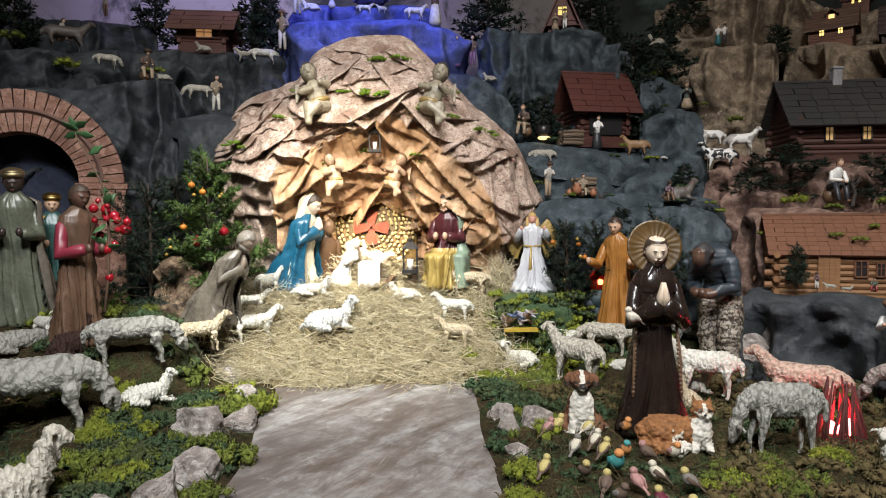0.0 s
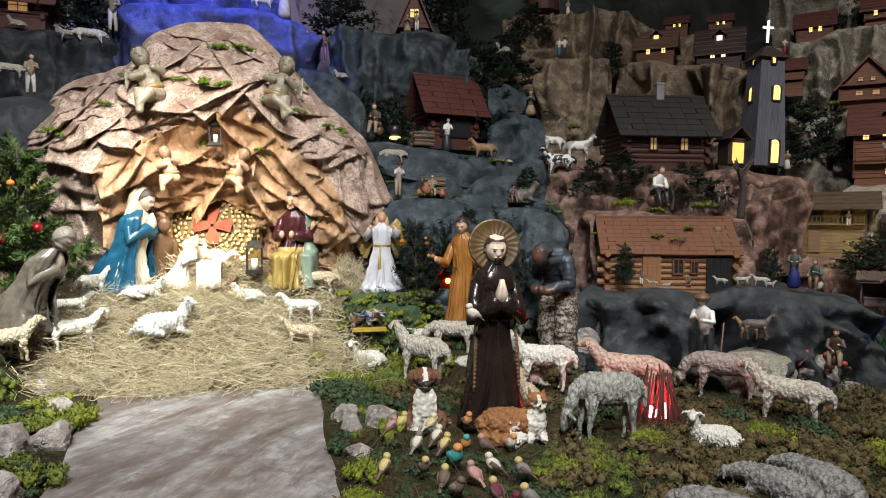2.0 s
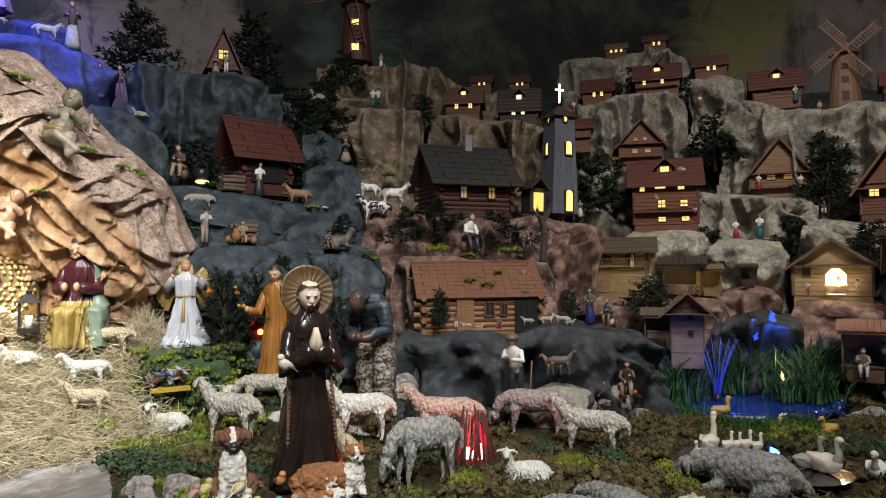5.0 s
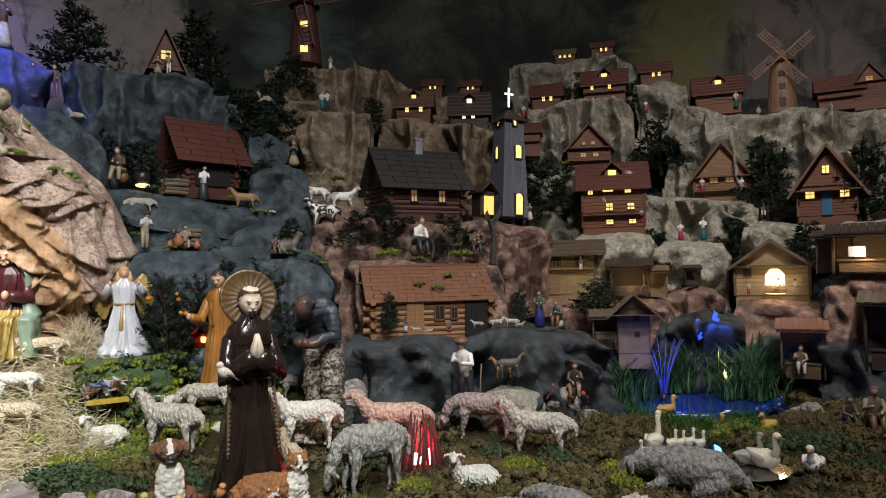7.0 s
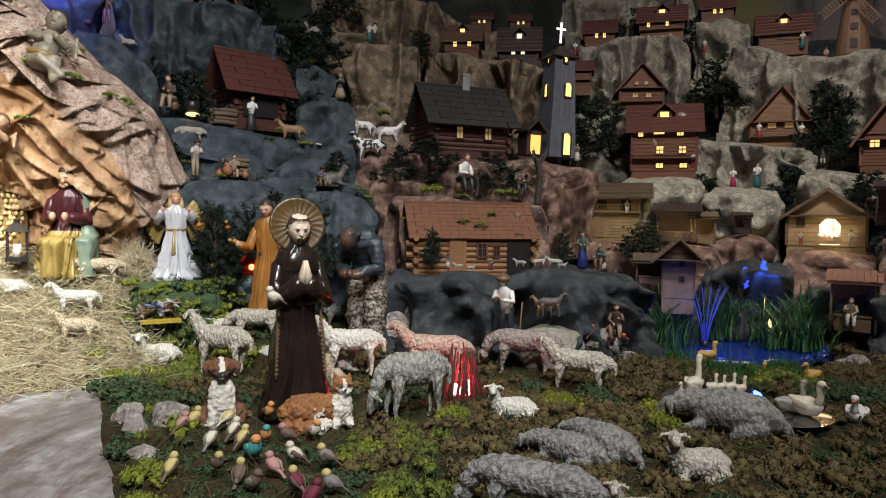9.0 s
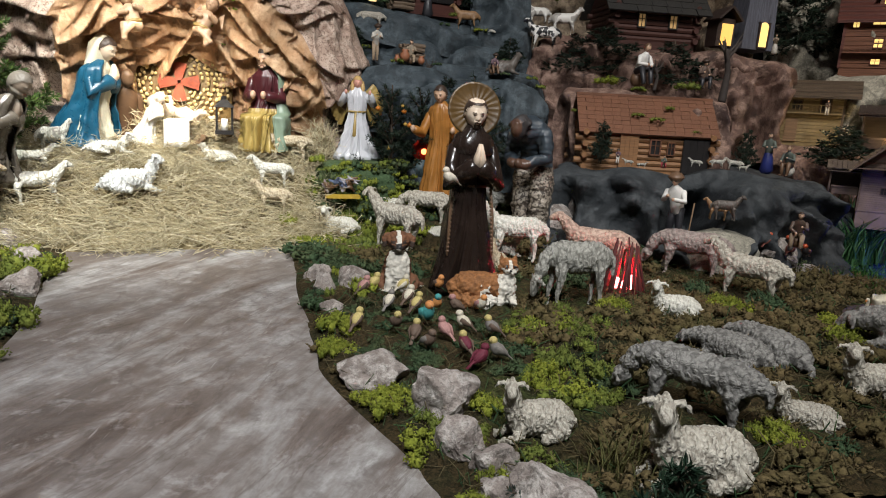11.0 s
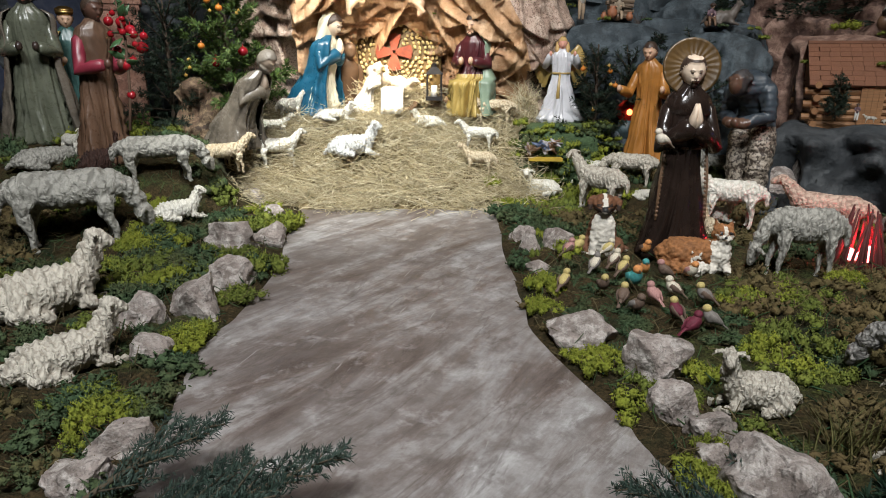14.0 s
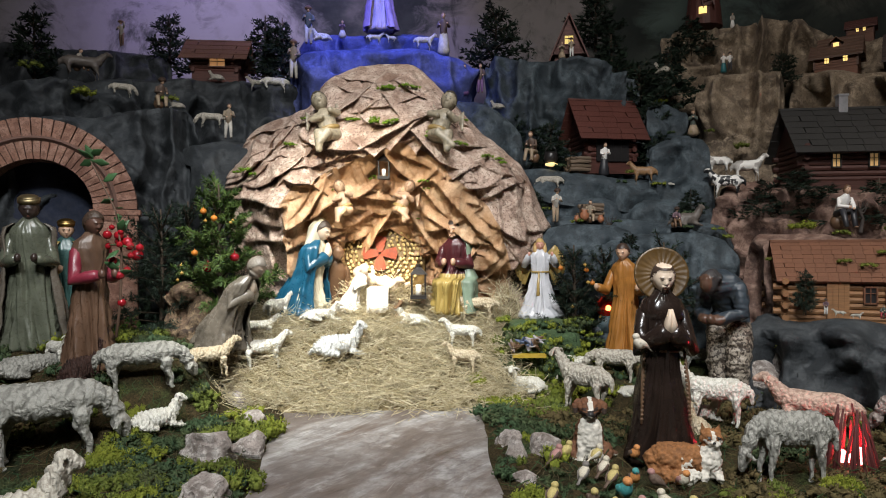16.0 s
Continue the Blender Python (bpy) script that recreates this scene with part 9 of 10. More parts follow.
tube(bm, [(math.cos(2 * math.pi * k / 40) * 0.37 * (1 + 0.1 * math.sin(3 * k)), math.sin(2 * math.pi * k / 40) * 0.31 * (1 + 0.1 * math.sin(2 * k)), 0) for k in range(41)], [0.022] * 41, 8)
rim = part("pond_liner", bm, paint((0.015, 0.04, 0.16), 0.25, 0.4))
rim.location = (2.46, 1.80, 0.012)
tagged(rim, "blue plastic rim of the little pond", "pond liner")
bm = bmesh.new()
vs = [bm.verts.new((math.cos(2 * math.pi * k / 30) * 0.17, math.sin(2 * math.pi * k / 30) * 0.11, 0)) for k in range(30)]
bm.faces.new(vs)
mirror = part("pond_mirror", bm, metal((0.55, 0.55, 0.58), 0.04), None, "", False)
mirror.location = (1.675, 1.297, 0.036)
tagged(mirror, "mirror sheet laid as a pond for the ducks", "mirror")
mirror2 = part("pond_mirror", mirror.data.copy(), [], None, "", False)
mirror2.location = (1.697, 1.044, 0.036)
mirror2.scale = (0.6, 0.6, 1)
tagged(mirror2, "small mirror sheet under the large duck", "mirror")


def fountain():
    root = empty("fountain", pose(2.371, 1.874, 0.000))
    # The jets' blue is lamplight painted into their colour.
    jet = paint((0.16, 0.20, 0.75), 0.1, 0.1)
    bm = bmesh.new()
    bmesh.ops.create_cone(bm, cap_ends=True, segments=14, radius1=0.018, radius2=0.01, depth=0.04, matrix=Matrix.Translation((0, 0, 0.02)))
    part("nozzle", bm, BLACK, root)
    for k in range(14):
        a = 2 * math.pi * k / 14
        bm = bmesh.new()
        o = Vector((math.cos(a), math.sin(a), 0))
        tube(bm, [o * (0.01 + 0.075 * t ** 1.4) + Vector((0, 0, 0.04 + 0.26 * t - 0.03 * t * t)) for t in (0, 0.2, 0.4, 0.6, 0.8, 1.0)], [0.0014, 0.0013, 0.0012, 0.0011, 0.0009, 0.0006], 5)
        part("water_jet", bm, jet, root)
    return tagged(root, "fan of thin water jets, blue light painted in", "fountain")


fountain()
lamp("fountain_lamp", "POINT", (2.26, 1.72, 0.13), (0, 0, 0), 0.8, (0.06, 0.09, 1.0), 0.02)
lamp("grotto_lamp", "POINT", (2.68, 1.82, 0.29), (0, 0, 0), 0.8, (0.05, 0.16, 1.0), 0.03)
lamp("crib_lamp", "POINT", (2.601, 1.74, 0.19), (0, 0, 0), 0.5, (1.0, 0.75, 0.3), 0.02)
ledge([(2.722, 2.189, 0.292), (2.818, 2.031, 0.349), (2.959, 1.857, 0.335)], 0.5, 0.2, SLATE, "dark wet rock of the blue-lit water grotto", 0.10, 50.0)
ledge([(2.884, 1.788, 0.240), (2.986, 1.611, 0.270), (3.020, 1.310, 0.264), (3.087, 1.140, 0.272)], 0.45, 0.2, SLATE, "dark rock wall behind the market stalls", 0.08, 51.0)


def cove_light(x, y, z, h, colour, power, label):
    """Crumpled film made to glow, with a holder, added in place of things lit there in the wet rock."""
    root = empty("cove_light", pose(x, y, z))
    bm = bmesh.new()
    ball(bm, (0, 0, h * 0.5), (h * 0.22, h * 0.15, h * 0.5), 0, None, 14, 10)
    for v in bm.verts:
        v.co += 0.22 * h * noise.noise_vector(v.co * 60 + Vector((x * 9, 0, 0)))
    part("film", bm, glow(colour, power), root, "crumpled film that glows by itself")
    bm = bmesh.new()
    rod(bm, (0, 0.01, h * 0.9), (0, 0.03, h * 1.3), h * 0.06)
    part("holder", bm, BLACK, root)
    return tagged(root, label, "lamp")


cove_light(2.681, 1.913, 0.245, 0.09, (0.04, 0.09, 1.0), 1.1, "glowing film standing for blue-lit water in the wet rock")
cove_light(2.735, 1.866, 0.300, 0.07, (0.04, 0.12, 1.0), 0.9, "narrow glowing film standing for blue-lit water in the rock cleft")
cove_light(2.614, 1.746, 0.085, 0.045, (1.0, 0.75, 0.35), 1.3, "little glowing film standing for a yellow-lit niche at the pond's edge")


def duck(x, y, z, s, turn, body, beak, label, neck=1.0):
    bm = bmesh.new()
    tube(bm, [(-0.55, 0, 0.42), (-0.35, 0, 0.30), (0, 0, 0.26), (0.3, 0, 0.28), (0.42, 0, 0.34)], [0.05, 0.2, 0.27, 0.22, 0.14], 16, 0, side=(0, 1, 0))
    tube(bm, [(0.36, 0, 0.36), (0.46, 0, 0.5 * neck + 0.05), (0.40, 0, 0.68 * neck), (0.44, 0, 0.78 * neck)], [0.13, 0.09, 0.08, 0.1], 12, 0, side=(0, 1, 0))
    ball(bm, (0.47, 0, 0.82 * neck), (0.13, 0.11, 0.11), 0)
    tube(bm, [(0.57, 0, 0.81 * neck), (0.72, 0, 0.78 * neck)], [(0.06, 0.03), (0.05, 0.012)], 8, 1, side=(0, 1, 0))
    for sy in (-1, 1):
        tube(bm, [(0.2, sy * 0.23, 0.34), (-0.1, sy * 0.27, 0.36), (-0.45, sy * 0.14, 0.42)], [(0.05, 0.1), (0.05, 0.14), (0.02, 0.03)], 8, 0, side=(0, 1, 0))
    ob = part("duck_figure", bm, [body, beak])
    ob.matrix_basis = pose(x, y, z, 0, 0, turn) @ Matrix.Scale(s, 4)
    return tagged(ob, label, "toy duck", "toy ducks by the pond")


CHINA = paint((0.72, 0.66, 0.52), 0.2, 0.15)
DUCKY = paint((0.55, 0.36, 0.10), 0.35, 0.2)
duck(1.659, 1.348, 0.036, 0.088, 20, CHINA, TANGERINE, "cream china swan sitting by the mirror", 1.35)
duck(1.575, 1.315, 0.036, 0.048, 200, CHINA, TANGERINE, "small pale cygnet beside the swan", 1.2)
for x, y, z, s in ((1.715, 1.328, 0.036, 0.050), (1.745, 1.321, 0.036, 0.044), (1.767, 1.304, 0.036, 0.051), (1.780, 1.278, 0.036, 0.047)):
    duck(x, y, z, s, 10, CHINA, TANGERINE, "small cream china duckling in a row", 1.1)
duck(1.737, 1.057, 0.036, 0.093, 260, CHINA, BROWN, "large glossy china duck with dark bill", 1.2)
duck(1.734, 1.098, 0.036, 0.073, 330, paint((0.35, 0.33, 0.28), 0.4), BROWN, "grey china duck turning its neck", 1.3)
duck(1.906, 1.017, 0.000, 0.093, 200, WHITE, TANGERINE, "white goose figure lying on moss", 1.0)
for x, y, z, s, a in ((2.114, 1.659, 0.015, 0.088, 0), (2.096, 1.426, 0.000, 0.069, 20), (2.242, 1.341, 0.000, 0.081, 180)):
    duck(x, y, z, s, a, DUCKY, TANGERINE, "yellow-brown duckling figure in the grass", 0.95)

# ---- roosters, goats, small figures near the pond ----
for k, (x, y, z, s) in enumerate(((1.752, 1.891, 0.100, 0.046), (1.820, 1.864, 0.100, 0.042), (1.808, 1.840, 0.080, 0.046), (1.829, 1.795, 0.080, 0.046))):
    bird(x, y, z, s, 200 if k % 2 else 20, BLACK, paint((0.12, 0.03, 0.02)), paint((0.45, 0.07, 0.02), 0.4), "black rooster figure with red-orange head")
FG = "small painted figurines"
VEST, SKIRT, TEALF, CRIMSON = paint((0.03, 0.03, 0.035)), paint((0.35, 0.02, 0.08), 0.5), paint((0.02, 0.13, 0.14), 0.5), paint((0.30, 0.03, 0.04), 0.5)
SAND = paint((0.36, 0.27, 0.18), 0.6, 0.4)


COATS = [paint(c, 0.55, 0.4) for c in ((0.30, 0.24, 0.17), (0.12, 0.08, 0.06), (0.42, 0.38, 0.32), (0.16, 0.10, 0.12), (0.10, 0.12, 0.10))]


def figurine(x, y, z, h, robe, label, turn=0.0, stance="stand", arms="hold", top=None, skin=None, hair=None):
    """A small carved villager: legs or a skirt, jacket, bent arms, head with hair and at times a hat."""
    rng = random.Random(int(abs(x) * 1000 + abs(y) * 311))
    top = top or COATS[int(abs(x) * 1000) % len(COATS)]
    skirt = stance == "kneel" or any(w in label for w in ("woman", "doll", "dancer", "skirt", "saint", "cloak", "robed", "white-clad", "mantle", "angel"))
    hatted = not skirt and rng.random() < 0.45
    bm = bmesh.new()
    low = {"stand": 0.0, "sit": 0.25, "kneel": 0.22}[stance]
    hip, bend = 0.50 - low, 0.05 + 0.10 * rng.random()
    if stance == "sit":
        ball(bm, (0, 0.04, hip * 0.45), (0.13, 0.12, hip * 0.55), 4, None, 10, 7)
        for s in (-1, 1):
            knee = Vector((s * rng.uniform(0.06, 0.11), -rng.uniform(0.18, 0.24), hip + rng.uniform(-0.05, 0.06)))
            tube(bm, [(s * 0.05, 0, hip), knee, (knee.x, knee.y - rng.uniform(-0.04, 0.1), 0.03)], [0.068, 0.055, 0.038], 8, 0)
            ball(bm, (knee.x, knee.y - 0.06, 0.02), (0.03, 0.055, 0.022), 3, None, 8, 5)
    elif skirt:
        wide = 0.19 if stance == "kneel" else 0.165
        tube(bm, [(0, 0.02, 0), (0, 0.015, hip * 0.5), (0, 0, hip + 0.03)], [(wide, wide * 0.95), (wide * 0.82, wide * 0.78), (0.085, 0.07)], 18, 0, True, (1, 0, 0), 0.09, 7)
    else:
        step = rng.uniform(-0.06, 0.06)
        for s in (-1, 1):
            tube(bm, [(s * 0.045, 0, hip + 0.02), (s * 0.06, s * step - 0.02, hip * 0.52), (s * 0.065, s * step * 1.6, 0.03)], [0.068, 0.05, 0.036], 8, 0)
            ball(bm, (s * 0.065, s * step * 1.6 - 0.03, 0.02), (0.03, 0.055, 0.022), 3, None, 8, 5)
    up = [Vector((0, 0, hip - 0.03)), Vector((0, -0.2 * bend, hip + 0.10)), Vector((0, -0.9 * bend, hip + 0.26)), Vector((0, -1.2 * bend, hip + 0.325))]
    tube(bm, up, [(0.098, 0.08), (0.092, 0.072), (0.118, 0.075), (0.045, 0.042)], 12, 1, True, (1, 0, 0), 0.05, 5)
    head = up[3] + Vector((0.01 * rng.uniform(-1, 1), -0.015, 0.085))
    sculpt_head(bm, head, 0.068, Matrix.Rotation(radians(10), 4, "X"), 2, 3, 3, 2, "long" if skirt else "short", "", False)
    if hatted:
        tube(bm, [head + Vector((0, 0.005, 0.035)), head + Vector((0, 0.005, 0.045))], [0.11, 0.105], 14, 3)
        tube(bm, [head + Vector((0, 0.005, 0.04)), head + Vector((0, 0.005, 0.09)), head + Vector((0, 0.005, 0.105))], [0.062, 0.055, 0.03], 12, 3)
    for s in (-1, 1):
        a = up[2] + Vector((s * 0.105, 0, 0.0))
        if arms in ("raise", "up") and s > 0:
            e, w = a + Vector((0.05, -0.05, -0.02)), a + Vector((0.06, -0.12, 0.13))
        elif arms == "down":
            e, w = a + Vector((s * 0.04, 0.01, -0.13)), a + Vector((s * 0.03, -0.04, -0.25))
        elif arms == "pray":
            e, w = a + Vector((s * 0.02, -0.07, -0.12)), Vector((s * 0.01, a.y - 0.15, a.z - 0.03))
        else:
            e, w = a + Vector((s * 0.04, -0.03, -0.13)), a + Vector((-s * rng.uniform(0.0, 0.07), -0.16, -0.14 + rng.uniform(-0.05, 0.08)))
        tube(bm, [a, e, w], [0.042, 0.038, 0.03], 8, 1)
        ball(bm, w + (w - e).normalized() * 0.025, 0.024, 2, None, 7, 5)
    ob = part("figurine", bm, [robe, top, skin or SKIN, hair or (HAIR if rng.random() < 0.7 else BROWN), STONEWHITE if "blue" in label else BROWN])
    ob.matrix_basis = pose(x, y, z, 0, 0, facing(x, y, turn)) @ Matrix.Scale(h / (1.0 - low), 4)
    return tagged(ob, label, "figurine", FG)


figurine(1.485, 2.058, 0.066, 0.265, paint((0.03, 0.03, 0.035)), "carved workman figurine in white shirt and black vest", -20, "stand", "hold", WHITE)
rod_bm = bmesh.new()
rod(rod_bm, (0, 0, 0.0), (0.03, 0.02, 0.17), 0.003)
hoe = part("hoe", rod_bm, PLANKWOOD)
hoe.matrix_basis = pose(1.506, 2.010, 0.056)
tagged(hoe, "wooden hoe handle held by the workman", "hoe")
for a in (
        (1.761, 1.773, 0.120, 0.125, SAND, "seated carved figurine on layered stones", 0, "sit", "hold"),
        (2.486, 1.201, 0.000, 0.121, VEST, "seated figurine in dark jacket reading by the well", 30, "sit", "hold"),
        (2.510, 1.131, 0.000, 0.162, BROWN, "seated brown-robed figurine at the pond", 20, "sit", "hold"),
        (1.999, 2.224, 0.333, 0.153, paint((0.02, 0.03, 0.16)), "blue-cloaked figurine beside the log house", 0, "stand", "hold"),
        (2.059, 2.170, 0.320, 0.123, BROWN, "brown figurine sitting beside the blue cloak", -20, "sit", "hold"),
        (1.682, 2.728, 0.655, 0.183, VEST, "seated man figurine in black vest and white shirt", 40, "sit", "hold", WHITE),
        (1.926, 2.602, 0.650, 0.130, VEST, "leaning figurine in black coat and lilac trousers", 30, "sit", "hold"),
        (0.501, 3.446, 1.028, 0.160, SAND, "shepherd figurine stirring a glowing kettle", -30, "sit", "open"),
        (0.858, 3.382, 0.958, 0.162, VEST, "woman figurine in black and yellow headscarf", 20, "stand", "hold", WHITE),
        (0.530, 2.987, 0.694, 0.153, SAND, "boy figurine in white shirt and brown breeches", 20, "stand", "hold", STONEWHITE),
        (0.690, 2.985, 0.694, 0.103, SAND, "figurine beside clay pots and a bare stem", 0, "sit", "hold"),
        (1.028, 2.845, 0.665, 0.088, BROWN, "shepherd figurine lying against the rock", 30, "sit", "open"),
        (1.339, 3.424, 1.174, 0.123, SAND, "saint figurine in a small lit shrine", 0, "kneel", "pray"),
        (-1.010, 3.140, 1.105, 0.166, STONEWHITE, "pale shepherd figurine on the grey rock", 10, "stand", "hold"),
        (-1.371, 3.222, 1.267, 0.143, SAND, "seated shepherd figurine in straw-coloured coat", 20, "sit", "hold"),
        (-1.882, 3.924, 1.784, 0.146, BROWN, "dark shepherd figurine beneath the painted clouds", -20, "stand", "raise"),
        (-1.817, 3.318, 1.478, 0.113, BROWN, "rider figurine on a laden donkey", 60, "sit", "hold"),
        (1.639, 3.735, 1.581, 0.103, TEALF, "woman figurine in a teal skirt", 0, "stand", "hold", WHITE),
        (1.670, 3.722, 1.582, 0.103, VEST, "man figurine in a black vest beside his wife", 0, "stand", "hold", WHITE),
        (1.857, 4.098, 1.958, 0.084, WHITE, "white-clad figurine by the windmill", 0, "stand", "down"),
        (2.370, 2.697, 0.845, 0.084, STONEWHITE, "white saint figurine by the chapel tower", 0, "stand", "pray"),
        (3.139, 2.336, 0.725, 0.099, SKIRT, "doll figurine in a crimson skirt", 0, "stand", "hold", WHITE),
        (3.207, 2.243, 0.727, 0.117, TEALF, "doll figurine in a teal skirt", 0, "stand", "hold", WHITE),
        (3.397, 2.372, 1.004, 0.085, CRIMSON, "dancer figurine on the chalet balcony", 0, "stand", "hold", WHITE),
        (3.511, 2.199, 0.997, 0.077, SAND, "dancer figurine at the chalet's corner", 0, "stand", "hold", WHITE),
        (3.847, 2.282, 1.464, 0.075, CRIMSON, "figurine in a red jacket by the mill", 0, "stand", "down"),
        (3.801, 2.397, 1.560, 0.091, TEALF, "figurine in a dark skirt near the chalet", 0, "stand", "hold", WHITE),
        (3.567, 2.893, 1.606, 0.075, CRIMSON, "tiny figurine in a red skirt on the cliff", 0, "stand", "hold", WHITE),
        (3.524, 2.083, 0.847, 0.068, STONEWHITE, "small white figurine on the ledge", 0, "sit", "hold"),
        (2.941, 3.393, 1.602, 0.084, CRIMSON, "red-skirted figurine standing above the tower", 0, "stand", "hold", WHITE),
        (2.990, 2.475, 0.830, 0.075, CRIMSON, "dancer figurine beside the chalet", 0, "stand", "hold", WHITE),
        (2.501, 2.465, 0.569, 0.069, STONEWHITE, "figurine on the inn's balcony", 0, "stand", "hold"),
        (3.052, 1.897, 0.432, 0.066, CRIMSON, "figurine waiting by the bakehouse", 0, "stand", "hold"),
        (3.152, 1.724, 0.437, 0.069, SAND, "figurine with a basket by the bakehouse", 0, "stand", "hold"),
        (3.060, 1.757, 0.468, 0.058, WHITE, "baker figurine in white at the oven", 0, "stand", "hold"),
        (2.805, 1.525, 0.125, 0.117, STONEWHITE, "pale figurine sitting under the tiled stall", 0, "sit", "hold"),
        (1.433, 2.410, 0.327, 0.061, WHITE, "small figurine in white by the log house door", 0, "stand", "hold"),
        (1.574, 2.299, 0.325, 0.051, CRIMSON, "small figurine in red by the barn door", 0, "sit", "hold"),
        (0.790, 3.860, 1.700, 0.111, WHITE, "white figurine at the small lit hut", 0, "stand", "hold"),
        (0.735, 3.870, 1.700, 0.092, SAND, "kneeling figurine at the small lit hut", 0, "kneel", "pray"),
        (-0.795, 3.609, 1.509, 0.202, STONEWHITE, "tall shepherd figurine tinged violet by the lamp", 0, "stand", "hold"),
        (-0.744, 3.773, 1.750, 0.204, STONEWHITE, "shepherd figurine lit blue carrying a lamb", 0, "stand", "hold"),
        (-0.568, 3.902, 1.837, 0.092, STONEWHITE, "small kneeling figurine lit blue", 0, "kneel", "pray"),
        (0.031, 3.710, 1.686, 0.214, STONEWHITE, "shepherd figurine in a pale mantle lit blue", 0, "stand", "hold"),
        (0.149, 3.706, 1.452, 0.158, PURPLE, "violet-lit figurine of a woman", 0, "stand", "hold"),
        (0.241, 3.741, 1.460, 0.166, PURPLE, "violet-lit figurine of a shepherd", 0, "stand", "hold")):
    x, y, z, h, robe, lab, turn, stance, arms = a[:9]
    figurine(x, y, z, h, robe, lab, turn, stance, arms, a[9] if len(a) > 9 else None)
figure("angel_statue", -0.353, 3.997, 1.895, 0.50, paint((0.5, 0.42, 0.5), 0.5), SKIN, HAIR, paint((0.36, 0.26, 0.45), 0.5), 0, "stand", "raise", 0.0, wide=0.85, label="tall robed angel statue lit blue and violet")

# far animals

def patched(a, b, scale, name="patched_hide"):
    n = Nodes(name)
    c = n.mix(n.ramp(n.noise(scale, 2), [(0.47, (0, 0, 0)), (0.50, (1, 1, 1))]), a, b)
    return n.finish(c, 0.45)


COWHIDE = patched((0.72, 0.70, 0.66), (0.02, 0.02, 0.022), 6.5)
OXHIDE = patched((0.75, 0.73, 0.68), (0.35, 0.33, 0.30), 2.2)
DEERHIDE = paint((0.30, 0.17, 0.08), 0.5, 0.4)
ASSHIDE = paint((0.12, 0.10, 0.085), 0.5, 0.4)


def beast(name, x, y, z, length, mat, turn, label, kind="stand", tall=1.0):
    ob = sheep(x, y, z, length, kind, "shaggy", mat, turn, label, tall=tall)
    ob.name = name
    return tagged(ob, label, name.split("_")[0], "animal figurines on the rocks")


beast("cow_figure", 1.383, 3.137, 0.812, 0.165, COWHIDE, 180, "black and white cow figure on the ledge")
beast("cow_figure", 1.410, 3.288, 0.943, 0.131, OXHIDE, 190, "white cow figure standing behind another")
beast("ox_figure", 1.522, 3.196, 0.897, 0.154, OXHIDE, 10, "white ox figure with a grey flank")
beast("calf_figure", 1.043, 3.333, 0.896, 0.136, DEERHIDE, 180, "tan calf figure on the terrace")
beast("sheep_figure", 1.183, 3.267, 0.886, 0.068, SNOW, 10, "small white sheep figure lying on the terrace", "lie")
beast("sheep_figure", 0.559, 3.317, 0.864, 0.140, CREAM, 180, "cream sheep figure grazing beside the grotto", "graze", 0.8)
beast("sheep_figure", 0.699, 3.344, 0.882, 0.070, SNOW, 10, "white lamb figure lying on the dark rock", "lie")
beast("goat_figure", 1.285, 3.739, 1.572, 0.091, CREAM, 180, "pale goat figure on a rock spire", "lie", 1.2)
beast("goat_figure", 1.584, 1.920, 0.185, 0.098, ASSHIDE, 5, "grey goat figure on a flat stone")
beast("goat_figure", 1.613, 2.000, 0.172, 0.085, DEERHIDE, 180, "brown goat figure behind a grey one")
beast("sheep_figure", 0.319, 3.555, 1.332, 0.079, CREAM, 180, "small sheep figure on the grey-green rock", "lie")
beast("donkey_figure", -1.782, 3.314, 1.430, 0.214, ASSHIDE, 5, "laden grey donkey figure on the dark shelf", tall=0.8)
beast("sheep_figure", -1.516, 3.157, 1.309, 0.118, CREAM, 5, "cream sheep figure on dark rock", "graze", 0.8)
beast("sheep_figure", -1.299, 3.251, 1.274, 0.078, CREAM, 180, "cream lamb figure by the seated shepherd", "lie")
beast("sheep_figure", -1.103, 3.162, 1.163, 0.135, CREAM, 180, "pale sheep figure grazing on the grey rock", "graze", 0.75)
beast("sheep_figure", -1.234, 3.646, 1.512, 0.087, CREAM, 180, "small pale sheep figure before the hut", "lie")
beast("sheep_figure", -1.011, 3.660, 1.458, 0.106, CREAM, 180, "cream sheep figure on the dark shelf", "stand", 0.8)
beast("sheep_figure", -0.903, 3.646, 1.442, 0.161, SNOW, 5, "white sheep figure tinted blue by the lamp", "graze", 0.75)
beast("sheep_figure", -0.075, 3.689, 1.694, 0.119, SNOW, 10, "white sheep figure on the blue rock", "stand", 0.85)
beast("sheep_figure", -0.352, 3.656, 1.714, 0.093, SNOW, 10, "white sheep figure resting on the blue rock", "stand", 0.8)
beast("sheep_figure", -0.667, 3.735, 1.758, 0.114, SNOW, 180, "small sheep figure lying on the blue rock", "lie")
beast("sheep_figure", -0.265, 3.682, 1.729, 0.056, SNOW, 180, "tiny lamb figure on the blue rock", "stand")
for k, (x, y, z, l) in enumerate(((1.670, 2.233, 0.337, 0.051), (1.747, 2.200, 0.338, 0.061), (1.805, 2.179, 0.336, 0.066), (1.832, 2.157, 0.331, 0.042), (1.448, 2.355, 0.325, 0.041), (1.495, 2.326, 0.319, 0.037))):
    beast("sheep_figure", x, y, z, l, SNOW, 10 if k % 2 else 175, "tiny white sheep figure before the log house", "stand", 0.8)

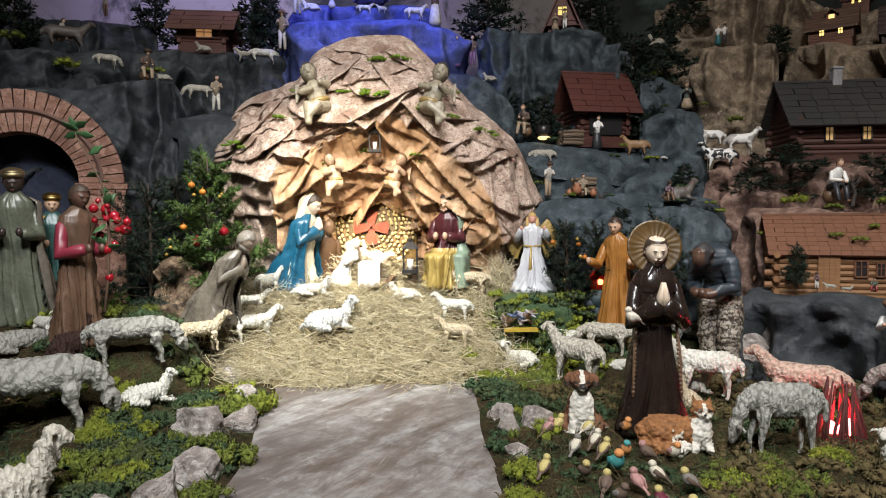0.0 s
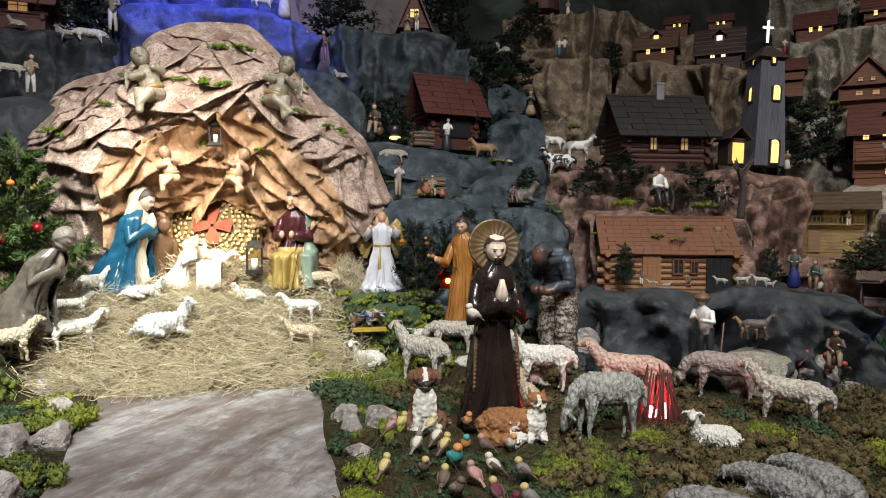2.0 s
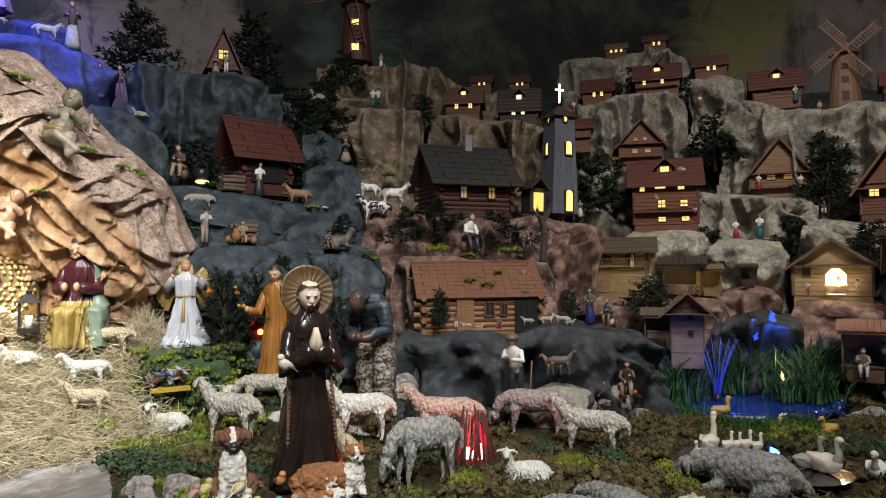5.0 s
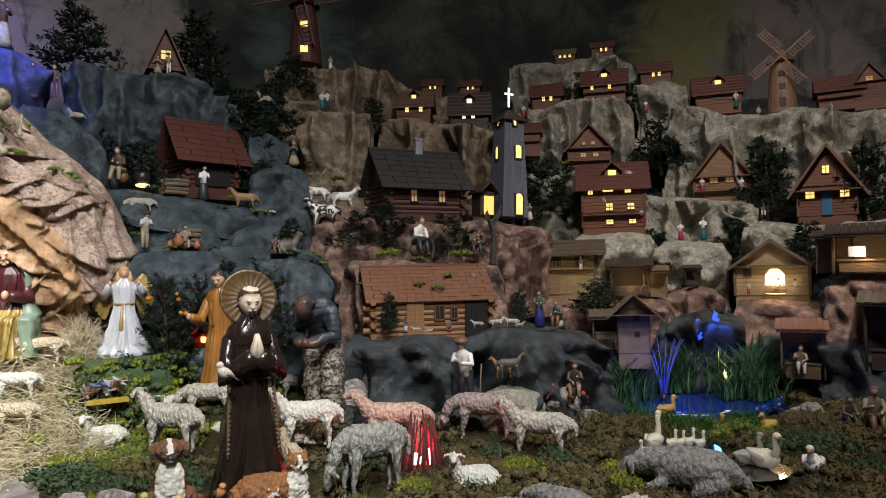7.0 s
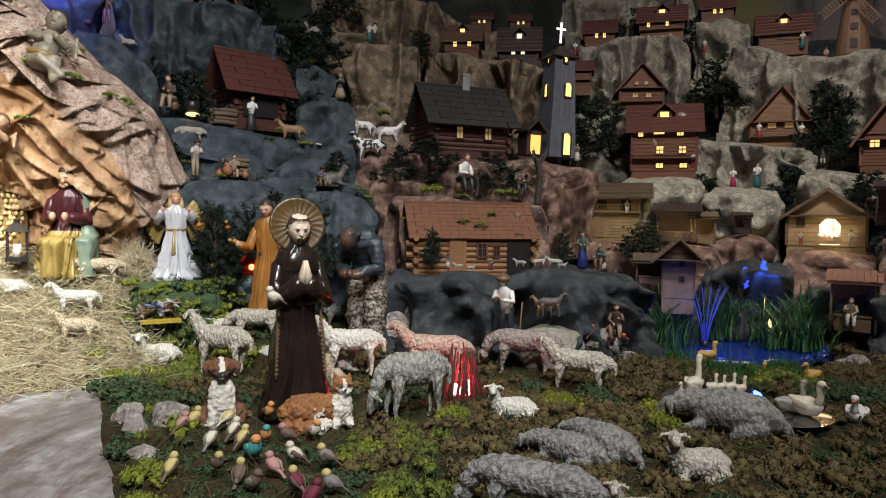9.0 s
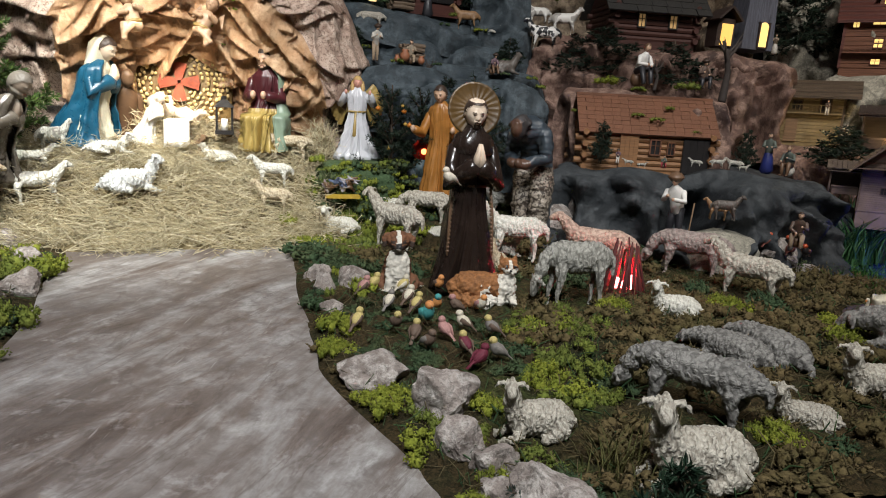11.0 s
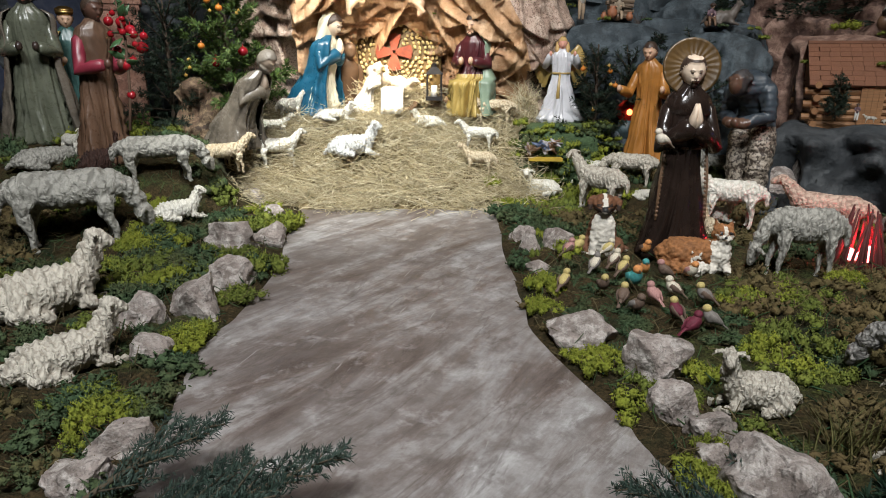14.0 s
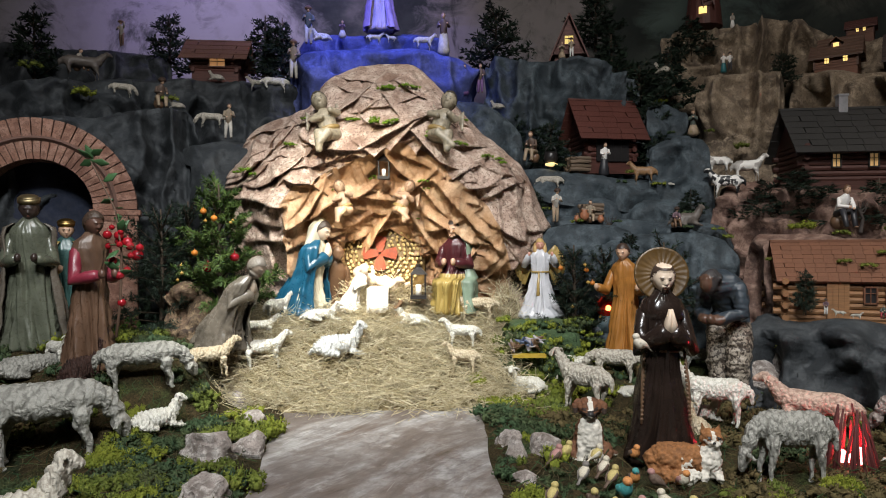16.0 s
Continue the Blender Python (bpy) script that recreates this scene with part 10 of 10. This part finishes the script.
# ---- small huts and stalls ----
house("animal_hut", -1.264, 3.794, 1.568, 0.26, 0.2, 0.11, 0.09, 5, wood((0.10, 0.035, 0.025)), wood((0.17, 0.085, 0.06)), "small dark red log hut with plank roof", 5, over=0.25, windows=((0.55, 0.5, 0.4, 0.5, True),), lit=glow((1.0, 0.5, 0.2), 0.25), rows=4)
house("small_hut", 0.797, 3.990, 1.738, 0.17, 0.15, 0.03, 0.2, -8, REDWOOD, REDWOOD, "steep-roofed little hut lit yellow inside", gable_front=True, windows=((0.5, 0.35, 0.4, 2.2, True),), lit=glow((1.0, 0.75, 0.2), 0.55), over=0.2)


def oven():
    root = empty("oven_front", pose(3.111, 1.798, 0.437, 0, 0, -62))
    bm = bmesh.new()
    tube(bm, [(0, 0.012, 0.0), (0, 0.012, 0.09), (0, 0.012, 0.115)], [(0.042, 0.006), (0.042, 0.006), (0.02, 0.006)], 20)
    part("opening", bm, glow((1.0, 0.78, 0.4), 2.6), root, "bright oven opening")
    bm = bmesh.new()
    box(bm, (0.0, -0.02, 0.02), (0.10, 0.03, 0.035))
    part("table", bm, PLANKWOOD, root, "", False)
    for k in range(5):
        bm = bmesh.new()
        ball(bm, (-0.04 + 0.02 * k, -0.02, 0.044), (0.009, 0.007, 0.006))
        part("loaf", bm, WHITE, root)
    return tagged(root, "glowing oven mouth with a table of loaves", "oven")


oven()
lamp("oven_lamp", "POINT", (3.042, 1.757, 0.493), (0, 0, 0), 0.5, (1.0, 0.75, 0.4), 0.02)


def stall(name, x, y, z, w, h, turn, mat, roofm, label, cloth=None):
    root = empty(name, pose(x, y, z, 0, 0, turn))
    for sx in (-1, 1):
        for sy in (-1, 1):
            bm = bmesh.new()
            tube(bm, [(sx * w * 0.46, sy * w * 0.3, 0), (sx * w * 0.45, sy * w * 0.3, h * 0.78)], [w * 0.03] * 2, 7)
            part("post", bm, mat, root)
    bm = bmesh.new()
    box(bm, (0, w * 0.3, h * 0.4), (w * 0.95, w * 0.04, h * 0.78))
    part("back_wall", bm, mat, root, "", False)
    bm = bmesh.new()
    box(bm, (0, -0.02 * w, h * 0.86 - w * 0.012), (w * 1.1, w * 0.92, w * 0.02), 0, Matrix.Rotation(0.22, 4, "X"))
    deck = part("roof", bm, roofm, root, "", False)
    for k in range(9):
        pieces("board", unit_board(roofm), deck, Matrix.Translation(((k / 8 - 0.5) * w * 1.05, -0.02 * w, h * 0.86 + 0.008 + 0.002 * (k % 2))) @ Matrix.Rotation(0.22, 4, "X") @ Matrix.Diagonal((w * 0.12, w * 0.95, w * 0.03, 1)))
    bm = bmesh.new()
    box(bm, (0, -w * 0.28, h * 0.25), (w * 0.8, w * 0.16, w * 0.04))
    box(bm, (0, -w * 0.28, h * 0.12), (w * 0.74, w * 0.12, h * 0.22))
    part("counter", bm, mat, root, "", False)
    if cloth:
        bm = bmesh.new()
        box(bm, (-w * 0.1, -w * 0.37, h * 0.42), (w * 0.25, w * 0.02, h * 0.2))
        part("linen", bm, cloth, root, "", False)
    return tagged(root, label, "stall")


stall("market_stall", 3.110, 1.403, 0.534, 0.24, 0.21, -66, wood((0.20, 0.11, 0.05)), DARKWOOD, "lit wooden stall hung with white linen", WHITE)
lamp("inn_lamp", "POINT", (2.419, 2.378, 0.508), (0, 0, 0), 0.35, (1.0, 0.75, 0.4), 0.03)
lamp("smithy_lamp", "POINT", (2.649, 2.276, 0.502), (0, 0, 0), 0.4, (1.0, 0.7, 0.3), 0.02)
lamp("stall_lamp", "POINT", (3.022, 1.356, 0.610), (0, 0, 0), 0.55, (1.0, 0.82, 0.5), 0.02)
stall("dark_stall", 3.155, 1.544, 0.530, 0.15, 0.2, -64, DARKWOOD, DARKWOOD, "dark open shed with trailing red flowers")
stall("tiled_stall", 2.853, 1.542, 0.099, 0.17, 0.25, -62, wood((0.14, 0.09, 0.05)), paint((0.22, 0.10, 0.07), 0.8), "tile-roofed stall in the shade of the rocks")
stall("smithy", 2.723, 2.343, 0.431, 0.20, 0.19, -48, DARKWOOD, DARKWOOD, "dark smithy shelter with a little golden light")
stall("lean_to", 2.803, 2.248, 0.424, 0.12, 0.16, -48, wood((0.25, 0.17, 0.08)), wood((0.2, 0.14, 0.08)), "straw-coloured lean-to with cart wheels")
stall("bridge_shed", 2.241, 2.058, 0.267, 0.13, 0.12, -46, wood((0.16, 0.11, 0.09)), wood((0.12, 0.09, 0.07)), "open wooden shed beside the mill house")
stall("small_well", 2.952, 2.135, 0.480, 0.08, 0.1, -50, DARKWOOD, DARKWOOD, "small dark roofed well on pink rock")
stall("far_shed", 2.944, 1.233, 0.155, 0.2, 0.32, -68, DARKWOOD, DARKWOOD, "dark shed at the end of the stage")


def cart_wheel(x, y, z, r, turn, label):
    root = empty("cart_wheel", pose(x, y, z + r, 0, 0, turn))
    bm = bmesh.new()
    tube(bm, [(math.cos(2 * math.pi * k / 24) * r, 0, math.sin(2 * math.pi * k / 24) * r) for k in range(25)], [r * 0.12] * 25, 6, 0, False, (0, 1, 0))
    part("rim", bm, PLANKWOOD, root)
    for k in range(4):
        a = math.pi * k / 4
        bm = bmesh.new()
        rod(bm, (math.cos(a) * r, 0, math.sin(a) * r), (-math.cos(a) * r, 0, -math.sin(a) * r), r * 0.06)
        part("spoke", bm, PLANKWOOD, root)
    return tagged(root, label, "wheel", "cart wheels")


cart_wheel(2.695, 2.222, 0.440, 0.022, -48, "small pale cart wheel leaning by the smithy")
cart_wheel(2.653, 2.271, 0.446, 0.015, -48, "tiny cart wheel by the smithy")
cart_wheel(2.752, 2.152, 0.444, 0.018, -48, "small cart wheel under the lean-to")


def jar(x, y, z, h, mat, label):
    bm = bmesh.new()
    tube(bm, [(0, 0, 0), (0, 0, h * 0.3), (0, 0, h * 0.6), (0, 0, h * 0.85), (0, 0, h)], [h * 0.25, h * 0.42, h * 0.42, h * 0.25, h * 0.3], 14, 0, False)
    ob = part("clay_jar", bm, mat)
    ob.matrix_basis = pose(x, y, z)
    return tagged(ob, label, "jar", "clay jars")


CLAY = paint((0.34, 0.13, 0.06), 0.6)
jar(0.655, 2.950, 0.700, 0.05, CLAY, "orange clay jar on the blue-grey rock")
jar(0.724, 2.930, 0.690, 0.035, CLAY, "small clay jar beside a larger one")
jar(0.620, 2.950, 0.695, 0.03, CLAY, "low clay pot on the rock")


def trunk(x, y, z, h, label, seed):
    rng = random.Random(seed)
    bm = bmesh.new()
    tube(bm, [(0, 0, 0), (0.01, 0, h * 0.4), (-0.01, 0, h * 0.7)], [h * 0.06, h * 0.045, h * 0.035], 8)
    for k in range(6):
        a = rng.uniform(0, 6.28)
        p = Vector((0, 0, h * rng.uniform(0.5, 0.7)))
        e = p + Vector((math.cos(a) * h * 0.22, math.sin(a) * h * 0.15, h * 0.3))
        tube(bm, [p, p.lerp(e, 0.5) + Vector((0, 0, -0.01)), e], [h * 0.025, h * 0.018, h * 0.008], 6)
    ob = part("bare_trunk", fused(bm, h * 0.012, 1), paint((0.045, 0.035, 0.03), 0.9))
    ob.matrix_basis = pose(x, y, z)
    return tagged(ob, label, "tree")


trunk(1.969, 2.508, 0.604, 0.30, "bare dark branching trunk before the tower rock", 3)
trunk(1.724, 2.655, 0.637, 0.14, "cut bare stump beside the seated man", 5)
trunk(0.772, 2.951, 0.592, 0.14, "thin bare stem with white blossom", 6)
for k, (x, y, z, r) in enumerate(((1.337, 2.619, 0.522, 0.03), (1.444, 2.610, 0.557, 0.03), (1.558, 2.488, 0.517, 0.03), (1.690, 2.486, 0.551, 0.03), (1.614, 2.440, 0.503, 0.03), (1.757, 2.367, 0.463, 0.02))):
    tuft(x, y, z, r, MOSSGREEN, "moss tuft growing on the log house roof", k + 30)
for k, (x, y, z, r) in enumerate(((1.262, 3.715, 1.391, 0.05), (0.953, 3.904, 1.640, 0.05), (1.259, 2.864, 0.614, 0.04), (1.110, 3.292, 0.886, 0.04), (0.823, 3.349, 0.881, 0.04), (1.561, 3.332, 1.083, 0.05), (1.563, 2.773, 0.649, 0.07), (1.652, 2.664, 0.627, 0.04), (1.835, 2.581, 0.642, 0.06), (1.339, 3.424, 1.168, 0.03), (1.571, 3.084, 0.807, 0.05), (2.893, 2.963, 1.213, 0.04), (1.258, 2.369, 0.204, 0.05), (-2.053, 3.322, 1.494, 0.06), (-1.328, 3.239, 1.304, 0.05), (-1.708, 3.173, 1.324, 0.06))):
    tuft(x, y, z, r, MOSSGREEN if k % 3 else MOSSLIME, "yellow-green moss tuft on the rocks", k + 60)


def flower_bed():
    root = empty("flower_bed", pose(0.345, 2.560, 0.150))
    bm = bmesh.new()
    box(bm, (0, 0, 0.006), (0.13, 0.04, 0.012))
    part("tray", bm, paint((0.45, 0.30, 0.03), 0.6), root, "yellow strip", False)
    rng = random.Random(8)
    for k in range(14):
        bm = bmesh.new()
        c = Vector((rng.uniform(-0.07, 0.07), rng.uniform(0, 0.05), rng.uniform(0.03, 0.07)))
        for q in range(3):
            d = Vector((rng.gauss(0, 1), rng.gauss(0, 0.6), rng.gauss(0.4, 0.6))).normalized() * 0.028
            tube(bm, [c - d * 0.5, c, c + d], [(0.004, 0.002), (0.011, 0.004), (0.003, 0.002)], 7)
        part("scrap", bm, rng.choice((paint((0.10, 0.13, 0.22)), paint((0.25, 0.20, 0.20)), paint((0.35, 0.33, 0.36)), BROWN)), root)
    return tagged(root, "small heap of grey-blue doves on a yellow strip", "ornament")


flower_bed()


# ---- things on the terrace by the red hut ----
def wood_pile(x, y, z, w, turn, label):
    """Short split logs stacked in rows."""
    root = empty("wood_pile", pose(x, y, z, 0, 0, turn))
    rng = random.Random(3)
    for row in range(4):
        for k in range(4 - row // 2):
            bm = bmesh.new()
            a = Vector((-w / 2 + rng.uniform(-0.006, 0.006), 0.022 * (k - 1.5) + 0.008 * (row % 2), 0.012 + 0.019 * row))
            b = a + Vector((w, rng.uniform(-0.006, 0.006), rng.uniform(-0.003, 0.003)))
            tube(bm, [a, a.lerp(b, 0.5) + Vector((0, 0, 0.002)), b], [0.010, 0.0112, 0.0095], 8, 0, False)
            part("log", bm, wood((0.17, 0.12, 0.08), (2.0, 30.0, 30.0)), root, "", False)
    return tagged(root, label, "wood pile")


def kettle(x, y, z, s, label):
    root = empty("kettle", pose(x, y, z))
    bm = bmesh.new()
    tube(bm, [(0, 0, 0.02), (0, 0, 0.05), (0, 0, 0.085), (0, 0, 0.10)], [0.03, 0.05, 0.045, 0.038], 16, 0, False)
    part("pot", bm, BLACK, root)
    bm = bmesh.new()
    tube(bm, [(0.04 * math.cos(a), 0, 0.095 + 0.05 * math.sin(a)) for a in (0, 0.6, 1.2, 1.9, 2.5, 3.14)], [0.004] * 6, 6)
    part("handle", bm, BLACK, root)
    bm = bmesh.new()
    ball(bm, (0, -0.02, 0.012), (0.045, 0.035, 0.014), 0, None, 12, 6)
    part("ember", bm, glow((1.0, 0.72, 0.3), 1.3), root, "glowing embers under the pot")
    root.scale = (s, s, s)
    return tagged(root, label, "kettle")


wood_pile(0.722, 3.38, 0.965, 0.11, 10, "stack of split logs on the dark terrace")
wood_pile(0.70, 3.02, 0.70, 0.10, 4, "low stack of logs behind the clay jars")
kettle(0.585, 3.41, 1.00, 0.75, "small black kettle over glowing embers")
beast("donkey_figure", 1.09, 2.86, 0.668, 0.15, ASSHIDE, 8, "grey donkey figure resting beside the shepherd", "lie", 1.1)
for k, (x, y, z, r) in enumerate(((0.62, 3.36, 0.99, 0.035), (1.0, 3.36, 0.955, 0.04), (0.92, 3.30, 0.90, 0.035), (0.52, 3.20, 0.76, 0.03), (1.16, 3.02, 0.73, 0.035), (1.20, 2.80, 0.65, 0.03), (1.06, 2.78, 0.66, 0.025), (1.42, 3.42, 1.18, 0.03), (1.22, 3.42, 1.17, 0.03), (0.62, 2.93, 0.69, 0.03), (0.80, 2.93, 0.69, 0.025))):
    tuft(x, y, z, r, MOSSGREEN if k % 2 else MOSSDARK, "green moss tuft on the dark terrace", k + 90)
for k, (x, y, z, h, w) in enumerate(((0.62, 3.62, 0.98, 0.30, 0.13), (1.22, 3.62, 1.0, 0.40, 0.15), (0.44, 3.10, 0.66, 0.20, 0.09), (1.20, 3.10, 0.72, 0.14, 0.08), (0.82, 2.80, 0.48, 0.16, 0.08), (1.56, 3.02, 0.72, 0.14, 0.10), (1.75, 2.92, 0.74, 0.12, 0.09))):
    t = copy_thing(second if k % 2 else first, pose(x, y, z, 0, 0, 53 * k + 20))
    t.scale = (w / 0.15, w / 0.15, h / 0.42)
